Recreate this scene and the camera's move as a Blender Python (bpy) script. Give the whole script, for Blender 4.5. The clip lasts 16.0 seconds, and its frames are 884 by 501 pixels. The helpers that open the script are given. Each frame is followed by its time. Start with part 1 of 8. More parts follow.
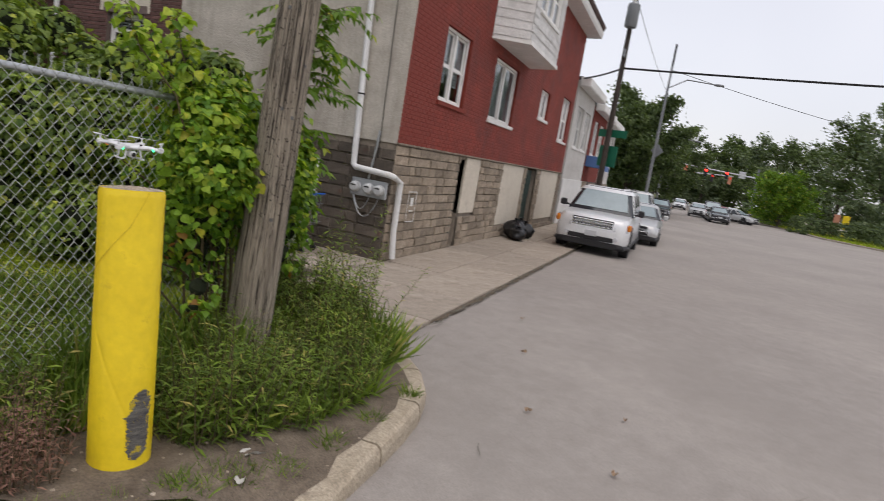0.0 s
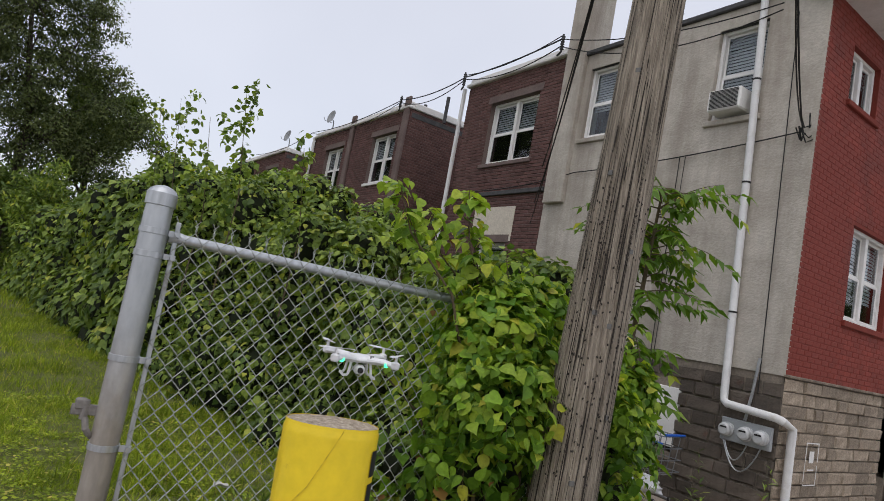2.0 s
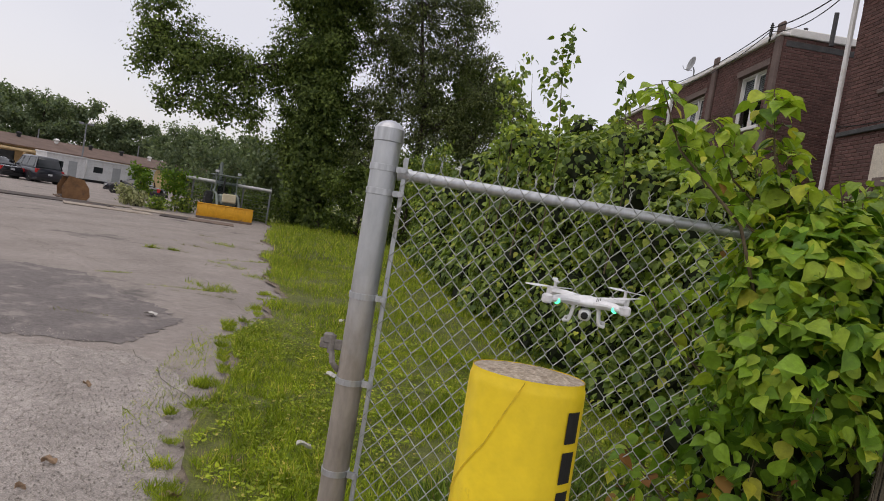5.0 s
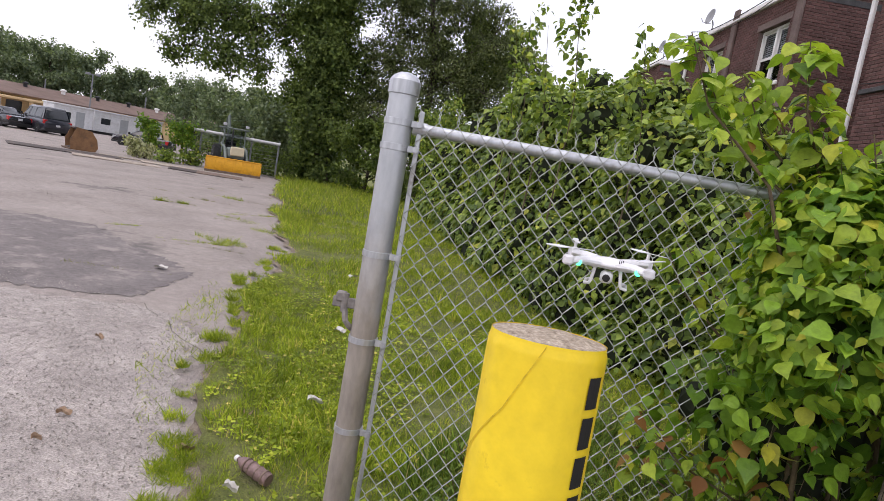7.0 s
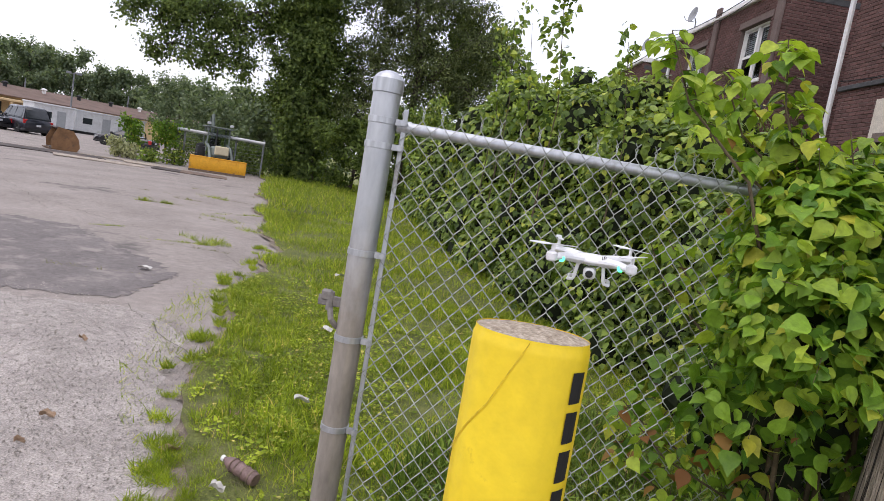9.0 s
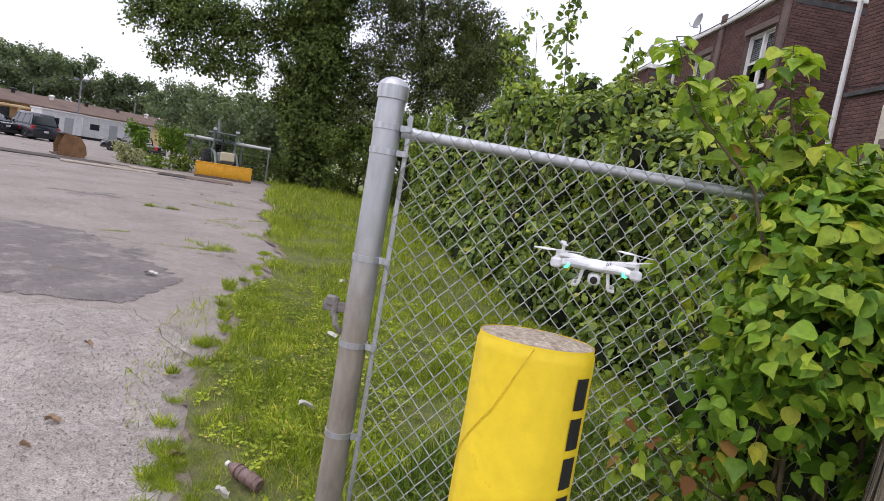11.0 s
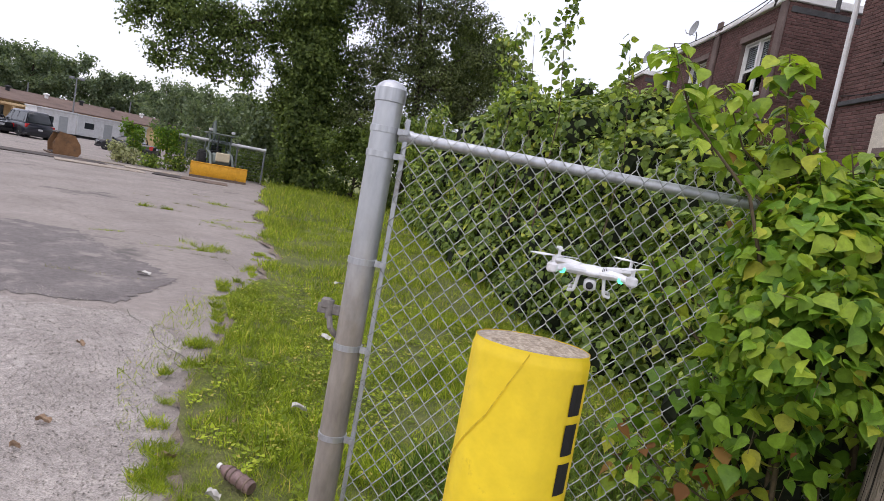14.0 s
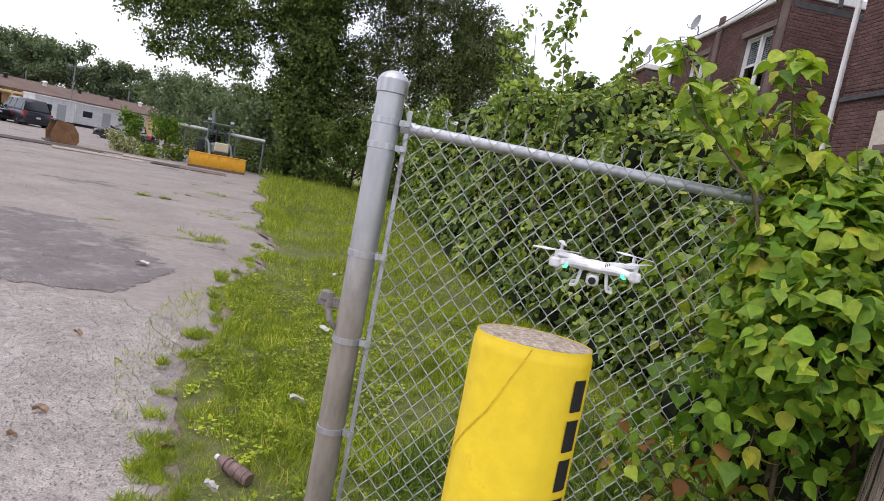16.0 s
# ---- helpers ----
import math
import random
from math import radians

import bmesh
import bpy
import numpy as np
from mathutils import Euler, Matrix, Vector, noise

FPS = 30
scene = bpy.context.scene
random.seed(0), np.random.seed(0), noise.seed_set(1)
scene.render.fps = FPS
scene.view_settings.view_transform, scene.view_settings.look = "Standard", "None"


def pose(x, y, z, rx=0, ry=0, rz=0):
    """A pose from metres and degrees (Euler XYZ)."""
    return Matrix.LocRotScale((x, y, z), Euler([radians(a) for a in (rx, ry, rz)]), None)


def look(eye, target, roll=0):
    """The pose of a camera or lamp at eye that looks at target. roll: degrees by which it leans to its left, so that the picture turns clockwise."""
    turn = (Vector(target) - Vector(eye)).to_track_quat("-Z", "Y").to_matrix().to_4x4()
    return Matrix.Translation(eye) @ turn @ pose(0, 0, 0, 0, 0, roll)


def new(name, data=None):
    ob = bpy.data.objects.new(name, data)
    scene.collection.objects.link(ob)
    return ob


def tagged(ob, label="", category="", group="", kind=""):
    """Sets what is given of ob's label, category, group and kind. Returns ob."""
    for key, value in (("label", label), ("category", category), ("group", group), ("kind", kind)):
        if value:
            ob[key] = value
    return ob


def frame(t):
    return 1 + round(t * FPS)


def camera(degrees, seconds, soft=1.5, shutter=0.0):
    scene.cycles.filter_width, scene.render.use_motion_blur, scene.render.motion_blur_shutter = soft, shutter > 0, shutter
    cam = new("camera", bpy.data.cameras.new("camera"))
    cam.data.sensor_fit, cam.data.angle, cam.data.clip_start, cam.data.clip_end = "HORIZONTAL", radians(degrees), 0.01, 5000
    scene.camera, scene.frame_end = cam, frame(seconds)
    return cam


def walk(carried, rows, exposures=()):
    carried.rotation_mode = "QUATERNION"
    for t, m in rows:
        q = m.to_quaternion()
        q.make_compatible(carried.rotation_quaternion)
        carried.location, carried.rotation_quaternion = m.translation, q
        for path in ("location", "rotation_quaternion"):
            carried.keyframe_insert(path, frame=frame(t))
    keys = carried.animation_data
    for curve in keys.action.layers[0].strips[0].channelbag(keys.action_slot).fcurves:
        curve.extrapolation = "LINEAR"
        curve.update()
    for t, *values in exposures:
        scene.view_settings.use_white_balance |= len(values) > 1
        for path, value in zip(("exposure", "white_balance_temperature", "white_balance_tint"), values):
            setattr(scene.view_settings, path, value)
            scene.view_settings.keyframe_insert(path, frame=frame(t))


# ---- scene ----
cam = camera(68.9, 16.0, soft=0.5, shutter=0.2)
PATH = [
    (0, (-0.366, -3.846, 1.82), (1.037, -2.45, 1.531), 9.4),
    (0.5, (-0.069, -3.544, 1.82), (0.959, -1.841, 1.609), 9.3),
    (1, (0.267, -3.203, 1.822), (0.767, -1.267, 1.788), 9.2),
    (1.5, (0.423, -2.921, 1.819), (0.769, -0.956, 1.96), 11.5),
    (2, (0.62, -2.631, 1.796), (0.99, -0.677, 2.004), 10.6),
    (2.5, (0.802, -2.412, 1.79), (1.023, -0.439, 2.035), 11.0),
    (3, (0.855, -2.18, 1.769), (0.925, -0.189, 1.949), 11.3),
    (3.5, (0.982, -2.097, 1.774), (0.833, -0.104, 1.84), 10.9),
    (4, (1.134, -2.105, 1.783), (0.479, -0.216, 1.823), 9.5),
    (4.5, (1.127, -2.175, 1.771), (0.362, -0.328, 1.814), 9.8),
    (4.7, (1.12, -2.181, 1.768), (0.403, -0.314, 1.747), 9.6),
    (6.8, (1.064, -2.139, 1.768), (0.354, -0.282, 1.542), 10.0),
    (7, (1.061, -2.133, 1.768), (0.356, -0.275, 1.536), 10.1),
    (7.5, (1.065, -2.138, 1.769), (0.383, -0.272, 1.541), 10.0),
    (8, (1.07, -2.146, 1.771), (0.41, -0.271, 1.549), 10.0),
    (8.5, (1.073, -2.147, 1.769), (0.414, -0.273, 1.538), 10.0),
    (9, (1.071, -2.14, 1.768), (0.405, -0.268, 1.538), 9.8),
    (11.5, (1.074, -2.142, 1.769), (0.388, -0.274, 1.569), 9.9),
    (12, (1.075, -2.149, 1.771), (0.395, -0.277, 1.595), 9.9),
    (12.5, (1.072, -2.145, 1.77), (0.397, -0.271, 1.596), 10.0),
    (13, (1.07, -2.141, 1.77), (0.396, -0.267, 1.59), 10.1),
    (13.5, (1.069, -2.143, 1.769), (0.392, -0.27, 1.581), 10.4),
    (14, (1.067, -2.14, 1.769), (0.397, -0.266, 1.567), 10.5),
    (14.5, (1.065, -2.134, 1.766), (0.406, -0.257, 1.555), 10.5),
    (15, (1.064, -2.13, 1.768), (0.406, -0.254, 1.547), 10.6),
    (15.5, (1.051, -2.12, 1.764), (0.38, -0.249, 1.539), 11.3),
    (16, (1.052, -2.127, 1.768), (0.392, -0.253, 1.544), 11.1),
]
EXPOSURE = [(0, 0.02, 6600, 14), (0.5, 0.27, 6500, 13), (1.0, 0.72, 6350, 12), (1.5, 0.65, 6300, 13), (2.0, -0.1, 6350, 13), (2.6, -0.32, 6400, 13), (3.5, 0.03, 6500, 11), (4.1, 0.10, 6700, 11), (4.5, -0.18, 6750, 13), (6.8, 0.45, 6450, 20), (9.2, 0.49, 6300, 18), (12.5, 0.36, 6250, 19), (15, 0.41, 6300, 19), (16, 0.45, 6300, 19)]
walk(cam, [(t, look(eye, target, roll)) for t, eye, target, roll in PATH], EXPOSURE)

# ---- world and light ----
world = bpy.data.worlds.new("overcast_sky")
scene.world = world
world.use_nodes = True
wn = world.node_tree
wn.nodes.clear()
w_out = wn.nodes.new("ShaderNodeOutputWorld")
w_bg = wn.nodes.new("ShaderNodeBackground")
w_bg2 = wn.nodes.new("ShaderNodeBackground")
w_add = wn.nodes.new("ShaderNodeAddShader")
w_sky = wn.nodes.new("ShaderNodeTexSky")
w_sky.sky_type, w_sky.sun_disc = "NISHITA", False
w_sky.sun_elevation, w_sky.sun_rotation = radians(58), radians(200)
w_sky.dust_density = 3.0
w_bg.inputs["Strength"].default_value = 0.05
wn.links.new(w_sky.outputs[0], w_bg.inputs["Color"])
# the cloud deck: an even grey-white with soft, wide mottling
w_tc = wn.nodes.new("ShaderNodeTexCoord")
w_noise = wn.nodes.new("ShaderNodeTexNoise")
w_noise.inputs["Scale"].default_value = 2.2
w_noise.inputs["Detail"].default_value = 3.0
w_ramp = wn.nodes.new("ShaderNodeValToRGB")
w_ramp.color_ramp.elements[0].position, w_ramp.color_ramp.elements[0].color = 0.3, (0.765, 0.775, 0.805, 1)
w_ramp.color_ramp.elements[1].position, w_ramp.color_ramp.elements[1].color = 0.7, (0.875, 0.88, 0.90, 1)
wn.links.new(w_tc.outputs["Generated"], w_noise.inputs["Vector"])
wn.links.new(w_noise.outputs["Fac"], w_ramp.inputs["Fac"])
wn.links.new(w_ramp.outputs["Color"], w_bg2.inputs["Color"])
w_bg2.inputs["Strength"].default_value = 0.84
wn.links.new(w_bg.outputs[0], w_add.inputs[0])
wn.links.new(w_bg2.outputs[0], w_add.inputs[1])
wn.links.new(w_add.outputs[0], w_out.inputs["Surface"])
sun_data = bpy.data.lights.new("sun", "SUN")
sun_data.energy, sun_data.angle, sun_data.color = 0.9, radians(60), (1.0, 0.97, 0.92)
sun = new("sun", sun_data)
sun.matrix_world = look((0, 0, 30), (5.0, 8.5, 3.0))
import itertools


# ---- building tools ----
rng = np.random.default_rng(7)
rnd = random.Random(11)


class Geo:
    """Collects vertices and faces of one mesh."""

    def __init__(self):
        self.v, self.f = [], []

    def add(self, verts, faces, m=None):
        n = len(self.v)
        self.v += [tuple(m @ Vector(p)) if m is not None else tuple(p) for p in verts]
        self.f += [tuple(i + n for i in f) for f in faces]
        return self

    def box(self, a, b, m=None):
        (x0, y0, z0), (x1, y1, z1) = a, b
        v = [(x0, y0, z0), (x1, y0, z0), (x1, y1, z0), (x0, y1, z0), (x0, y0, z1), (x1, y0, z1), (x1, y1, z1), (x0, y1, z1)]
        return self.add(v, [(0, 3, 2, 1), (4, 5, 6, 7), (0, 1, 5, 4), (1, 2, 6, 5), (2, 3, 7, 6), (3, 0, 4, 7)], m)

    def cbox(self, a, b, c=0.01, m=None):
        """A box with chamfered edges."""
        lo, hi = [min(p, q) for p, q in zip(a, b)], [max(p, q) for p, q in zip(a, b)]
        c = min(c, *[(h - l) * 0.45 for l, h in zip(lo, hi)])
        v, idx = [], {}
        for sx in (0, 1):
            for sy in (0, 1):
                for sz in (0, 1):
                    s = (sx, sy, sz)
                    for k in range(3):
                        p = [(lo[i] + c if s[i] == 0 else hi[i] - c) for i in range(3)]
                        p[k] = lo[k] if s[k] == 0 else hi[k]
                        idx[s, k] = len(v)
                        v.append(p)
        f = []
        for k in range(3):
            i, j = [(1, 2), (2, 0), (0, 1)][k]
            for side in (0, 1):
                ring = []
                for p, q in ((0, 0), (1, 0), (1, 1), (0, 1)):
                    s = [0, 0, 0]
                    s[k], s[i], s[j] = side, p, q
                    ring.append(idx[tuple(s), k])
                f.append(ring if side else ring[::-1])
            for p in (0, 1):
                for q in (0, 1):
                    s0, s1 = [0, 0, 0], [0, 0, 0]
                    s0[i] = s1[i] = p
                    s0[j] = s1[j] = q
                    s0[k], s1[k] = 0, 1
                    e = [idx[tuple(s0), i], idx[tuple(s1), i], idx[tuple(s1), j], idx[tuple(s0), j]]
                    f.append(e if (p + q) % 2 else e[::-1])
        for s in itertools.product((0, 1), repeat=3):
            t = [idx[s, 0], idx[s, 1], idx[s, 2]]
            f.append(t if sum(s) % 2 else t[::-1])
        return self.add(v, f, m)

    def tube(self, pts, radius, n=8, caps=True, m=None):
        pts = [Vector(p) for p in pts]
        rad = radius if hasattr(radius, "__len__") else [radius] * len(pts)
        verts, faces, side = [], [], None
        for i, p in enumerate(pts):
            d = (pts[min(i + 1, len(pts) - 1)] - pts[max(i - 1, 0)]).normalized()
            if side is None:
                side = d.orthogonal().normalized()
            side = (side - d * side.dot(d))
            side = side.normalized() if side.length > 1e-6 else d.orthogonal().normalized()
            up = d.cross(side)
            for k in range(n):
                a = 2 * math.pi * k / n
                verts.append(p + (side * math.cos(a) + up * math.sin(a)) * rad[i])
        for i in range(len(pts) - 1):
            for k in range(n):
                a, b = i * n + k, i * n + (k + 1) % n
                faces.append((a, b, b + n, a + n))
        if caps:
            faces.append(tuple(range(n))[::-1])
            faces.append(tuple(range((len(pts) - 1) * n, len(pts) * n)))
        return self.add(verts, faces, m)

    def lathe(self, profile, n=24, m=None):
        """profile: (radius, z) from the bottom up, turned round z."""
        verts, faces = [], []
        for r, z in profile:
            for k in range(n):
                a = 2 * math.pi * k / n
                verts.append((r * math.cos(a), r * math.sin(a), z))
        for i in range(len(profile) - 1):
            for k in range(n):
                a, b = i * n + k, i * n + (k + 1) % n
                faces.append((a, b, b + n, a + n))
        if profile[0][0] > 1e-5:
            faces.append(tuple(range(n))[::-1])
        if profile[-1][0] > 1e-5:
            faces.append(tuple(range((len(profile) - 1) * n, len(profile) * n)))
        return self.add(verts, faces, m)

    def prism(self, outline, y0, y1, m=None):
        """An outline in x, z, drawn out along y."""
        n = len(outline)
        verts = [(x, y0, z) for x, z in outline] + [(x, y1, z) for x, z in outline]
        faces = [tuple(range(n)), tuple(range(n, 2 * n))[::-1]]
        faces += [(i, i + n, (i + 1) % n + n, (i + 1) % n) for i in range(n)]
        return self.add(verts, faces, m)

    def grid(self, fn, nu, nv, m=None):
        verts = [fn(i / nu, j / nv) for j in range(nv + 1) for i in range(nu + 1)]
        faces = [(j * (nu + 1) + i, j * (nu + 1) + i + 1, (j + 1) * (nu + 1) + i + 1, (j + 1) * (nu + 1) + i) for j in range(nv) for i in range(nu)]
        return self.add(verts, faces, m)

    def mesh(self, name, material, smooth=False):
        me = bpy.data.meshes.new(name)
        me.from_pydata(self.v, [], self.f)
        me.materials.append(material)
        if smooth:
            me.shade_smooth()
            me.set_sharp_from_angle(angle=radians(38))
        me.update()
        return me


def part(name, geo, material, parent, label="", smooth=False, kind=""):
    ob = new(name, geo.mesh(name, material, smooth))
    ob.parent = parent
    if label or kind:
        tagged(ob, label, kind=kind)
    return ob


def thing(name, geo, material, label, category, group="", kind="", smooth=False):
    return tagged(new(name, geo.mesh(name, material, smooth)), label, category, group, kind)


def base(name, at, label, category, group="", kind="", turn=0):
    ob = new(name)
    ob.empty_display_size = 0.1
    ob.matrix_world = pose(*at, 0, 0, turn)
    return tagged(ob, label, category, group, kind)


def arrays_mesh(name, verts, quads, material, parent=None, label="", category="", kind="", group=""):
    me = bpy.data.meshes.new(name)
    q = np.asarray(quads)
    me.vertices.add(len(verts))
    me.vertices.foreach_set("co", np.asarray(verts, dtype=np.float32).ravel())
    me.loops.add(q.size)
    me.loops.foreach_set("vertex_index", q.astype(np.int32).ravel())
    me.polygons.add(len(q))
    me.polygons.foreach_set("loop_start", np.arange(0, q.size, q.shape[1], dtype=np.int32))
    me.update(calc_edges=True)
    me.validate()
    me.materials.append(material)
    ob = new(name, me)
    if parent is not None:
        ob.parent = parent
    return tagged(ob, label, category, group, kind)


HEART = (np.array([(0, 0, 0), (-.30, .02, .05), (-.46, .34, .09), (-.27, .72, .05), (0, 1, -.10), (.27, .72, .05), (.46, .34, .09), (.30, .02, .05), (0, .45, -.02)]),
         np.array([(0, 8, 2, 1), (8, 4, 3, 2), (0, 7, 6, 8), (8, 6, 5, 4)]))
OVATE = (np.array([(0, 0, 0), (.14, .01, .03), (.32, .10, .08), (.41, .31, .10), (.33, .56, .06), (.14, .80, -.03), (0, 1.04, -.14), (-.15, .79, -.02), (-.34, .55, .07), (-.41, .32, .09), (-.31, .13, .07), (-.14, .01, .03), (0, .25, .02), (0, .5, .01), (0, .75, -.04)]),
         np.array([(0, 1, 2, 12), (12, 2, 3, 13), (13, 3, 4, 14), (14, 4, 5, 6), (0, 12, 10, 11), (12, 13, 9, 10), (13, 14, 8, 9), (14, 6, 7, 8)]))
SLIM = (np.array([(0, 0, 0), (-.085, .4, .05), (0, 1, -.16), (.085, .4, .05), (0, .5, -.0)]), np.array([(0, 4, 2, 1), (0, 3, 2, 4)]))
FOLD = (np.array([(0, 0, 0), (-.40, .36, .09), (0, 1, -.12), (.40, .36, .09), (0, .45, -.02)]), np.array([(0, 4, 2, 1), (0, 3, 2, 4)]))
TURF = (np.array([(-.05, 0, 0), (.05, 0, 0), (.012, 1, .2), (-.012, 1, .2)]), np.array([(0, 1, 2, 3)]))
LANCE = (np.array([(0, 0, 0), (-.17, .35, .05), (0, 1, -.10), (.17, .35, .05), (0, .5, -.01)]), np.array([(0, 4, 2, 1), (0, 3, 2, 4)]))
FLAT = (np.array([(0, 0, 0), (-.36, .5, .08), (0, 1, -.08), (.36, .5, .08)]), np.array([(0, 3, 2, 1)]))
BLADE = (np.array([(-.035, 0, 0), (.035, 0, 0), (.024, .55, .06), (-.024, .55, .06), (.003, 1, .30), (-.003, 1, .30)]), np.array([(0, 1, 2, 3), (3, 2, 4, 5)]))


def scatter(name, shape, places, axes, normals, sizes, material, parent=None, label="", category="", kind="", group=""):
    """Many leaves in one mesh: each has its foot, the way it points, the way it faces and a length."""
    tv, tf = shape
    y = axes / np.maximum(np.linalg.norm(axes, axis=1, keepdims=True), 1e-6)
    x = np.cross(y, normals)
    x /= np.maximum(np.linalg.norm(x, axis=1, keepdims=True), 1e-6)
    z = np.cross(x, y)
    v = places[:, None, :] + sizes[:, None, None] * (tv[None, :, 0, None] * x[:, None, :] + tv[None, :, 1, None] * y[:, None, :] + tv[None, :, 2, None] * z[:, None, :])
    n, k = len(places), len(tv)
    faces = (tf[None] + (np.arange(n) * k)[:, None, None]).reshape(-1, tf.shape[1])
    return arrays_mesh(name, v.reshape(-1, 3), faces, material, parent, label, category, kind, group)


def unit(n):
    v = rng.normal(size=(n, 3))
    return v / np.linalg.norm(v, axis=1, keepdims=True)


def frame3(origin, xdir, z=0.0):
    """A pose with x along a direction of the plan, y to its left, z up."""
    a = math.degrees(math.atan2(xdir[1], xdir[0]))
    return pose(origin[0], origin[1], z, 0, 0, a)


# ---- materials ----
def nodes_of(name):
    m = bpy.data.materials.new(name)
    m.use_nodes = True
    nt = m.node_tree
    return m, nt, nt.nodes["Principled BSDF"]


def ramp_node(nt, fac, stops):
    r = nt.nodes.new("ShaderNodeValToRGB")
    el = r.color_ramp.elements
    while len(el) < len(stops):
        el.new(0.5)
    for e, (p, c) in zip(el, stops):
        e.position, e.color = p, (*c, 1) if len(c) == 3 else c
    nt.links.new(fac, r.inputs["Fac"])
    return r.outputs["Color"]


def noise_node(nt, vec, scale, detail=4.0, rough=0.6, kind="ShaderNodeTexNoise"):
    n = nt.nodes.new(kind)
    n.inputs["Scale"].default_value = scale
    if "Detail" in n.inputs:
        n.inputs["Detail"].default_value = detail
    if "Roughness" in n.inputs:
        n.inputs["Roughness"].default_value = rough
    nt.links.new(vec, n.inputs["Vector"])
    return n


def mix_node(nt, a, b, fac, mode="MIX"):
    n = nt.nodes.new("ShaderNodeMix")
    n.data_type, n.blend_type = "RGBA", mode
    for sock, val in ((n.inputs[0], fac), (n.inputs[6], a), (n.inputs[7], b)):
        if hasattr(val, "links"):
            nt.links.new(val, sock)
        elif isinstance(val, (int, float)):
            sock.default_value = val
        else:
            sock.default_value = (*val, 1)
    return n.outputs[2]


def surface(name, c1, c2, scale=8.0, rough=0.8, fine=60.0, bump=0.15, stretch=(1, 1, 1), stain=None, stain_scale=1.2, stain_at=(0.55, 0.7), metal=0.0,
            vary=0.0, islands=False, spec=0.4, fine_mix=0.35, bump_dist=0.01, coat=0.0, stain_stretch=(1, 1, 1)):
    """A procedural surface: broad and fine mottling between two colours, stains with a shape of their own, fine relief."""
    m, nt, b = nodes_of(name)
    tc = nt.nodes.new("ShaderNodeTexCoord")
    mp = nt.nodes.new("ShaderNodeMapping")
    mp.inputs["Scale"].default_value = stretch
    nt.links.new(tc.outputs["Object"], mp.inputs["Vector"])
    vec = mp.outputs["Vector"]
    broad = noise_node(nt, vec, scale)
    small = noise_node(nt, vec, fine, 3.0)
    col = ramp_node(nt, broad.outputs["Fac"], [(0.3, c1), (0.7, c2)])
    grain = ramp_node(nt, small.outputs["Fac"], [(0.25, (0.4, 0.4, 0.4)), (0.75, (1.4, 1.4, 1.4))])
    col = mix_node(nt, col, grain, fine_mix, "MULTIPLY")
    mid = noise_node(nt, vec, math.sqrt(scale * fine), 5.0, 0.7)
    blotch = ramp_node(nt, mid.outputs["Fac"], [(0.3, (0.6, 0.6, 0.6)), (0.7, (1.25, 1.25, 1.25))])
    col = mix_node(nt, col, blotch, fine_mix * 0.8, "MULTIPLY")
    if stain:
        ms = nt.nodes.new("ShaderNodeMapping")
        ms.inputs["Scale"].default_value = stain_stretch
        nt.links.new(tc.outputs["Object"], ms.inputs["Vector"])
        sn = noise_node(nt, ms.outputs["Vector"], stain_scale, 6.0, 0.7)
        sf = ramp_node(nt, sn.outputs["Fac"], [(stain_at[0], (0, 0, 0)), (stain_at[1], (1, 1, 1))])
        col = mix_node(nt, col, stain, sf)
    if vary:
        if islands:
            g = nt.nodes.new("ShaderNodeNewGeometry")
            r = g.outputs["Random Per Island"]
        else:
            g = nt.nodes.new("ShaderNodeObjectInfo")
            r = g.outputs["Random"]
        v = ramp_node(nt, r, [(0.0, (1 - vary,) * 3), (1.0, (1 + vary,) * 3)])
        col = mix_node(nt, col, v, 1.0, "MULTIPLY")
    nt.links.new(col, b.inputs["Base Color"])
    b.inputs["Roughness"].default_value = rough
    b.inputs["Metallic"].default_value = metal
    b.inputs["Specular IOR Level"].default_value = spec
    b.inputs["Coat Weight"].default_value = coat
    if bump:
        bp = nt.nodes.new("ShaderNodeBump")
        bp.inputs["Strength"].default_value = bump
        bp.inputs["Distance"].default_value = bump_dist
        nt.links.new(small.outputs["Fac"], bp.inputs["Height"])
        nt.links.new(bp.outputs["Normal"], b.inputs["Normal"])
    return m


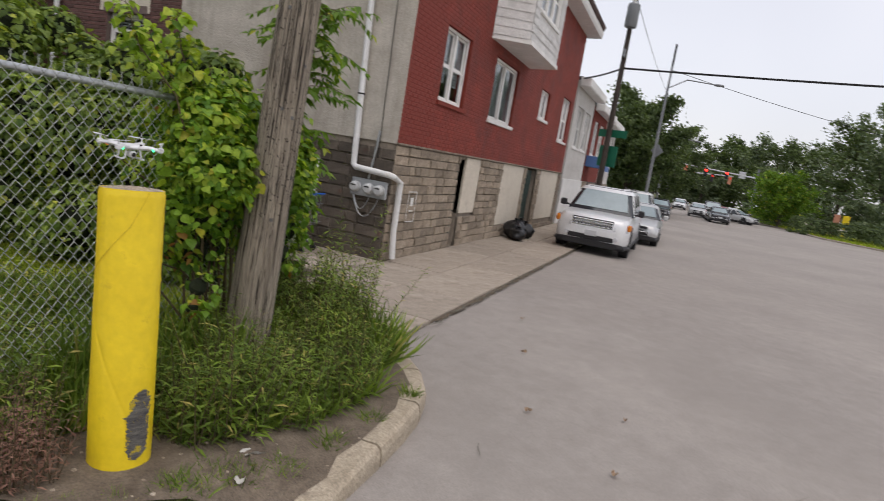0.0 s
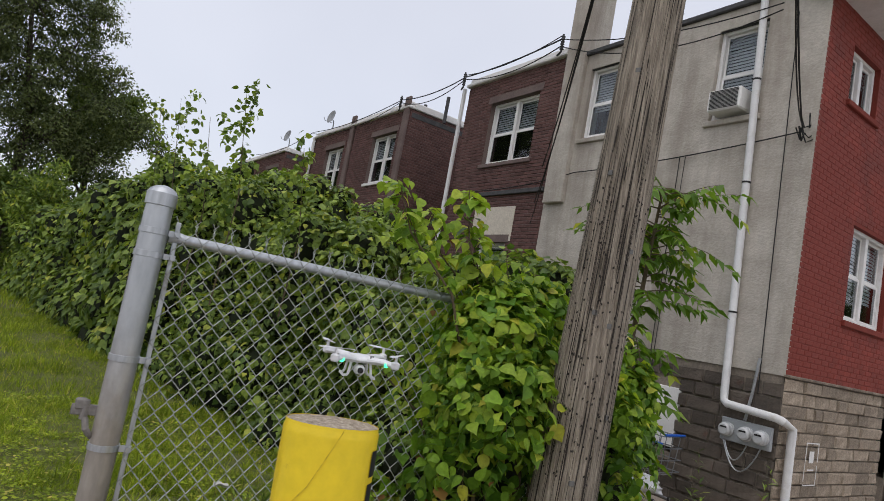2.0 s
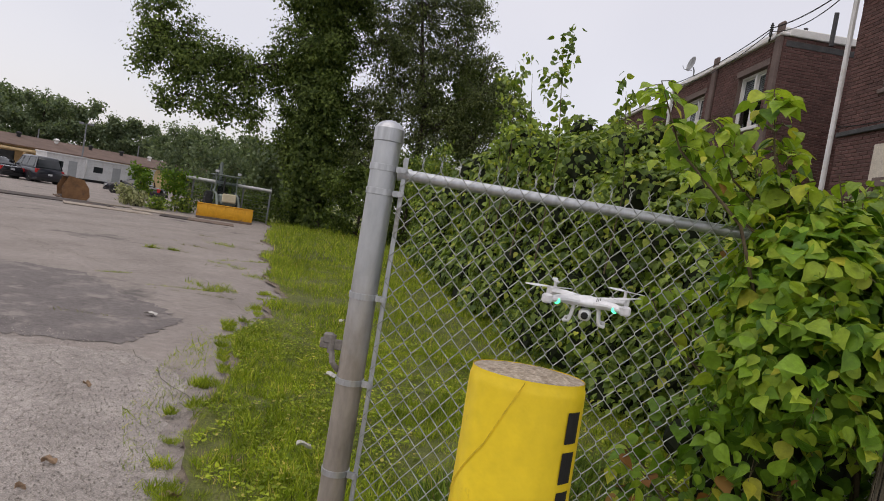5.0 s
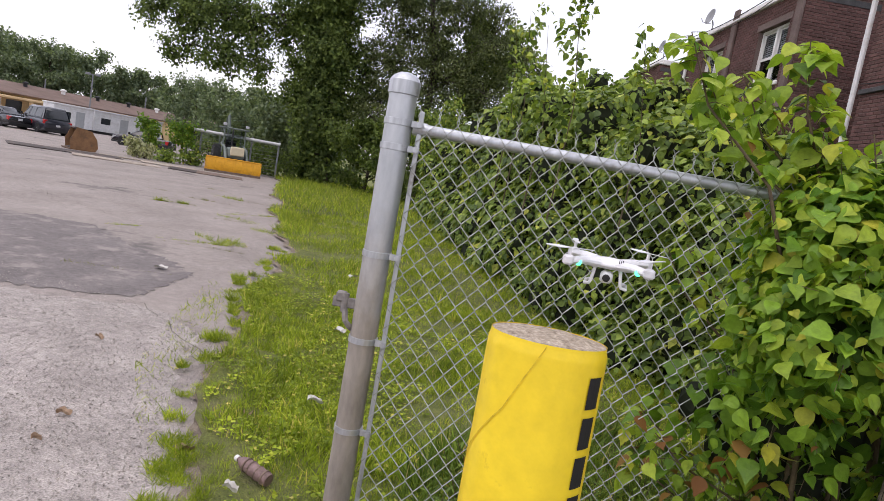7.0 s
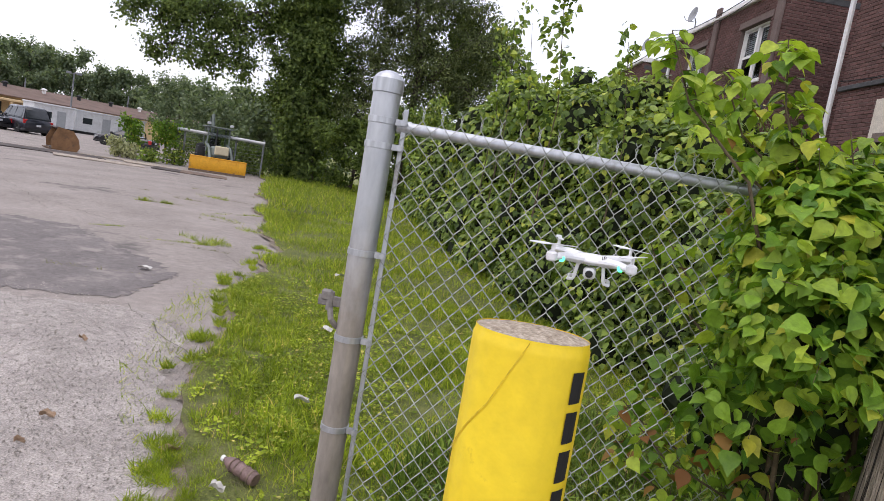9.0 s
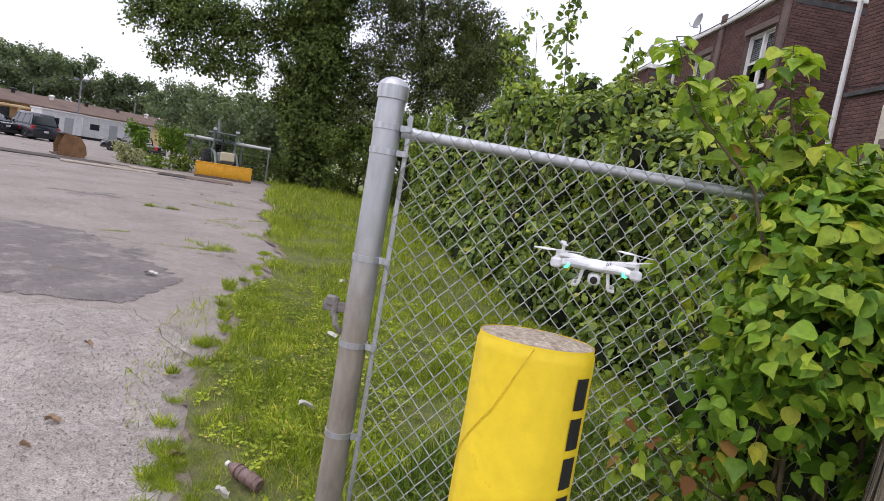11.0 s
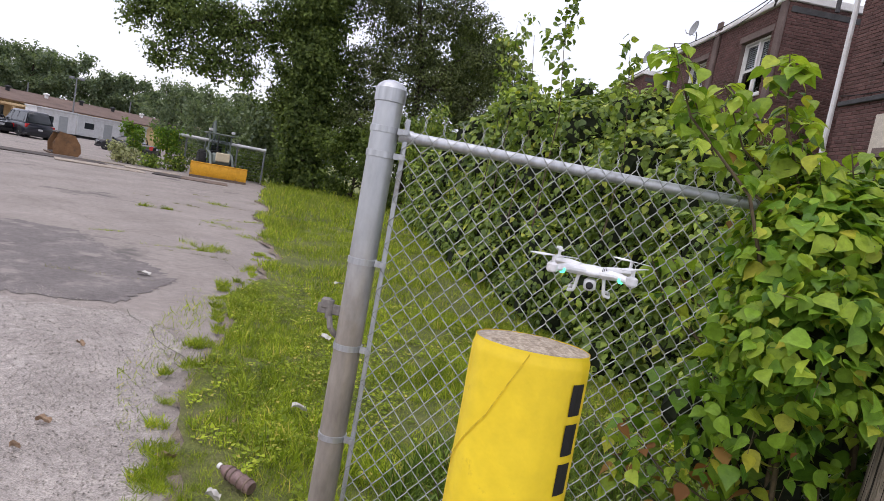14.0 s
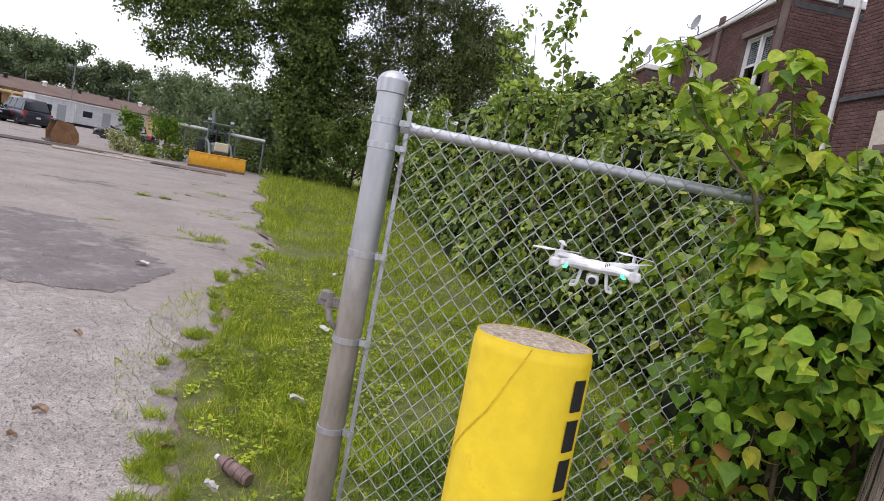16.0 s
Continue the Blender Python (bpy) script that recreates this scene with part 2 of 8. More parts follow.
def leafy(name, dark, light, yellow=None, spread=1.0, through_light=0.25, patch=0.0, patch_scale=8.0, rough=0.55, crumple=0.0):
    """Leaf green that differs leaf by leaf, a little translucent."""
    m, nt, b = nodes_of(name)
    g = nt.nodes.new("ShaderNodeNewGeometry")
    stops = [(0.0, dark), (0.55 * spread, tuple((p + q) / 2 for p, q in zip(dark, light))), (0.9, light)]
    if yellow:
        stops.append((0.985, yellow))
    col = ramp_node(nt, g.outputs["Random Per Island"], stops)
    tc = nt.nodes.new("ShaderNodeTexCoord")
    n = noise_node(nt, tc.outputs["Object"], 0.7, 3.0)
    v = ramp_node(nt, n.outputs["Fac"], [(0.3, (0.75, 0.78, 0.7)), (0.7, (1.2, 1.18, 1.1))])
    col = mix_node(nt, col, v, 0.8, "MULTIPLY")
    if patch:
        n = noise_node(nt, tc.outputs["Object"], patch_scale, 2.0)
        v = ramp_node(nt, n.outputs["Fac"], [(0.36, (0.45, 0.5, 0.45)), (0.64, (1.4, 1.35, 1.2))])
        col = mix_node(nt, col, v, patch, "MULTIPLY")
    if crumple:
        n = noise_node(nt, tc.outputs["Object"], crumple, 3.0)
        v = ramp_node(nt, n.outputs["Fac"], [(0.32, (0.68, 0.7, 0.66)), (0.68, (1.22, 1.2, 1.15))])
        col = mix_node(nt, col, v, 0.75, "MULTIPLY")
        bp = nt.nodes.new("ShaderNodeBump")
        bp.inputs["Strength"].default_value, bp.inputs["Distance"].default_value = 0.45, 0.5 / crumple
        nt.links.new(n.outputs["Fac"], bp.inputs["Height"])
        nt.links.new(bp.outputs["Normal"], b.inputs["Normal"])
    nt.links.new(col, b.inputs["Base Color"])
    b.inputs["Roughness"].default_value = rough
    b.inputs["Specular IOR Level"].default_value = 0.22
    t = nt.nodes.new("ShaderNodeBsdfTranslucent")
    bright = mix_node(nt, col, (1.5, 1.6, 0.7), 1.0, "MULTIPLY")
    nt.links.new(bright, t.inputs["Color"])
    mx = nt.nodes.new("ShaderNodeMixShader")
    mx.inputs[0].default_value = through_light
    nt.links.new(b.outputs[0], mx.inputs[1])
    nt.links.new(t.outputs[0], mx.inputs[2])
    nt.links.new(mx.outputs[0], nt.nodes["Material Output"].inputs["Surface"])
    return m


def paint(name, c, rough=0.5, metal=0.0, **kw):
    d = tuple(x * 0.86 for x in c)
    return surface(name, d, c, scale=kw.pop("scale", 3.0), rough=rough, metal=metal, fine=kw.pop("fine", 90.0), bump=kw.pop("bump", 0.04), fine_mix=kw.pop("fine_mix", 0.15), **kw)


def glow(name, c, strength):
    m, nt, b = nodes_of(name)
    b.inputs["Base Color"].default_value = (*c, 1)
    b.inputs["Emission Color"].default_value = (*c, 1)
    b.inputs["Emission Strength"].default_value = strength
    return m


def glass(name, tint=(0.6, 0.65, 0.68)):
    m, nt, b = nodes_of(name)
    b.inputs["Base Color"].default_value = (*tint, 1)
    b.inputs["Roughness"].default_value = 0.03
    b.inputs["IOR"].default_value = 1.45
    b.inputs["Transmission Weight"].default_value = 1.0
    return m


ASPHALT = surface("worn_asphalt", (0.24, 0.21, 0.188), (0.345, 0.304, 0.272), scale=0.7, rough=0.92, fine=110, bump=0.45, stain=(0.125, 0.112, 0.104), stain_scale=0.35, stain_at=(0.58, 0.66), fine_mix=0.7)
ROAD = surface("pale_road_asphalt", (0.27, 0.243, 0.22), (0.335, 0.303, 0.273), scale=0.25, rough=0.93, fine=90, bump=0.25, stain=(0.24, 0.215, 0.193), stain_scale=0.22, stain_at=(0.5, 0.8), fine_mix=0.35)
GRAVEL = surface("gravelly_asphalt", (0.30, 0.27, 0.245), (0.45, 0.408, 0.372), scale=1.6, rough=0.95, fine=95, bump=0.7, fine_mix=0.95)
PATCH = surface("dark_asphalt_patch", (0.145, 0.128, 0.122), (0.205, 0.183, 0.173), scale=1.8, rough=0.9, fine=90, bump=0.5, stain=(0.26, 0.232, 0.21), stain_scale=2.4, stain_at=(0.52, 0.64), fine_mix=0.75)
CONCRETE = surface("weathered_concrete", (0.31, 0.262, 0.21), (0.43, 0.37, 0.305), scale=1.1, rough=0.9, fine=70, bump=0.3, stain=(0.215, 0.178, 0.138), stain_scale=1.3, stain_at=(0.5, 0.72), fine_mix=0.5, vary=0.09)
SOIL = surface("grassy_soil", (0.12, 0.145, 0.034), (0.20, 0.215, 0.06), scale=4.5, rough=1.0, fine=70, bump=1.0, fine_mix=.8, stain=(0.15, 0.12, 0.08), stain_scale=0.7, stain_at=(0.58, 0.7), bump_dist=0.03)
KERBSTONE = surface("worn_kerb_concrete", (0.36, 0.30, 0.22), (0.50, 0.425, 0.325), scale=5.0, rough=0.92, fine=60, bump=0.5, stain=(0.20, 0.165, 0.125), stain_scale=4.5, stain_at=(0.54, 0.68), fine_mix=0.6, bump_dist=0.02)
SOILGRIT = surface("gutter_dirt", (0.13, 0.10, 0.07), (0.25, 0.20, 0.145), scale=7.0, rough=1.0, fine=80, bump=0.9, fine_mix=0.8, bump_dist=0.02)
DIRT = surface("dry_dirt", (0.125, 0.097, 0.07), (0.225, 0.18, 0.135), scale=5.0, rough=1.0, fine=70, bump=0.8, fine_mix=0.6, bump_dist=0.02)
GALV = surface("galvanised_steel", (0.42, 0.44, 0.46), (0.56, 0.58, 0.60), scale=14, rough=0.42, fine=55, bump=0.05, metal=0.75, stretch=(1, 1, 0.15), stain=(0.25, 0.24, 0.22), stain_scale=5, fine_mix=0.25)
WIRE = surface("galvanised_wire", (0.31, 0.33, 0.31), (0.46, 0.48, 0.45), scale=30, rough=0.55, bump=0, metal=0.35)
YELLOW = surface("yellow_plastic", (0.76, 0.55, 0.016), (0.85, 0.635, 0.022), scale=3.0, rough=0.42, fine=22, bump=0.14, fine_mix=0.13, stain=(0.60, 0.41, 0.02), stain_scale=6.0, stain_at=(0.62, 0.72))
BLACK = paint("black_paint", (0.014, 0.013, 0.013), 0.6)
AGGREGATE = surface("exposed_aggregate", (0.24, 0.185, 0.13), (0.56, 0.48, 0.38), scale=55, rough=0.95, fine=160, bump=0.8, fine_mix=0.6)
POLEWOOD = surface("weathered_pole_wood", (0.225, 0.187, 0.143), (0.49, 0.425, 0.335), scale=62, rough=0.92, fine=190, bump=0.9, stretch=(1, 1, 0.045), stain=(0.14, 0.112, 0.085), stain_scale=2.2, stain_at=(0.6, 0.76), bump_dist=0.02, fine_mix=0.75)
CRACKWOOD = surface("dark_wood_check", (0.02, 0.017, 0.014), (0.045, 0.037, 0.03), rough=1.0, bump=0)
STUCCO = surface("stained_stucco", (0.37, 0.335, 0.285), (0.55, 0.51, 0.445), scale=1.6, rough=0.95, fine=22, bump=0.4, stretch=(1, 1, 1.3), stain=(0.25, 0.215, 0.175), stain_scale=1.3, stain_at=(0.46, 0.74), stain_stretch=(1, 1, 0.16), fine_mix=0.22, bump_dist=.03)
REDBRICK = surface("red_painted_brick", (0.18, 0.029, 0.018), (0.25, 0.041, 0.025), scale=1.5, rough=0.75, fine=60, bump=0.25, stain=(0.115, 0.031, 0.025), stain_scale=0.7, stain_at=(0.48, 0.7), vary=0.10, islands=True)
REDMORTAR = surface("red_painted_mortar", (0.16, 0.028, 0.018), (0.215, 0.037, 0.024), scale=2, rough=0.9, fine=60, bump=0.2)
BROWNBRICK = surface("brown_brick", (0.092, 0.046, 0.040), (0.14, 0.070, 0.060), scale=0.8, rough=0.9, fine=60, bump=0.25, vary=0.22, islands=True, stain=(0.075, 0.035, 0.03), stain_scale=0.5)
BROWNMORTAR = surface("grey_mortar", (0.13, 0.095, 0.085), (0.18, 0.135, 0.12), scale=2, rough=0.95, fine=60)
STONE = surface("grey_brown_stone", (0.22, 0.178, 0.132), (0.38, 0.31, 0.235), scale=6, rough=0.95, fine=45, bump=0.9, fine_mix=.6, vary=0.28, stain=(0.13, 0.105, 0.085), stain_scale=1.4, bump_dist=0.02)
STONEMORTAR = surface("dark_stone_mortar", (0.20, 0.17, 0.135), (0.30, 0.25, 0.20), scale=5, rough=1.0, fine=40)
WHITE = surface("white_paint", (0.66, 0.65, 0.62), (0.80, 0.79, 0.77), scale=2, rough=0.55, fine=40, bump=0.05, fine_mix=0.12, stain=(0.55, 0.53, 0.49), stain_scale=3.0, stain_at=(0.6, 0.75))
CREAM = surface("cream_painted_panel", (0.55, 0.49, 0.40), (0.66, 0.60, 0.50), scale=2, rough=0.8, fine=40, bump=0.1, stain=(0.42, 0.37, 0.30), stain_scale=2.0)
DARK = surface("dark_interior", (0.012, 0.012, 0.013), (0.03, 0.03, 0.03), rough=0.95, bump=0)
TAR = surface("tar_roofing", (0.05, 0.05, 0.052), (0.09, 0.09, 0.09), rough=0.9)
# pale blinds, lightened further to paint the sky reflected in the panes
BLIND = paint("sky_paled_blind", (0.74, 0.75, 0.74), 0.8)
GLASS = glass("window_glass")
CABLE = paint("black_cable", (0.012, 0.012, 0.012), 0.7)
BARK = surface("dark_bark", (0.045, 0.036, 0.028), (0.10, 0.08, 0.062), scale=10, rough=0.95, fine=60, bump=0.8, stretch=(1, 1, 0.2), bump_dist=0.03)
STEM = surface("green_brown_stem", (0.07, 0.05, 0.03), (0.13, 0.10, 0.05), scale=20, rough=0.8)
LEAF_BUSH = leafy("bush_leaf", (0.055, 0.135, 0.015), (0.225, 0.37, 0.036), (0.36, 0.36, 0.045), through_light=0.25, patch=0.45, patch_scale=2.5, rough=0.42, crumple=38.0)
# young tip green, which also paints the bush's lit upper part
LEAF_YOUNG_LIT = leafy("young_lit_bush_leaf", (0.19, 0.30, 0.035), (0.39, 0.49, 0.06), (0.50, 0.48, 0.06), through_light=0.35, rough=0.42, crumple=38.0)
LEAF_RED = leafy("reddened_leaf", (0.20, 0.085, 0.03), (0.30, 0.17, 0.045), through_light=0.3)
LEAF_HEDGE = leafy("vine_leaf", (0.068, 0.12, 0.03), (0.28, 0.37, 0.08), (0.42, 0.44, 0.08), through_light=0.25, patch=0.6, patch_scale=1.2, rough=0.4, crumple=30.0)
LEAF_TREE = leafy("tree_leaf", (0.048, 0.080, 0.022), (0.165, 0.22, 0.06), through_light=0.3, patch=0.5, patch_scale=0.6, crumple=4.0)
# lightened and greyed: the haze of distance is mixed into the leaf colour
LEAF_HAZE = leafy("hazed_tree_leaf", (0.085, 0.12, 0.078), (0.19, 0.235, 0.145), through_light=0.3)
LEAF_ROAD = leafy("street_tree_leaf", (0.045, 0.07, 0.032), (0.12, 0.165, 0.065), through_light=0.25, patch=.4, patch_scale=.3)
LEAF_SAP = leafy("sapling_leaf", (0.07, 0.14, 0.018), (0.17, 0.28, 0.035), (0.38, 0.38, 0.06), through_light=0.35)
GRASS = leafy("grass_blade", (0.14, 0.205, 0.020), (0.40, 0.47, 0.05), (0.58, 0.48, 0.17), through_light=0.35, patch=0.6, patch_scale=5.0)
WEED = leafy("weed_blade", (0.075, 0.125, 0.026), (0.21, 0.30, 0.05), (0.36, 0.31, 0.11), through_light=0.25, patch=0.6, patch_scale=3.5)
RIM = surface("dirt_and_grit", (0.18, 0.145, 0.108), (0.31, 0.26, 0.20), scale=4.0, rough=1.0, fine=75, bump=0.9, fine_mix=0.9, bump_dist=0.02)
DRYWEED = leafy("dry_weed", (0.15, 0.075, 0.06), (0.30, 0.175, 0.14), through_light=0.15)

# ---- ground, lot, road, pavement ----
from mathutils.geometry import delaunay_2d_cdt

U = Vector((math.cos(radians(25.5)), math.sin(radians(25.5))))      # along the street
N = Vector((-U.y, U.x))                                            # away from the street
V = Vector((math.cos(radians(112.5)), math.sin(radians(112.5))))    # along the backs of the houses
K = Vector((6.49, 4.40))                                           # corner of the end house
STREET, WALK = -0.15, -0.10


def fall(x, y):
    """The lot falls gently away at its far end."""
    return -0.010 * max(0.0, (x - 1) * -0.75 + (y + 2) * 0.66 - 20)


def inside(poly, x, y):
    hit, n = False, len(poly)
    for i in range(n):
        (x0, y0), (x1, y1) = poly[i], poly[(i + 1) % n]
        if (y0 > y) != (y1 > y) and x < (x1 - x0) * (y - y0) / (y1 - y0) + x0:
            hit = not hit
    return hit


def ragged(poly, step, amp, seed):
    """The outline of a patch, cut into short lengths and made uneven."""
    r, out = random.Random(seed), []
    for i in range(len(poly)):
        a, b = Vector(poly[i]), Vector(poly[(i + 1) % len(poly)])
        k = max(1, int((b - a).length / step))
        for j in range(k):
            p = a.lerp(b, j / k)
            out.append((p.x + r.uniform(-amp, amp), p.y + r.uniform(-amp, amp)))
    return out


def sheet(poly, height, cell, jitter=0.3, near=None):
    """A patch of ground inside an outline, with inner points for its unevenness."""
    xs, ys = [p[0] for p in poly], [p[1] for p in poly]
    pts = [Vector(p) for p in poly]
    edges = [(i, (i + 1) % len(poly)) for i in range(len(poly))]
    r, x = random.Random(5), min(xs)
    while x < max(xs):
        y = min(ys)
        while y < max(ys):
            px, py = x + r.uniform(-jitter, jitter) * cell, y + r.uniform(-jitter, jitter) * cell
            if inside(poly, px, py):
                pts.append(Vector((px, py)))
            y += cell
        x += cell
    v, _, f, *_ = delaunay_2d_cdt(pts, edges, [], 1, 1e-4)
    g = Geo()
    g.add([(p.x, p.y, height(p.x, p.y)) for p in v], [tuple(t) for t in f])
    return g


g = Geo()
R = 900
ring = [(R * math.cos(a * math.pi / 24), R * math.sin(a * math.pi / 24)) for a in range(48)]
g.add([(0, 0, -2.4)] + [(x, y, -2.4) for x, y in ring], [(0, i + 1, (i + 1) % 48 + 1) for i in range(48)])
thing("ground", g, SOIL, "wide flat grassy ground reaching the horizon", "ground", kind="structure")


def street_pt(s, d, z=0.0):
    p = K + U * s + N * d
    return (p.x, p.y)

# the road runs along the houses; the lot's entrance joins it where the walker stands
road_poly = [(-7.0, -30.0), street_pt(-6, -30), street_pt(20, -46), street_pt(60, -46), street_pt(170, -46), street_pt(170, -2.0), street_pt(-1.6, -2.02), (3.62, 0.75), (3.55, 0.2), (3.2, -0.35), (2.75, -0.72), (2.1, -1.0), (1.3, -1.05), (-7.0, -2.7)]
thing("road", sheet(road_poly, lambda x, y: STREET + 0.012 * noise.noise((x * .4, y * .4, 1)), 2.0), ROAD, "pale worn asphalt road with fine cracks", "road", kind="structure")

def waver(x, y):
    """How far the broken edge of the asphalt strays sideways."""
    return (x + min(1, max(0, (y - 2) / 5)) * (.55 * noise.noise((x * .5, y * .5, 6)) + .2 * noise.noise((x * 1.9, y * 1.9, 6))), y)


lot_poly = ragged([(1.3, -1.36), (0.35, -0.90), (-0.42, -0.32), (-1.0, .48), (-1.5, .98), (-1.96, 1.51), (-2.56, 2.8), (-3.61, 4.02), (-4.3, 5.6), (-5.45, 7.45), (-9.5, 12.8), (-14.46, 19.23), (-22, 30)], 0.22, 0.05, 1)[:-60]
lot_far = [(-22, 30), (-60, 66), (-100, 100), (-140, 60), (-70, -10), (-30, -40), (-7.0, -30.0), (-7.0, -3.2)]
lot_poly = [waver(x, y) for x, y in lot_poly if y < 29.5] + lot_far


def lot_z(x, y):
    t = min(1.0, max(0.0, (y + 3.2) / 3.2)) if x > -9 else 1.0
    return STREET * (1 - t) * 0.88 + fall(x, y) + 0.006 * noise.noise((x * .4, y * .4, 2))


lot = thing("lot_pavement", sheet(lot_poly, lot_z, 1.2), ASPHALT, "cracked pale asphalt of an open lot", "pavement", kind="structure")

# grass strip between the lot, the hedge and the fence
KERB = [Vector(p) for p in ((1.35, -1.36), (1.75, -1.17), (2.15, -0.97), (2.5, -0.78), (2.82, -0.58), (3.08, -0.36), (3.30, -0.06), (3.44, 0.25), (3.52, 0.60), (3.55, 0.95))]


def verge_z(x, y):
    z = open_verge_z(x, y)
    if x > 0.9 and y < 1.3:
        p = Vector((x, y))
        d = min((p - a - (b - a) * min(1, max(0, (p - a).dot(b - a) / (b - a).length_squared))).length for a, b in zip(KERB, KERB[1:]))
        k = min(1.0, max(0.0, 1.3 - d / 0.35))
        z = z * (1 - k) + (STREET + 0.14 - 0.10 * max(0, 1 - (x - 1.35) / 0.9)) * k
    return z


def open_verge_z(x, y):
    return 0.012 + fall(x, y) + 0.035 * noise.noise((x * .9, y * .9, 4)) + 0.01 * noise.noise((x * 4, y * 4, 4)) + 0.03 * min(1, max(0, y)) - 0.11 * min(1, max(0, (x * .9026 + y * .4305 - 3.0) / 1.0))


verge_edge = [p for p in lot_poly if p not in lot_far]
verge_poly = verge_edge + [(-15, 36), (1.0, 36), (6.6, 5.6), (5.2, 6.2), (4.5, 4.6), (4.08, 3.2), (4.5, 2.32), (3.2, 1.68), (3.53, 0.9), (3.42, 0.25), (3.28, -0.06), (3.06, -0.36), (2.80, -0.58), (2.48, -0.78), (2.13, -0.97), (1.73, -1.17), (1.35, -1.33)]
thing("verge", sheet(verge_poly, verge_z, 0.45), SOIL, "uneven grassy earth beside the lot and the fence", "grass", kind="structure")
dirt_poly = ragged([(1.34, -1.31), (1.72, -1.13), (2.12, -0.93), (2.46, -0.74), (2.78, -0.54), (3.03, -0.33), (3.22, -0.04), (3.3, .3), (2.7, 0.2), (2.2, -0.1), (1.3, -0.2), (0.6, -0.25), (-0.3, -0.05), (-0.5, 0.15), (-0.66, 0.1), (-0.4, -0.28), (0.35, -0.86)], 0.15, 0.03, 3)
thing("bare_dirt", sheet(dirt_poly, lambda x, y: verge_z(x, y) + 0.020, 0.12), DIRT, "bare dry dirt round the foot of the bollard", "dirt", kind="structure")
thing("gravel_apron", sheet(ragged([(-1.12, 0.38), (-1.6, .92), (-2.2, 1.5), (-2.75, 2.3), (-3.55, 2.65), (-4.4, 2.15), (-6.5, 1.0), (-9, -1.5), (-4, -2.6), (-0.7, -0.9)], 0.12, 0.07, 8), lambda x, y: lot_z(x, y) + 0.0035, 0.5), GRAVEL, "loose grey gravel over worn asphalt", "gravel", kind="structure")
thing("asphalt_patch", sheet(ragged([(-4.0, 2.76), (-4.5, 4.15), (-5.2, 4.5), (-6.2, 4.75), (-7.79, 5.46), (-9.5, 4.6), (-9.2, 2.6), (-6.6, 1.6), (-4.9, 2.1)], 0.07, 0.07, 9), lambda x, y: lot_z(x, y) + 0.0065, 0.5), PATCH, "darker worn patch of asphalt on the lot", "pavement", kind="structure")

edge = [(-.72, 0.14), (-1.0, .48), (-1.5, .98), (-1.96, 1.51), (-2.56, 2.8), (-3.61, 4.02), (-4.3, 5.6), (-5.45, 7.45), (-7.4, 10.0), (-9.5, 12.8), (-11.9, 16.0)]
dirt_rim = ragged([(x + .08, y + .04) for x, y in edge] + [(x - .05 - .07 * math.sin(i * 2.1), y - .04) for i, (x, y) in reversed(list(enumerate(edge)))], 0.10, 0.05, 31)
dirt_rim = [waver(x, y) for x, y in dirt_rim]
rim_geo = sheet(dirt_rim, lambda x, y: max(lot_z(x, y), verge_z(x, y) - .03) + 0.013, 0.3)
for (x0, y0), (x1, y1) in zip(verge_edge, verge_edge[1:]):     # the bank between the asphalt and the grass
    rim_geo.add([(x0, y0, lot_z(x0, y0) - .06), (x1, y1, lot_z(x1, y1) - .06), (x1, y1, verge_z(x1, y1)), (x0, y0, verge_z(x0, y0))], [(0, 1, 2, 3)])
thing("dirt_rim", rim_geo, RIM, "bare dirt along the broken edge of the asphalt", "dirt", kind="structure")

# pavement of concrete slabs along the houses
pave = base("pavement", (K.x, K.y, WALK), "concrete slab pavement with stained joints", "pavement", kind="structure", turn=25.5)
part("bed", Geo().box((-2.7, -2.03, -0.2), (60, 0.02, -0.02)), DIRT, pave)
def slab_mesh(w, d):
    return Geo().cbox((0.006, 0.006, -0.12), (w - 0.006, d - 0.006, 0.0), 0.008).mesh("slab", CONCRETE)
sl_a, sl_b = slab_mesh(1.5, 1.03), slab_mesh(1.5, 1.0)
for i in range(26):
    for j, me in enumerate((sl_a, sl_b)):
        if i == 0 and j == 1:
            continue
        ob = new("slab", me)
        ob.parent = pave
        ob.matrix_basis = pose(-4.25 + i * 1.5, -2.03 + j * 1.03, rnd.uniform(-0.006, 0.006), rnd.uniform(-.25, .25), rnd.uniform(-.25, .25), 0)
# grit and dead weeds gathered in the gutter between pavement and road
gut = ragged([(-2.6, -2.10), (14.0, -2.09), (14.0, -2.03), (-2.6, -2.02)], 0.10, 0.035, 55)
gm = frame3((K.x, K.y), U, 0)
gut = [tuple((gm @ Vector((x, y, 0)))[:2]) for x, y in gut]
thing("gutter_grit", sheet(gut, lambda x, y: STREET + .016, 0.4), SOILGRIT, "dark grit and dirt gathered along the gutter", "dirt", kind="structure")
# concrete in front of the stucco wall, where the cart stands
thing("side_slab", Geo().cbox((-2.8, -1.75, -0.16), (0.0, -0.005, 0.012), 0.01, frame3((K.x, K.y), -V, WALK)), CONCRETE, "cracked concrete slab at the foot of the house", "pavement", kind="structure")

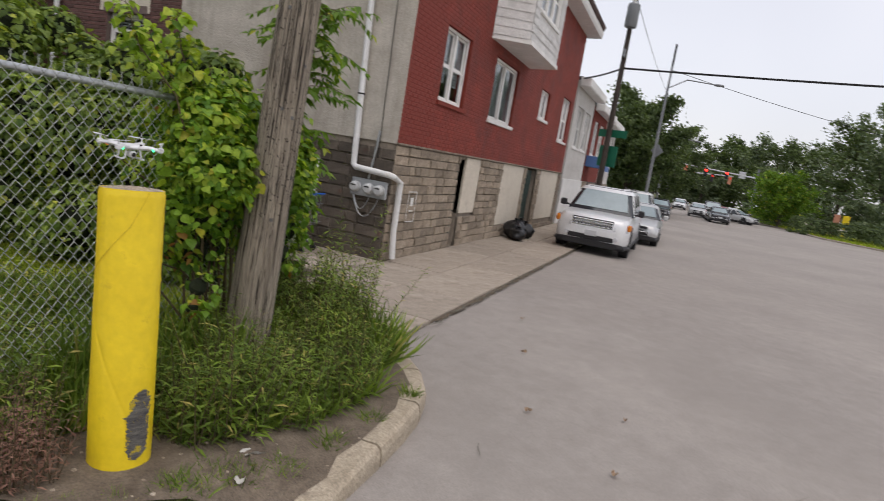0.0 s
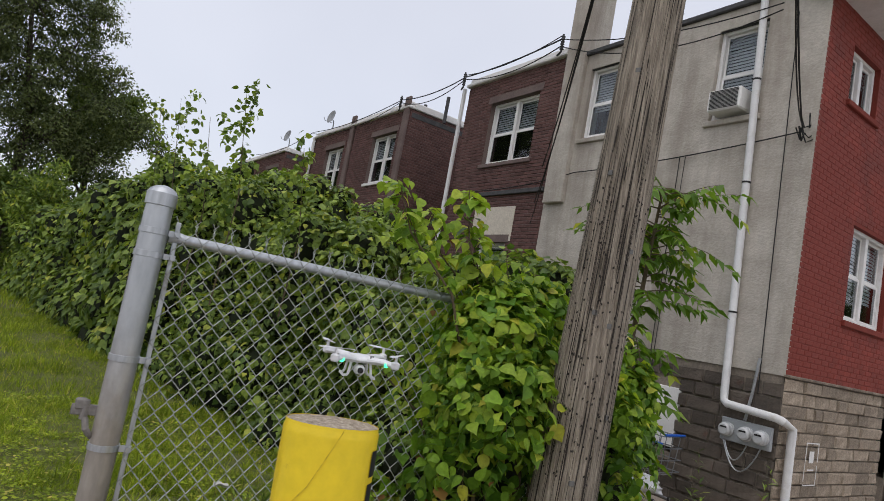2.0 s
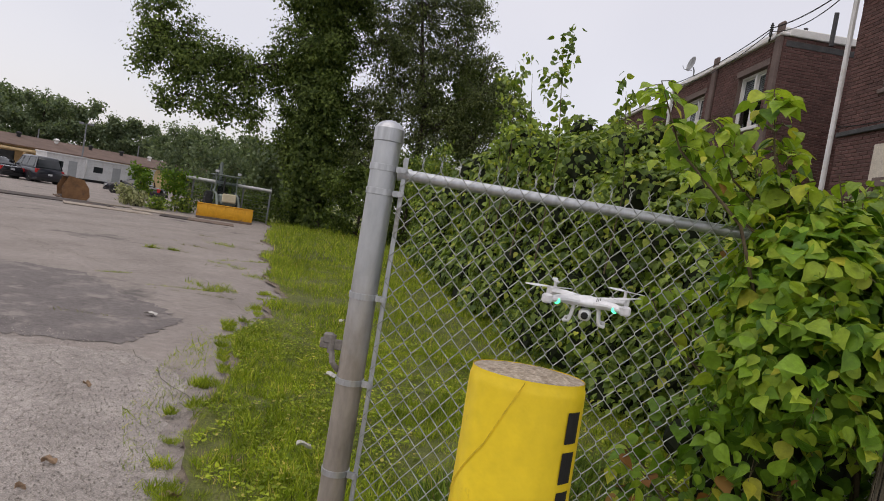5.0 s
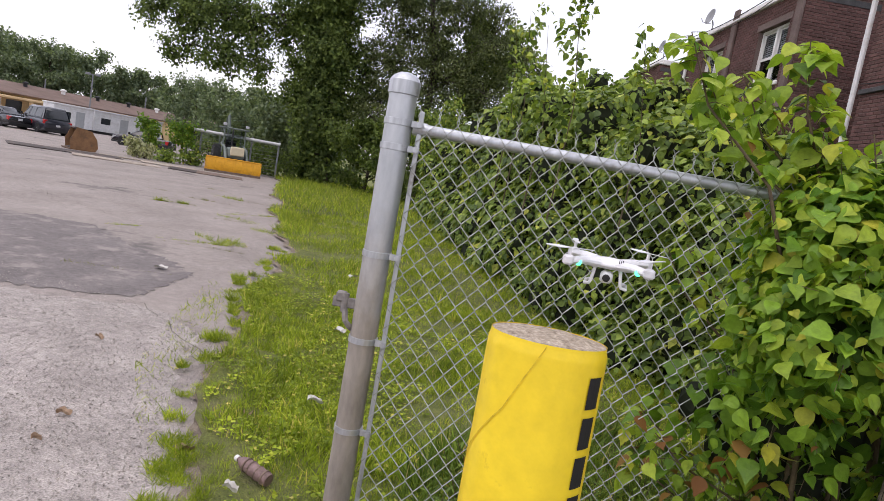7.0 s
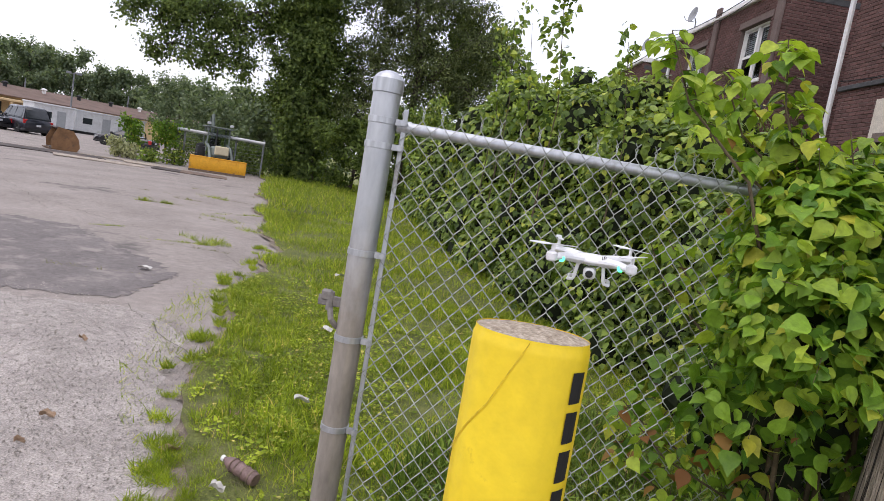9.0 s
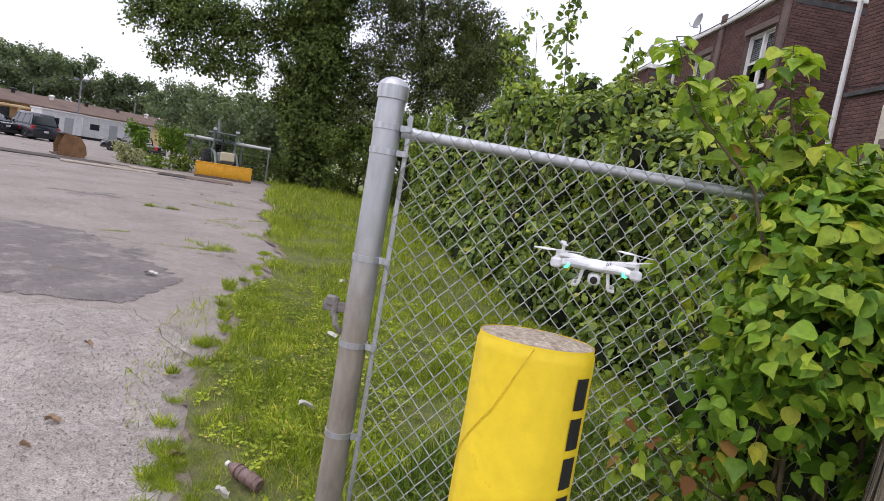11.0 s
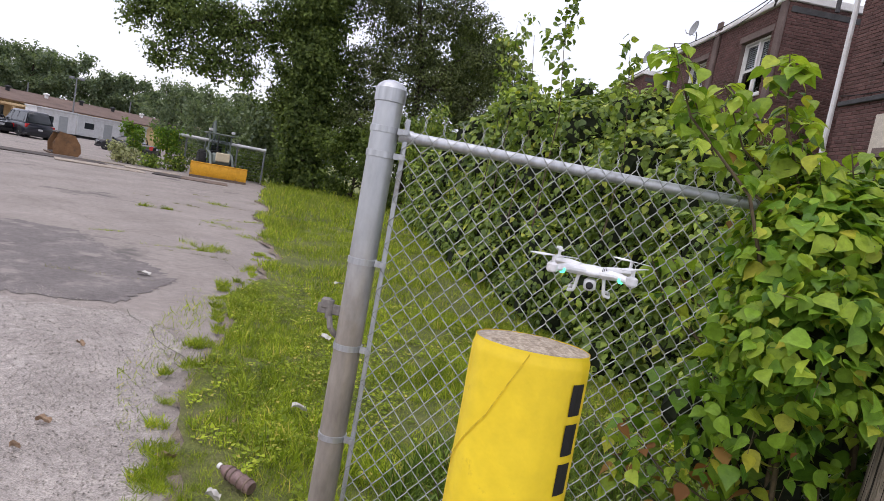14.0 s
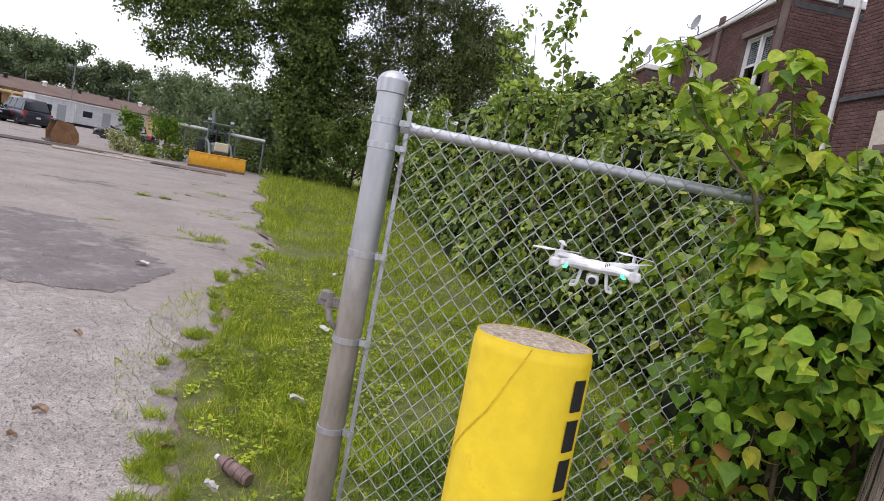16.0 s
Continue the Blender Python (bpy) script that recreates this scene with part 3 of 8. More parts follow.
# kerb round the corner of the verge, in lengths
kerb = base("kerb", (2.4, -0.9, STREET), "worn rounded concrete kerb at the verge", "kerb", kind="structure")
kp = KERB
for i0, i1 in ((0, 2), (2, 4), (4, 6), (6, 9)):
    g, pts = Geo(), kp[i0:i1 + 1]
    sec = [(-0.10, -0.1), (-0.10, 0.135), (-0.08, 0.155), (0.06, 0.155), (0.09, 0.135), (0.105, 0.09), (0.11, -0.1)]
    vs, fs, n = [], [], len(sec)
    for i, p in enumerate(pts):
        d = (pts[min(i + 1, len(pts) - 1)] - pts[max(i - 1, 0)]).normalized()
        o = Vector((d.y, -d.x))
        gap = 0.012 * (1 if i == 0 else -1 if i == len(pts) - 1 else 0)
        drop = -0.10 * max(0, 1 - (p.x - 1.35) / 0.9)
        for a, z in sec:
            q = p + o * a + d * gap
            vs.append((q.x - 2.4, q.y + 0.9, max(-0.1, z + drop if z > 0 else z)))
    for i in range(len(pts) - 1):
        fs += [(i * n + k, i * n + k + 1, (i + 1) * n + k + 1, (i + 1) * n + k) for k in range(n - 1)]
    fs += [tuple(range(n)), tuple(range((len(pts) - 1) * n, len(pts) * n))[::-1]]
    g.add(vs, fs)
    part("kerb_stone", g, KERBSTONE, kerb)

# ---- houses ----
def wall_sheet(g, x0, x1, z0, z1, holes, y0, y1, m=None):
    """A wall from x0 to x1 and z0 to z1 between depths y0 and y1, with openings (xa, xb, za, zb) cut through it."""
    xs = sorted({x0, x1, *[min(max(q, x0), x1) for h in holes for q in h[:2]]})
    zs = sorted({z0, z1, *[min(max(q, z0), z1) for h in holes for q in h[2:4]]})
    solid = lambda i, j: 0 <= i < len(xs) - 1 and 0 <= j < len(zs) - 1 and not any(h[0] < (xs[i] + xs[i + 1]) / 2 < h[1] and h[2] < (zs[j] + zs[j + 1]) / 2 < h[3] for h in holes)
    for i in range(len(xs) - 1):
        for j in range(len(zs) - 1):
            if not solid(i, j):
                continue
            a, b, c, d = xs[i], xs[i + 1], zs[j], zs[j + 1]
            g.add([(a, y0, c), (b, y0, c), (b, y0, d), (a, y0, d)], [(0, 1, 2, 3)], m)
            g.add([(a, y1, c), (b, y1, c), (b, y1, d), (a, y1, d)], [(3, 2, 1, 0)], m)
            if not solid(i - 1, j):
                g.add([(a, y0, c), (a, y1, c), (a, y1, d), (a, y0, d)], [(3, 2, 1, 0)], m)
            if not solid(i + 1, j):
                g.add([(b, y0, c), (b, y1, c), (b, y1, d), (b, y0, d)], [(0, 1, 2, 3)], m)
            if not solid(i, j - 1):
                g.add([(a, y0, c), (b, y0, c), (b, y1, c), (a, y1, c)], [(3, 2, 1, 0)], m)
            if not solid(i, j + 1):
                g.add([(a, y0, d), (b, y0, d), (b, y1, d), (a, y1, d)], [(0, 1, 2, 3)], m)
    return g


def window(house, m, x0, x1, z0, z1, lights=1, double_hung=True, frame_mat=None, sill_mat=None, blind=0.5, depth=0.1, name="window", sill=True):
    """A sash window in an opening: frame, mullions, meeting rails, panes, blind and sill."""
    fm, sm = frame_mat or WHITE, sill_mat or frame_mat or WHITE
    y, f = depth, 0.055
    win = new(name)
    win.parent = house
    win.matrix_basis = house.matrix_world.inverted() @ m
    g = Geo()
    g.cbox((x0, y - .03, z0), (x0 + f, y + .06, z1), .006).cbox((x1 - f, y - .03, z0), (x1, y + .06, z1), .006)
    g.cbox((x0 + f, y - .03, z1 - f), (x1 - f, y + .06, z1), .006).cbox((x0 + f, y - .03, z0), (x1 - f, y + .06, z0 + f), .006)
    w = (x1 - x0 - 2 * f) / lights
    for i in range(1, lights):
        g.cbox((x0 + f + i * w - .045, y - .03, z0 + f), (x0 + f + i * w + .045, y + .06, z1 - f), .006)
    part("window_frame", g, fm, win)
    zm = (z0 + z1) / 2
    for i in range(lights):
        a = x0 + f + i * w + (0.045 if i else 0)
        b = x0 + f + (i + 1) * w - (0.045 if i < lights - 1 else 0)
        spans = [(z0 + f, zm, y + .005), (zm, z1 - f, y + .03)] if double_hung else [(z0 + f, z1 - f, y + .02)]
        for c, d, yy in spans:
            s = Geo()
            s.cbox((a, yy, c), (a + .035, yy + .025, d), .004).cbox((b - .035, yy, c), (b, yy + .025, d), .004)
            s.cbox((a + .035, yy, c), (b - .035, yy + .025, c + .04), .004).cbox((a + .035, yy, d - .04), (b - .035, yy + .025, d), .004)
            sash = part("sash", s, fm, win)
            p = part("pane", Geo().box((a + .035, yy + .009, c + .04), (b - .035, yy + .015, d - .04)), GLASS, win)
            p.visible_shadow = False
        if blind:
            zb = z1 - f - (z1 - z0 - 2 * f) * blind
            bl = Geo()
            k = max(2, int((z1 - f - zb) / 0.05))
            for q in range(k):
                zz = zb + (z1 - f - zb) * q / k
                bl.add([(a, y + .09, zz), (b, y + .09, zz), (b, y + .105, zz + .045), (a, y + .105, zz + .045)], [(0, 1, 2, 3)])
            part("blind", bl, BLIND, win)
    if sill:
        part("sill", Geo().cbox((x0 - .06, -0.05, z0 - .09), (x1 + .06, y, z0 - 0.004), .012), sm, win)
    return win


def courses(x0, x1, z0, z1, holes, length, height, joint, proud, back, rough=0.004, stretcher=True):
    """The bricks of a wall, course by course, clear of its openings: lists of (x0, x1, z0, z1, y)."""
    out, j, r = [], 0, random.Random(int(x0 * 10 + z0))
    z = z0
    while z + height * 0.6 < z1:
        zt = min(z + height, z1) - joint
        x = x0 - (length / 2 if j % 2 else 0)
        while x < x1:
            step = length * (r.uniform(.55, 1.5) if rough > .01 else 1)
            a, b = max(x, x0), min(x + step - joint, x1)
            pieces = [(a, b)] if b - a > 0.03 else []
            for h in holes:
                if h[2] < zt and h[3] > z:
                    cut = []
                    for p, q in pieces:
                        if h[1] <= p or h[0] >= q:
                            cut.append((p, q))
                        else:
                            cut += [(p, min(q, h[0]))] if h[0] - p > .02 else []
                            cut += [(max(p, h[1]), q)] if q - h[1] > .02 else []
                    pieces = cut
            out += [(p, q, z, zt, proud + r.uniform(-rough, rough)) for p, q in pieces]
            x += step
        z += height
        j += 1
    return out


def bricks_geo(bricks, back=0.0, uneven=0.0):
    """uneven: how far the corners of hewn stones stray."""
    v, f, n = [], [], 0
    r = random.Random(len(bricks) + int(bricks[0][1] * 1000))
    j = lambda: r.uniform(-uneven, uneven)
    for a, b, c, d, y in bricks:
        e = 0.006 + uneven * 0.6
        v += [(a, back, c), (b, back, c), (b, back, d), (a, back, d), (a + e + j(), -y + j() * .8, c + e + j()), (b - e + j(), -y + j() * .8, c + e + j()), (b - e + j(), -y + j() * .8, d - e + j()), (a + e + j(), -y + j() * .8, d - e + j())]
        f += [(n + 4, n + 5, n + 6, n + 7), (n, n + 1, n + 5, n + 4), (n + 1, n + 2, n + 6, n + 5), (n + 2, n + 3, n + 7, n + 6), (n + 3, n, n + 4, n + 7)]
        n += 8
    g = Geo()
    g.v, g.f = v, f
    return g


def lay(parent, m, bricks, material, name, near=None, uneven=0.0):
    """Bricks on a wall: those in the near stretch as pieces, the rest joined."""
    close = [b for b in bricks if near and near(b)][:300]
    inv = parent.matrix_world.inverted()
    for b in close:
        w, h = b[1] - b[0], b[3] - b[2]
        ob = part(name, bricks_geo([(0, w, 0, h, b[4])], 0.0, uneven), material, parent)
        ob.matrix_basis = inv @ m @ pose(b[0], 0, b[2])
    rest = set(close)
    rest = [b for b in bricks if b not in rest]
    if rest:
        ob = part(name + "work", bricks_geo(rest, 0.0, uneven), material, parent, kind="stuff")
        ob.matrix_basis = inv @ m


M_RED = frame3(K, U)                 # x along the street front, y into the house
M_ST = frame3(K, -V)                 # x towards the corner, y into the house
RED_L, ST_L, TOP = 15.2, 4.95, 7.15
end_house = base("end_house", (K.x, K.y, WALK), "corner row house of red brick and grey stucco on stone", "house")
inv = end_house.matrix_world.inverted()

red_holes = [(1.45, 2.85, 2.80, 4.15), (4.65, 6.75, 2.82, 4.22), (9.6, 10.85, 3.40, 4.25), (0.78, 1.72, 5.75, 6.55), (9.4, 10.2, 5.72, 6.45), (13.1, 14.6, 3.0, 4.5)]
g = wall_sheet(Geo(), 0.02, RED_L, 1.88, TOP - 0.05, red_holes, 0.0, 0.3)
w = part("street_wall", g, REDMORTAR, end_house)
w.matrix_basis = inv @ M_RED
lay(end_house, M_RED, courses(0.0, RED_L, 1.90, TOP - 0.06, red_holes + [(4.05, 7.65, 4.5, 6.8)], 0.21, 0.072, 0.010, 0.005, 0.0, 0.002), REDBRICK, "brick", lambda b: b[1] < 1.35 and b[2] < 5.2)
window(end_house, M_RED, 1.45, 2.85, 2.80, 4.15, 2, blind=0.75, sill_mat=REDMORTAR)
window(end_house, M_RED, 4.65, 6.75, 2.82, 4.22, 2, False, blind=0.98, sill_mat=WHITE)
window(end_house, M_RED, 9.6, 10.85, 3.40, 4.25, 2, False, blind=0.3)
window(end_house, M_RED, 0.78, 1.72, 5.75, 6.55, 2, False, blind=0.4, sill_mat=REDMORTAR)
window(end_house, M_RED, 9.4, 10.2, 5.72, 6.45, 2, False, blind=0.3)
window(end_house, M_RED, 13.1, 14.6, 3.0, 4.5, 2, blind=0.5)

# stone basement of the street wall with its boarded openings
base_holes = [(3.25, 3.72, -0.1, 1.80), (3.72, 4.75, 0.62, 1.86), (6.75, 9.1, 0.22, 1.86), (9.45, 10.9, -0.1, 1.86), (11.5, 14.6, 0.20, 1.86)]
w = part("basement_wall", wall_sheet(Geo(), 0.03, RED_L, WALK - 0.2, 1.88, base_holes, 0.05, 0.4), STONEMORTAR, end_house)
w.matrix_basis = inv @ M_RED
lay(end_house, M_RED, [(a, b, c, d, y * 1.0) for a, b, c, d, y in courses(0.0, RED_L, WALK, 1.87, base_holes, 0.40, 0.164, 0.010, 0.020, 0.0, 0.014)], STONE, "stone", lambda b: b[1] < 13, 0.014)
part("ledge", Geo().cbox((0, -0.05, 1.865), (RED_L, 0.02, 1.905), .01), STONE, end_house).matrix_basis = inv @ M_RED
for a, b, c, d in ((3.72, 4.75, 0.62, 1.86), (6.75, 9.1, 0.22, 1.86), (11.5, 14.6, 0.20, 1.86)):
    part("boarded_panel", Geo().cbox((a, 0.0, c), (b, 0.06, d), .01), CREAM, end_house, "cream painted board").matrix_basis = inv @ M_RED
GREENDOOR = paint("dark_green_door", (0.02, 0.045, 0.035), 0.6)
for a, b in ((3.28, 3.70), (9.5, 10.85)):
    dg = Geo().cbox((a, 0.16, WALK), (b, 0.21, 1.80), .006)
    k = 2 if b - a > 1 else 1
    for i in range(k):
        for z in (0.15, 1.0):
            xa = a + (b - a) * i / k + 0.08
            dg.cbox((xa, 0.135, z), (a + (b - a) * (i + 1) / k - 0.08, 0.165, z + 0.65), .01)
    part("basement_door", dg, GREENDOOR, end_house).matrix_basis = inv @ M_RED
part("painted_mark", Geo().box((0.75, -0.030, 0.55), (0.765, -0.027, 1.10)).box((1.10, -0.030, 0.55), (1.115, -0.027, 1.10)).box((0.765, -0.030, 1.085), (1.10, -0.027, 1.10)).box((0.765, -0.030, 0.55), (1.10, -0.027, 0.565)).box((0.84, -0.030, 0.74), (1.02, -0.027, 0.76)).box((0.86, -0.030, 0.84), (0.99, -0.027, 0.99)), WHITE, end_house, "faded white painted sign bars").matrix_basis = inv @ M_RED

# bay on the upper floor
SHINGLE = surface("white_shingle", (0.62, 0.61, 0.59), (0.74, 0.73, 0.71), scale=2, rough=0.8, fine=40, vary=0.05, islands=True)
bay = new("bay")
bay.parent = end_house
bay.matrix_basis = inv @ M_RED
out = [(4.0, 0.0), (4.35, -0.75), (7.35, -0.75), (7.7, 0.0)]
def bay_face(g, p, q, z0, z1, t=0.0):
    g.add([(*p, z0), (*q, z0), (*q, z1), (*p, z1)], [(0, 1, 2, 3)])
g = Geo()
bay_face(g, out[0], out[1], 4.55, 6.8)
bay_face(g, out[2], out[3], 4.55, 6.8)
wall_sheet(g, 4.35, 7.35, 4.55, 6.8, [(4.85, 6.85, 5.35, 6.5)], -0.75, -0.65)
g.add([(x, y, 4.55) for x, y in out], [(3, 2, 1, 0)])
g.add([(x, y, 6.8) for x, y in out], [(0, 1, 2, 3)])
part("bay_wall", g, SHINGLE, bay)
g = Geo()
for p, q in ((out[0], out[1]), (out[1], out[2]), (out[2], out[3])):
    d = (Vector(q) - Vector(p))
    o = Vector((d.y, -d.x)).normalized()
    k = max(1, round(d.length / 0.22))
    for row in range(12):
        for i in range(k):
            a, b = Vector(p) + d * (i / k + .004), Vector(p) + d * ((i + 1) / k - .004)
            z0, z1 = 4.57 + row * 0.185, 4.57 + row * 0.185 + 0.2
            if p == out[1] and z1 > 5.3 and z0 < 6.5 and 4.75 < (a.x + b.x) / 2 < 6.95:
                continue
            A, B = a + o * 0.022, b + o * 0.022
            A2, B2 = a + o * 0.006, b + o * 0.006
            g.add([(A.x, A.y, z0), (B.x, B.y, z0), (B2.x, B2.y, z1), (A2.x, A2.y, z1)], [(0, 1, 2, 3)])
part("shingles", g, SHINGLE, bay, kind="stuff")
g = Geo()
tip = [(x, y - 0.05 if y < 0 else y) for x, y in out]
g.add([(x, y, 4.47) for x, y in tip] + [(x, y, 4.56) for x, y in tip], [(3, 2, 1, 0), (4, 5, 6, 7), (0, 1, 5, 4), (1, 2, 6, 5), (2, 3, 7, 6)])
part("bay_base", g, WHITE, bay)
window(end_house, M_RED @ pose(0, -0.75, 0), 4.85, 6.85, 5.35, 6.5, 3, blind=0.4, depth=0.05)

# eave over the street wall
g = Geo()
prof = [(0.02, TOP - 0.15), (-0.50, TOP - 0.12), (-0.54, TOP - 0.02), (-0.54, TOP + 0.16), (0.35, TOP + 0.55), (0.35, TOP - 0.15)]
vs = [(x, y, z) for x in (-0.15, RED_L + 0.3) for y, z in prof]
n = len(prof)
g.add(vs, [tuple(range(n)), tuple(range(n, 2 * n))[::-1]] + [(i, i + n, (i + 1) % n + n, (i + 1) % n) for i in range(n)])
part("eave", g, WHITE, end_house, "white boxed eave").matrix_basis = inv @ M_RED
g = Geo()
for i in range(52):
    for j in range(5):
        x, t = -0.2 + i * 0.3, j / 5
        y, z = -0.58 + 0.93 * t, TOP + 0.185 + 0.41 * t
        g.tube([(x + .15, y - 0.02, z), (x + .15, y + 0.21, z + 0.09)], [0.10, 0.085], 6, True)
part("roof_tiles", g, surface("dark_roof_tile", (0.05, 0.03, 0.026), (0.10, 0.06, 0.05), rough=0.8, vary=.2, islands=True), end_house, kind="stuff").matrix_basis = inv @ M_RED

# stucco wall at the back, its windows, coping and chimney
st_holes = [(-1.62, -0.85, 5.42, 6.86), (-4.25, -3.45, 5.5, 6.86), (-3.3, -1.45, 0.55, 1.45)]
w = part("stucco_wall", wall_sheet(Geo(), -ST_L, -0.02, 1.88, TOP, st_holes, 0.0, 0.3), STUCCO, end_house)
w.matrix_basis = inv @ M_ST
w = part("basement_wall", wall_sheet(Geo(), -ST_L, -0.03, WALK - 0.2, 1.88, st_holes, 0.03, 0.4), STONEMORTAR, end_house)
w.matrix_basis = inv @ M_ST
DARKSTONE = surface("dark_basement_stone", (0.07, 0.058, 0.047), (0.13, 0.107, 0.085), scale=4, rough=0.95, fine=30, bump=0.6, vary=0.25, stain=(0.12, 0.05, 0.035), stain_scale=1.6, bump_dist=0.02)
lay(end_house, M_ST, courses(-ST_L, 0.0, WALK, 1.86, st_holes, 0.40, 0.19, 0.022, 0.012, 0.0, 0.016), DARKSTONE, "stone", lambda b: True, 0.014)
part("whitewashed_board", Geo().cbox((-3.3, -0.01, 0.62), (-1.42, 0.06, 1.45), .01), WHITE, end_house, "white painted board over the cellar opening").matrix_basis = inv @ M_ST
window(end_house, M_ST, -1.62, -0.85, 5.42, 6.86, 1, blind=0.9, sill_mat=STUCCO)
window(end_house, M_ST, -4.25, -3.45, 5.5, 6.86, 1, blind=0.6, sill_mat=STUCCO)
part("corner_bead", Geo().box((-0.035, 0.002, 1.9), (-0.001, 0.035, TOP - 0.01)), STUCCO, end_house).matrix_basis = inv @ M_ST
part("coping", Geo().cbox((-ST_L - .02, -0.06, TOP), (0.1, 0.36, TOP + 0.09), .015), TAR, end_house).matrix_basis = inv @ M_ST
part("chimney", Geo().cbox((-ST_L + 0.05, -0.10, 4.3), (-ST_L + 0.55, 0.5, TOP + 2.4), .015), STUCCO, end_house, "stucco chimney").matrix_basis = inv @ M_ST
ac = part("air_conditioner", Geo().cbox((-1.52, -0.22, 5.48), (-1.0, 0.12, 5.80), .02), WHITE, end_house, "white window air conditioner")
ac.matrix_basis = inv @ M_ST
g = Geo()
for i in range(14):
    g.box((-1.48, -0.230, 5.51 + i * .02), (-1.04, -0.2205, 5.518 + i * .02))
part("grille", g, BLACK, ac)
# closed back and roof of the house
p0, p1, p2, p3 = K, K + U * RED_L, K + U * RED_L + V * ST_L, K + V * ST_L
def loc(p, z):
    return inv @ Vector((p.x, p.y, z))
g = Geo()
g.add([loc(p, TOP - 0.3) for p in (p0, p1, p2, p3)], [(0, 1, 2, 3)])
part("roof", g, TAR, end_house)
g = Geo()
g.add([loc(p, z) for z in (-0.3, TOP - 0.2) for p in (p1, p2, p3)], [(0, 1, 4, 3), (1, 2, 5, 4)])
part("party_wall", g, BROWNMORTAR, end_house)
# near-black inner walls: the darkness of unlit rooms is put into their colour
q0, q1, q2, q3 = p0 + U * .9 + V * .6, p1 + V * .6 - U * .3, p2 - V * .3 - U * .3, p3 - V * .3 + U * .9
g = Geo()
g.add([loc(p, z) for z in (-0.3, TOP - 0.4) for p in (q0, q1, q2, q3)], [(0, 1, 5, 4), (1, 2, 6, 5), (2, 3, 7, 6), (3, 0, 4, 7)])
part("inner_wall", g, DARK, end_house)

# downpipe and meters at the corner
PIPE = paint("white_pvc", (0.72, 0.72, 0.71), 0.45, stain=(0.55, 0.53, 0.48), stain_scale=4)
def wp(m, x, y, z):
    return m @ Vector((x, y, z))
dp = base("downpipe", (K.x, K.y, WALK), "white plastic downpipe with an offset at the meters", "downpipe")
di = dp.matrix_world.inverted()
pts = [wp(M_ST, -0.92, -0.08, TOP + 0.1), wp(M_ST, -0.72, -0.08, 1.55), wp(M_ST, -0.70, -0.10, 1.44), wp(M_ST, -0.64, -0.12, 1.40), wp(M_ST, 0.02, -0.12, 1.36), wp(M_ST, 0.09, -0.11, 1.34), wp(M_RED, 0.14, -0.10, 1.26), wp(M_RED, 0.16, -0.10, 0.4), wp(M_RED, 0.18, -0.14, WALK + 0.06)]
part("pipe", Geo().tube([di @ p for p in pts], 0.052, 12), PIPE, dp, smooth=True)
for z in (2.6, 4.4, 5.9):
    x = -0.92 + (TOP + .1 - z) / (TOP + .1 - 1.55) * 0.2
    part("bracket", Geo().lathe([(0.053, -.012), (0.058, -.012), (0.058, .012), (0.053, .012)], 14, di @ M_ST @ pose(x, -0.08, z)).box((x - .01, -0.08, z - .01), (x + .01, 0.0, z + .01), di @ M_ST), BLACK, dp)
meters = base("electricity_meters", tuple(wp(M_ST, -0.36, 0, 1.1)), "grey box with three round electricity meters", "meter", turn=-67.5)
METERGREY = paint("grey_enamel", (0.35, 0.37, 0.38), 0.5)
part("box", Geo().cbox((-0.34, -0.09, -0.16), (0.33, -0.035, 0.13), .01), METERGREY, meters)
for x in (-0.24, 0.02, 0.22):
    mt = part("meter", Geo().lathe([(0.095, 0), (0.095, .03), (0.082, .035), (0.082, .09), (0.06, .11), (0.0, .112)], 20, pose(x, -0.09, -.02, 90)), paint("meter_face_%d" % int(x * 100), (0.52, 0.53, 0.53), 0.25), meters, smooth=True)
    part("dial", Geo().box((x - .045, -0.205, 0.0), (x + .045, -0.200, 0.02)), BLACK, mt)
part("conduit", Geo().tube([(-0.05, -.05, .14), (0.0, -.05, .5), (0.04, -.05, .95)], .02, 8), GALV, meters)
for a, b, s in ((-.28, .02, .22), (-.3, .2, .34)):
    part("cable", Geo().tube([(a + (b - a) * t, -.06, -.16 - s * 4 * t * (1 - t)) for t in np.linspace(0, 1, 13)], .009, 6), GALV, meters)

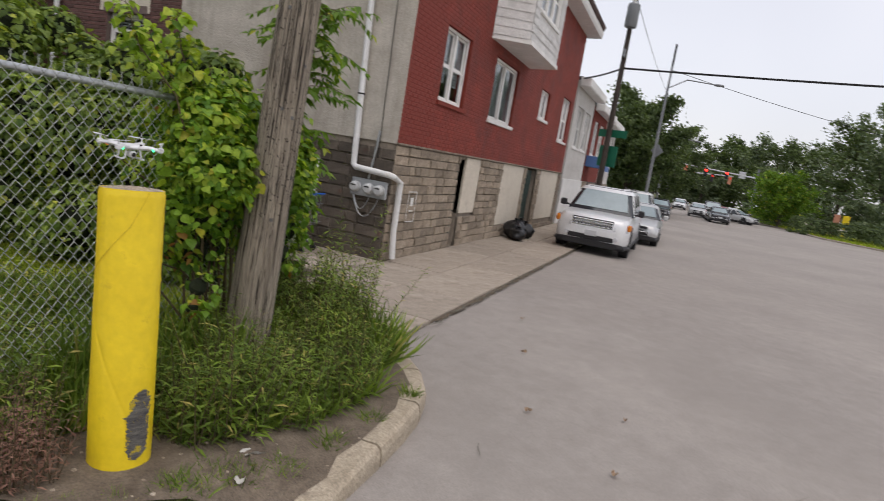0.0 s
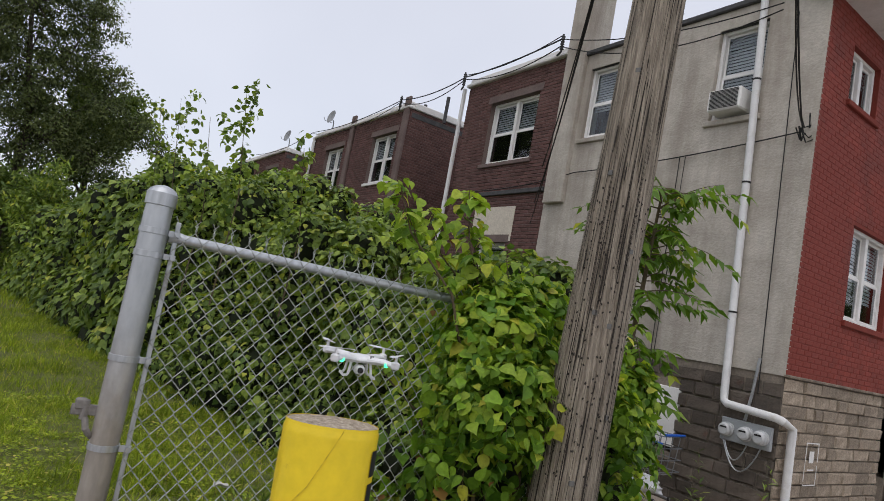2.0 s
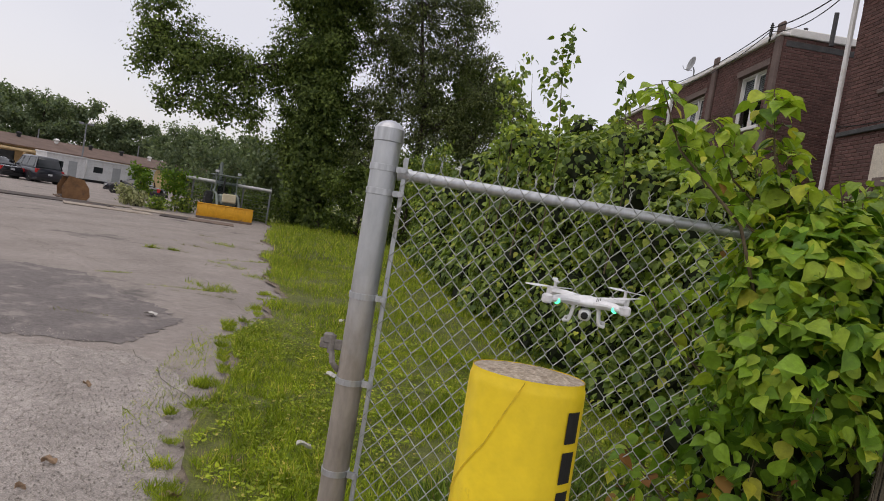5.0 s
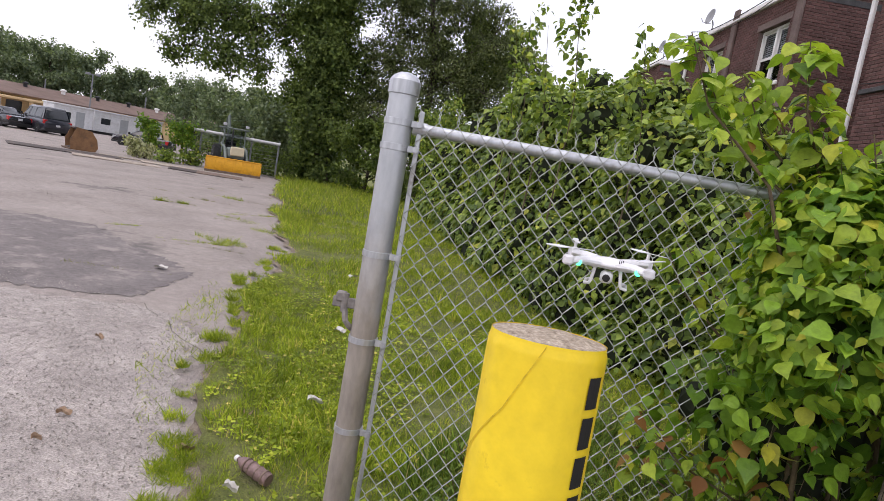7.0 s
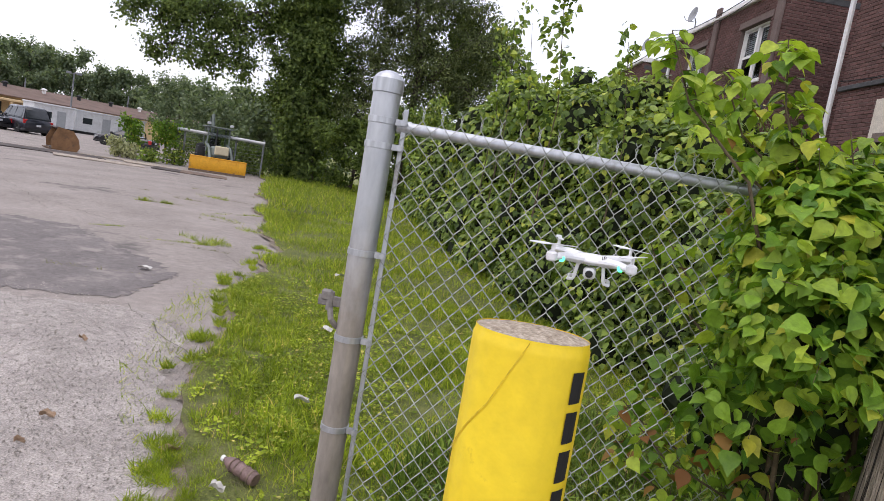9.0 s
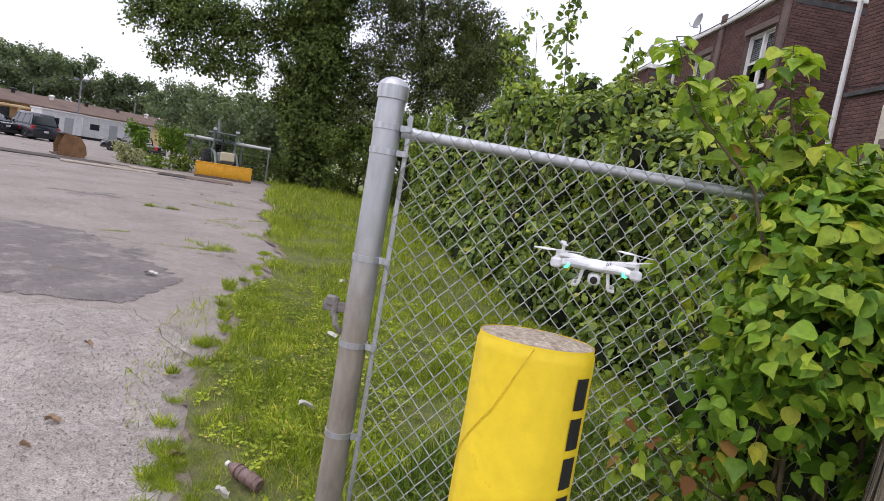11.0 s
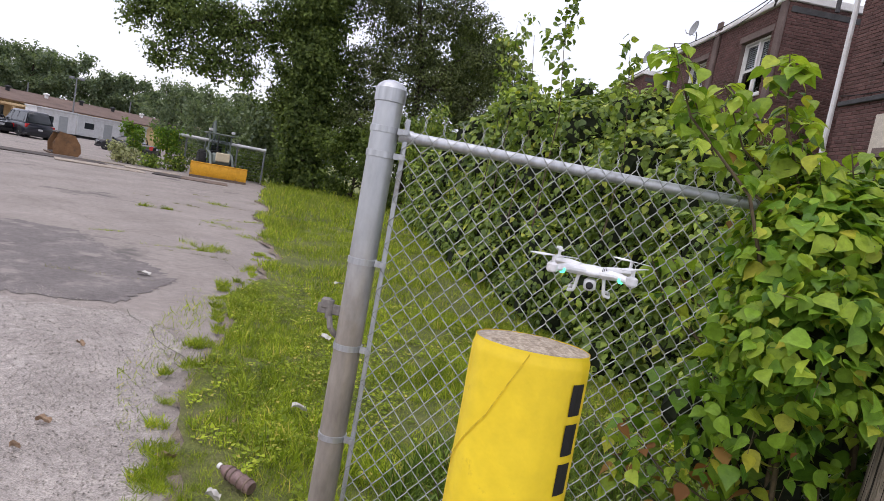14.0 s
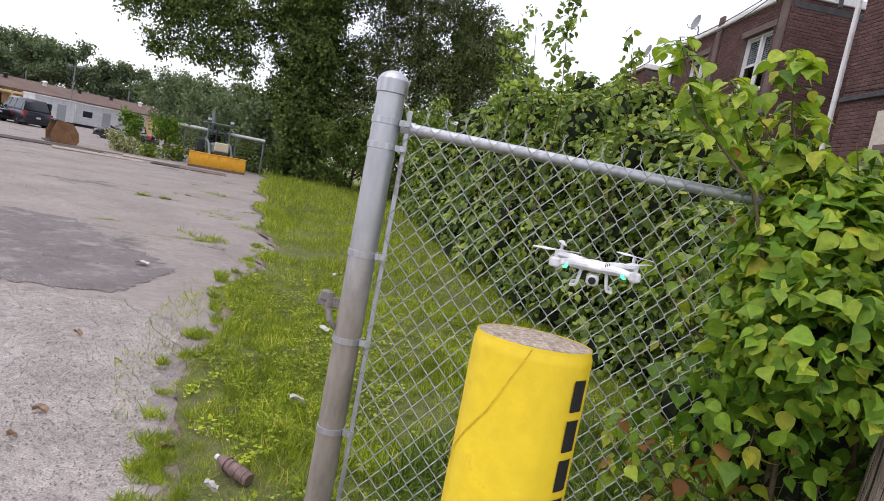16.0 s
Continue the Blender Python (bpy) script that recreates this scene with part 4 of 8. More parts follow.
# brown brick backs farther along the row
def brown_house(s0, s1, top, holes, deep, name_label, side=False, downspouts=(), front=0.0, band=None):
    L = s1 - s0
    m = frame3(K + V * s1, -V) @ pose(0, front, 0)
    o = m.translation
    h = base("row_house", (o.x, o.y, 0), name_label, "house", group="brick row houses")
    i = h.matrix_world.inverted()
    hs = [(s1 - b, s1 - a, c, d) for a, b, c, d in holes]
    part("back_wall", wall_sheet(Geo(), 0, L, -0.2, top, hs, 0.0, 0.3), BROWNMORTAR, h).matrix_basis = i @ m
    bg = part("brickwork", bricks_geo(courses(0, L, 1.0, top - 0.02, hs, 0.21, 0.073, 0.010, 0.010, 0.0, 0.004)), BROWNBRICK, h, kind="stuff")
    bg.matrix_basis = i @ m
    ms = m @ pose(L, 0, 0, 0, 0, 90)
    part("side_wall", wall_sheet(Geo(), 0.3, deep, -0.2, top, [], 0.0, 0.3), BROWNMORTAR, h).matrix_basis = i @ ms
    if side:
        part("brickwork", bricks_geo(courses(0.0, deep, 1.0, top - 0.02, [], 0.21, 0.073, 0.010, 0.010, 0.0, 0.004)), BROWNBRICK, h, kind="stuff").matrix_basis = i @ ms
    # includes a near-black screen behind the windows, painting the rooms as unlit
    part("far_wall", Geo().box((0, 0.3, -0.2), (0.3, deep, top)).box((0.3, deep - .3, -.2), (L - .3, deep, top)).box((.3, 1.3, -.2), (L - .3, 1.35, top - .3)), DARK, h).matrix_basis = i @ m
    part("roof", Geo().box((-.02, 0.05, top - 0.25), (L + .02, deep, top - 0.12)), TAR, h).matrix_basis = i @ m
    part("gutter", Geo().cbox((-.05, -0.10, top - 0.02), (L + .05, 0.10, top + 0.06), .02).cbox((0, -0.03, top + 0.065), (L, 0.12, top + 0.19), .02), WHITE, h, "white roof edge and flashing").matrix_basis = i @ m
    if side:
        part("roof_edge", Geo().cbox((0.1, -0.06, top - 0.02), (deep, 0.25, top + 0.17), .02), WHITE, h).matrix_basis = i @ ms
    for a, b, c, d in hs:
        # half-drawn pale blinds also stand in for sky reflected in upper sashes
        window(h, m, a, b, c, d, 2 if b - a > 1 else 1, blind=0.45, depth=0.14, sill_mat=WHITE if s0 > 9 else BROWNMORTAR)
        part("lintel", Geo().cbox((a - .1, -0.022, d), (b + .1, 0.02, d + .16), .004), BROWNMORTAR, h).matrix_basis = i @ m
    for s in downspouts:
        x = s1 - s
        part("downspout", Geo().tube([i @ wp(m, x, -0.10, top - .05), i @ wp(m, x, -0.09, 2.0), i @ wp(m, x, -0.09, 0.2)], .05, 8), PIPE, h, "white downspout", smooth=True)
    if band:
        part("ledge", Geo().cbox((0, -0.07, band), (L, 0.02, band + 0.09), .01), TAR, h).matrix_basis = i @ m
    return h, m, i

hA, mA, iA = brown_house(4.97, 8.2, 7.3, [(5.62, 7.22, 5.30, 6.72), (5.9, 6.9, 2.9, 3.55)], 8.0, "brown brick row house back with a broad double window", True, (8.28,), band=4.55)
part("stucco_patch", Geo().cbox((8.2 - 7.1, -0.02, 3.57), (8.2 - 5.75, 0.02, 4.3), .004), CREAM, hA).matrix_basis = iA @ mA
hB, mB, iB = brown_house(10.95, 17.6, 7.3, [(11.5, 12.96, 5.29, 6.72), (15.0, 16.4, 5.29, 6.72), (12.2, 13.2, 2.9, 3.8)], 8.0, "brown brick pair of row house backs with white windows", True, (17.5,), band=4.5)
for s in (11.08, 14.45):
    x = 17.6 - s
    part("pier", Geo().cbox((x - .13, -0.09, 4.6), (x + .13, -.012, 7.62), .015), BROWNMORTAR, hB, "brown rendered pier").matrix_basis = iB @ mB
brown_house(20.6, 27.2, 7.2, [(21.2, 22.6, 5.2, 6.6), (25.0, 26.3, 5.2, 6.6)], 8.0, "brown brick row house back half hidden by leaves", True, (27.1,))
brown_house(30.2, 37.0, 7.0, [(31.0, 32.3, 5.0, 6.4), (34.0, 35.3, 5.0, 6.4)], 8.0, "far brown brick row house back above the hedge", True)
# closing wall of the light wells
g = Geo()
for a, b in ((8.2, 10.95), (17.6, 20.6), (27.2, 30.2)):
    m = frame3(K + V * b, -V)
    g.box((0, 6.0, -0.2), (b - a, 6.3, 7.0), m)
thing("light_well_wall", g, BROWNMORTAR, "brick wall closing the light wells between houses", "wall", kind="structure")
# dishes and vent pipes on the roofs
DISHGREY = paint("dish_grey", (0.30, 0.31, 0.32), 0.5)
for s, z in ((16.9, 7.35), (21.2, 7.25)):
    p = wp(frame3(K + V * s, -V), 0, 0.25, z)
    d = base("satellite_dish", tuple(p), "grey satellite dish on a roof edge", "satellite dish", group="roof dishes", turn=-150)
    part("mast", Geo().tube([(0, 0, 0), (0, 0, 0.5), (0.05, 0, 0.62)], .022, 8), DISHGREY, d)
    part("reflector", Geo().lathe([(0.0, 0.0), (0.12, 0.01), (0.24, 0.045), (0.25, 0.05), (0.24, 0.055), (0.12, 0.022), (0, 0.012)], 20, pose(0.10, 0, 0.70, 0, 78, 0)), DISHGREY, d, smooth=True)
    part("arm", Geo().tube([(0.08, 0, 0.5), (0.36, 0, 0.5), (0.42, 0, 0.6)], .012, 6), DISHGREY, d)
for s in (10.6, 6.2, 11.8):
    p = wp(frame3(K + V * s, -V), 0, 0.9, 7.1)
    thing("vent_pipe", Geo().tube([(p.x, p.y, p.z), (p.x, p.y, p.z + .75)], .05, 8), TAR, "dark vent pipe standing on a flat roof", "vent pipe", group="roof vents")

# ---- bollard, fence, pole ----
BX, BY, BR, BH = 0.775, -0.515, 0.152, 1.415
bollard = base("bollard", (BX, BY, 0), "yellow plastic-sleeved concrete bollard with black stencil marks, scuffed at its foot", "bollard")
bollard.matrix_world = pose(0.803, -0.60, -0.03, -3.4, -1.1, 0)   # it leans a little, its tilt fitted to the camera's view


def sleeve(u, v):
    a, z = u * 2 * math.pi, v * (BH + 0.03)
    r = BR + 0.0025 * noise.noise((math.cos(a) * 2, math.sin(a) * 2, z * 3)) - (0.004 if v > .985 else 0) + 0.0012 * noise.noise((math.cos(a) * 6, math.sin(a) * 6, z * 9))
    w = (a * BR + z * 0.42 - 0.52 * 1.0) % (2 * math.pi * BR)
    r -= 0.0035 * math.exp(-((w - 0.30) / 0.008) ** 2) if v < 0.99 else 0
    return (r * math.cos(a), r * math.sin(a), z)
part("sleeve", Geo().grid(sleeve, 160, 120), YELLOW, bollard, smooth=True)
def crown(u, v):
    a, r = u * 2 * math.pi, (BR - 0.006) * (1 - v)
    return (r * math.cos(a), r * math.sin(a), BH + 0.028 + 0.012 * (1 - (1 - v) ** 2) + 0.004 * noise.noise((r * math.cos(a) * 40, r * math.sin(a) * 40, 0)) * (v > .05))
part("concrete_top", Geo().grid(crown, 48, 16), AGGREGATE, bollard, "rough exposed concrete top", smooth=True)
def on_sleeve(a0, a1, z0, z1, lift=0.0022):
    g, k = Geo(), 4
    vs = [((BR + lift) * math.cos(a0 + (a1 - a0) * i / k), (BR + lift) * math.sin(a0 + (a1 - a0) * i / k), z) for z in (z0, z1) for i in range(k + 1)]
    return g.add(vs, [(i, i + 1, i + k + 2, i + k + 1) for i in range(k)])
for z in (1.303, 1.204, 1.106, 1.008, 0.91):
    part("stencil_bar", on_sleeve(radians(-32), radians(-13), z, z + 0.078), BLACK, bollard, "black painted stencil bar")
def seam(k, w, lift):
    """A shallow slanting crease round the sleeve, its shading painted as a darker ribbon."""
    knots = ((-80, 1.44), (-86, 1.405), (-110, 1.27), (-152, 1.13), (-200, 0.99), (-250, 0.86))
    vs = []
    for i in range(k + 1):
        f = i / k * (len(knots) - 1)
        j = min(int(f), len(knots) - 2)
        a, z = (radians(knots[j][0] + (knots[j + 1][0] - knots[j][0]) * (f - j)), knots[j][1] + (knots[j + 1][1] - knots[j][1]) * (f - j))
        ww = w * (0.6 + 0.6 * noise.noise((i * .35, 1, 2)) ** 2)
        vs += [((BR + lift) * math.cos(a), (BR + lift) * math.sin(a), z - ww), ((BR + lift) * math.cos(a), (BR + lift) * math.sin(a), z + ww)]
    return Geo().add(vs, [(2 * i, 2 * i + 1, 2 * i + 3, 2 * i + 2) for i in range(k)])
part("seam", seam(60, 0.0055, 0.0030), surface("shaded_crease", (0.60, 0.42, 0.015), (0.70, 0.50, 0.017), scale=30, rough=.6, bump=0), bollard, "slanting crease with its shading painted on")
def scuff(u, v):
    a = radians(-80 + 44 * (u - .5) * math.sqrt(max(.0, 1 - (2 * v - 1) ** 4)) * (1 + .35 * noise.noise((v * 9, u * 2, 1)) + .40 * noise.noise((v * 34, (u > .5) * 7.0, 4))) + 7 * v)
    z = 0.09 + 0.36 * v
    return ((BR + 0.0035) * math.cos(a), (BR + .0035) * math.sin(a), z + .02 * noise.noise((u * 4, v * 9, 2)))
part("scuff", Geo().grid(scuff, 12, 60), surface("scraped_grey", (0.05, 0.05, 0.055), (0.19, 0.18, 0.155), scale=25, rough=0.95, fine=90, bump=0.8, stretch=(.4, .4, 2.2), stain=(0.5, 0.37, 0.03), stain_scale=22, stain_at=(.56, .60)), bollard, "scraped grey patch")

# zinc above, brown grime and rust below
POSTSTEEL, nt, bs = nodes_of("weathered_post_steel")
tc = nt.nodes.new("ShaderNodeTexCoord")
sx = nt.nodes.new("ShaderNodeSeparateXYZ")
nt.links.new(tc.outputs["Object"], sx.inputs[0])
mp = nt.nodes.new("ShaderNodeMapping")
mp.inputs["Scale"].default_value = (1, 1, 0.3)
nt.links.new(tc.outputs["Object"], mp.inputs["Vector"])
n1 = noise_node(nt, mp.outputs[0], 16.0, 6.0)
n2 = noise_node(nt, tc.outputs["Object"], 7.0, 5.0)
zinc = ramp_node(nt, n1.outputs["Fac"], [(0.3, (0.41, 0.43, 0.45)), (0.7, (0.57, 0.59, 0.61))])
grime = ramp_node(nt, n1.outputs["Fac"], [(0.3, (0.18, 0.16, 0.135)), (0.7, (0.36, 0.325, 0.28))])
ad = nt.nodes.new("ShaderNodeMath")
ad.operation = "MULTIPLY_ADD"
ad.inputs[1].default_value = 0.45
nt.links.new(n2.outputs["Fac"], ad.inputs[0])
nt.links.new(sx.outputs["Z"], ad.inputs[2])
lo = nt.nodes.new("ShaderNodeMapRange")
lo.inputs["From Min"].default_value, lo.inputs["From Max"].default_value = 1.42, 1.80
nt.links.new(ad.outputs[0], lo.inputs["Value"])
nt.links.new(mix_node(nt, grime, zinc, lo.outputs[0]), bs.inputs["Base Color"])
me_r = nt.nodes.new("ShaderNodeMapRange")
me_r.inputs["To Min"].default_value, me_r.inputs["To Max"].default_value = 0.15, 0.75
nt.links.new(lo.outputs[0], me_r.inputs["Value"])
nt.links.new(me_r.outputs[0], bs.inputs["Metallic"])
bs.inputs["Roughness"].default_value = 0.42

fence = base("chain_link_fence", (0, 0, 0), "galvanised chain-link fence with a thick terminal post", "fence", turn=20.5)
PR, RAILZ, FLEN = 0.051, 1.912, 2.25
post = part("terminal_post", Geo().tube([(0, 0, -0.1), (0, 0, 2.03)], PR, 28), POSTSTEEL, fence, smooth=True)
part("cap", Geo().lathe([(PR + .002, 2.022), (PR + .006, 2.024), (PR + .006, 2.072), (PR + .002, 2.076), (PR - .004, 2.086), (PR - .018, 2.096), (PR - .034, 2.102), (0, 2.105)], 28), GALV, post, smooth=True)
for z in (1.925, 1.835, 1.437, 1.108, 0.755, 0.35):
    bd = part("band", Geo().lathe([(PR, z - .012), (PR + .004, z - .011), (PR + .004, z + .011), (PR, z + .012)], 24).box((PR - .002, -.032, z - .011), (PR + .04, -.026, z + .011)).box((PR - .002, -.024, z - .011), (PR + .04, -.019, z + .011)), GALV, fence, smooth=True)
    part("bolt", Geo().tube([(PR + .028, -.045, z), (PR + .028, 0.0, z)], .006, 6).tube([(PR + .028, -.046, z), (PR + .028, -.036, z)], .011, 6), GALV, bd)
part("tension_bar", Geo().cbox((PR + .020, -.016, .06), (PR + .038, -.010, 1.975), .002), GALV, fence)
rail = part("top_rail", Geo().tube([(0.075, 0.0, RAILZ), (FLEN, 0.0, RAILZ - .015)], .0212, 16), GALV, fence, smooth=True)
part("rail_end", Geo().tube([(0.055, 0, RAILZ), (0.105, 0, RAILZ)], .0245, 16), GALV, rail, smooth=True)
line_post = part("line_post", Geo().tube([(FLEN, 0.0, -.1), (FLEN, 0.0, 1.94)], .03, 14), GALV, fence, smooth=True)
def fabric():
    g, d = Geo(), 0.0355
    n, rows = int((FLEN - 0.09) / d), 42
    for i in range(n):
        x0, pts = 0.09 + i * d, []
        for j in range(rows + 1):
            side = (i + j) % 2
            y = -0.022 + (0.0028 if side else -0.0028)
            x = x0 + (d * 0.49 if side else -d * 0.49) + 0.004 * noise.noise((i * .3, j * .25, 0))
            y += 0.012 * noise.noise((x0 * 1.3, j * .06, 7))
            z = 1.945 - j * 0.0435
            pts += [(x, y, z + .0045), (x, -0.044 - y, z - .0045)] if j else [(x, y, z)]
        tip = 0.007 if i % 2 else -0.007
        x, y, z = pts[0]
        g.tube([(x + tip * 1.6, y - .006, z + .052), (x - tip * .5, y + .003, z + .030), (x + tip * .5, y - .003, z + .014), *pts], 0.0021, 4, False)
    return g
part("chain_link_mesh", fabric(), WIRE, fence, "woven galvanised diamond mesh", kind="stuff")
RUST = surface("rusty_steel", (0.10, 0.07, 0.055), (0.22, 0.16, 0.12), scale=12, rough=0.85, fine=60, bump=0.5)
hinge = part("gate_hinge", Geo().cbox((-.135, -.006, 1.215), (-PR + .004, .004, 1.255), .003).tube([(-.09, 0, 1.20), (-.09, 0, 1.27)], .014, 8).cbox((-.125, -.012, 1.235), (-.085, .02, 1.275), .006, pose(0, 0, 0, 0, 0, 0)).tube([(-.085, -.01, 1.21), (-.075, -.02, 1.17), (-.06, -.01, 1.15), (-.05, 0, 1.14)], .012, 6), surface("dull_hinge_steel", (0.13, 0.12, 0.11), (0.27, 0.25, 0.23), scale=18, rough=.7), fence, "dull steel gate hinge")

POLE = (1.888, 0.226)
pole = base("utility_pole", (*POLE, 0), "weathered grey wooden utility pole with deep checks", "utility pole")
PH = 9.5


def pole_r(z):
    """The pole swells towards its foot."""
    return max(0.10, 0.164 - 0.0115 * z)


def pole_skin(u, v):
    a, z = u * 2 * math.pi, v * PH - 0.1
    r = pole_r(z)
    r += 0.004 * noise.noise((math.cos(a) * 1.5, math.sin(a) * 1.5, z * .6)) + 0.0045 * noise.noise((math.cos(a) * 26, math.sin(a) * 26, z * 1.1)) - 0.012 * max(0, noise.noise((math.cos(a) * 15, math.sin(a) * 15, z * 1.3 + 5)) - .22)
    return (r * math.cos(a) + 0.027 * z, r * math.sin(a) - 0.02 * z, z)
part("shaft", Geo().grid(pole_skin, 220, 110), POLEWOOD, pole, smooth=True)
r5 = random.Random(3)
def check(a, z0, z1, w):
    g, vs, k = Geo(), [], 14
    for i in range(k + 1):
        z = z0 + (z1 - z0) * i / k
        aa, r = a + 0.03 * noise.noise((z * 1.3, a * 3, 1)), pole_r(z) + 0.0025
        ww = w * math.sin(math.pi * min(.97, max(.03, i / k))) / r / 2
        vs += [(r * math.cos(aa - ww) + .027 * z, r * math.sin(aa - ww) - .02 * z, z), (r * math.cos(aa + ww) + .027 * z, r * math.sin(aa + ww) - .02 * z, z)]
    return g.add(vs, [(2 * i, 2 * i + 1, 2 * i + 3, 2 * i + 2) for i in range(k)])
for i in range(150):
    a, z0 = radians(r5.uniform(150, 330)), r5.uniform(0.1, 4.4)
    part("check", check(a, z0, z0 + r5.uniform(0.06, .5) * r5.uniform(.5, 1.6), r5.uniform(0.003, 0.008)), CRACKWOOD, pole)
for i in range(85):
    a, z0 = radians(150 + 180 * ((i * .618) % 1) + r5.uniform(-2, 2)), r5.uniform(-0.1, 3.9)
    part("check", check(a, z0, z0 + r5.uniform(0.4, 1.5), r5.uniform(0.002, 0.005)), CRACKWOOD, pole)
holes_g = Geo()
for i in range(170):
    a, z = radians(r5.uniform(190, 320)), r5.uniform(1.2, 2.6)
    x, y = (pole_r(z) + .001) * math.cos(a) + .027 * z, (pole_r(z) + .001) * math.sin(a) - .02 * z
    holes_g.cbox((-.003, -.003, -.005), (.003, .003, .005), .001, pose(x, y, z, 0, r5.uniform(-30, 30), math.degrees(a) + 90))
part("staples", holes_g, CRACKWOOD, pole, "rusted staples left from old notices", kind="stuff")
TIN = paint("dull_tin", (0.17, 0.165, 0.155), 0.5, 0.5)
for a, z in ((238, 1.95), (215, 2.6), (268, 1.9), (285, 2.25), (230, 3.1), (300, 1.5), (255, 1.2)):
    x, y = (pole_r(z) - .002) * math.cos(radians(a)) + .027 * z, (pole_r(z) - .002) * math.sin(radians(a)) - .02 * z
    part("nail_tag", Geo().cbox((-.012, -.004, -.012), (.012, .004, .012), .002, pose(x, y, z, 0, 0, a + 90)), TIN, pole)
part("bracket", Geo().cbox((-.03, -.006, -.045), (.03, .003, .045), .01, pose(.105, -.15, 1.72, 0, 0, 30)), TIN, pole)

# ---- plants ----
def branch_tubes(g, pts, r0, r1, n=6):
    k = len(pts)
    g.tube(pts, [r0 + (r1 - r0) * i / (k - 1) for i in range(k)], n, True)


def wander(p, d, length, steps, bend, up=0.0):
    pts, p, d = [Vector(p)], Vector(p), Vector(d).normalized()
    for _ in range(steps):
        d = (d + Vector((rnd.gauss(0, bend), rnd.gauss(0, bend), rnd.gauss(0, bend) + up))).normalized()
        p = p + d * (length / steps)
        pts.append(p.copy())
    return pts


def tree(name, at, height, crown_r, trunk_r, leaves, size, material, label, category="tree", group="", crown_from=0.3, shape=FLAT, lean=(0, 0), limbs=16, droop=0.0, gap=0.0, aspect=1.0, bark=None, squash=1.0, clump=0.075, boughs=()):
    """A tapered trunk, limbs that fork, and leaves held in uneven clumps round their ends."""
    t = base(name, (*at, at_z(*at)), label, category, group)
    g = Geo()
    trunk = wander((0, 0, -0.2), (lean[0], lean[1], 1), height * 0.86, 9, 0.05, 0.03)
    branch_tubes(g, trunk, trunk_r, trunk_r * 0.18, 10)
    twigs = []
    for i in range(limbs + len(boughs)):
        if i < limbs:
            f = crown_from + (1 - crown_from) * (i + rnd.random()) / limbs
            a = i * 2.4 + rnd.uniform(-.4, .4)
            reach = crown_r * (0.55 + 0.55 * math.sin(math.pi * min(1, (f - crown_from) / (1 - crown_from) * 0.8 + 0.2))) * rnd.uniform(.75, 1.1)
            d = Vector((math.cos(a), math.sin(a) * aspect, 0.35 + 0.5 * f))
            fall_by = 0.02 - droop
        else:
            f, d, reach = boughs[i - limbs]
            d, fall_by = Vector(d), -0.05
        p = trunk[min(len(trunk) - 1, int(f * (len(trunk) - 1)))]
        limb = wander(p, d, reach, 7, 0.13, fall_by)
        branch_tubes(g, limb, trunk_r * 0.36 * (1.1 - f * .6), trunk_r * 0.05, 6)
        for j in range(2, 8):
            for _ in range(3):
                twig = wander(limb[j], Vector((rnd.gauss(0, 1), rnd.gauss(0, 1), rnd.gauss(0.1, .7))) + (limb[j] - limb[j - 1]).normalized() * .6, reach * rnd.uniform(.16, .36), 4, 0.3, -droop - .05)
                branch_tubes(g, twig, trunk_r * 0.07, trunk_r * 0.015, 4)
                twigs.append([tuple(q) for q in twig])
    part("trunk", g, bark or BARK, t, smooth=True)
    twigs = np.array(twigs)
    if gap:
        twigs = twigs[rng.random(len(twigs)) > gap]
    pick = rng.integers(0, len(twigs), leaves)
    along = rng.random(leaves) * 3.999
    k = along.astype(int)
    fr = (along - k)[:, None]
    rad = crown_r * clump
    off = rng.normal(size=(leaves, 3)) * rad * np.array([1, 1, .65]) * (0.35 + 0.75 * rng.random((len(twigs), 1))[pick])
    pts = twigs[pick, k] * (1 - fr) + twigs[pick, k + 1] * fr + off
    pts[:, 2] = np.maximum(pts[:, 2], 0.15)
    nrm = unit(leaves) * 0.9 + np.array([0, 0, .8])
    ax = unit(leaves) + np.array([0, 0, -.35])
    scatter("crown", shape, pts, ax, nrm, size * rng.uniform(.6, 1.25, leaves), material, t)
    return t


def at_z(x, y):
    return fall(x, y)


def lumps(line, width, top, seed):
    """A rank of overgrown mounds along a line of the plan: place and radius of each."""
    r = np.random.default_rng(seed)
    line = [np.array(p, float) for p in line]
    seg = [np.linalg.norm(b[:2] - a[:2]) for a, b in zip(line, line[1:])]
    total = sum(seg)
    mounds = []
    d = 0.0
    while d < total:
        s, k = d, 0
        while k < len(seg) - 1 and s > seg[k]:
            s -= seg[k]
            k += 1
        p = line[k] + (line[k + 1] - line[k]) * (s / seg[k])
        dirv = (line[k + 1] - line[k])[:2] / seg[k]
        nv = np.array([dirv[1], -dirv[0]])
        h = top(d) * r.uniform(.92, 1.05)
        for z in np.arange(0.25, h, 0.36):
            rad = r.uniform(.22, .52)
            back = r.uniform(0.0, width) if z > h - .5 else r.uniform(0.0, .55) + .25 * z / h
            mounds.append((p[0] + nv[0] * back, p[1] + nv[1] * back, z + at_z(p[0], p[1]) + r.uniform(-.18, .18), rad))
        d += 0.25
    return np.array(mounds)


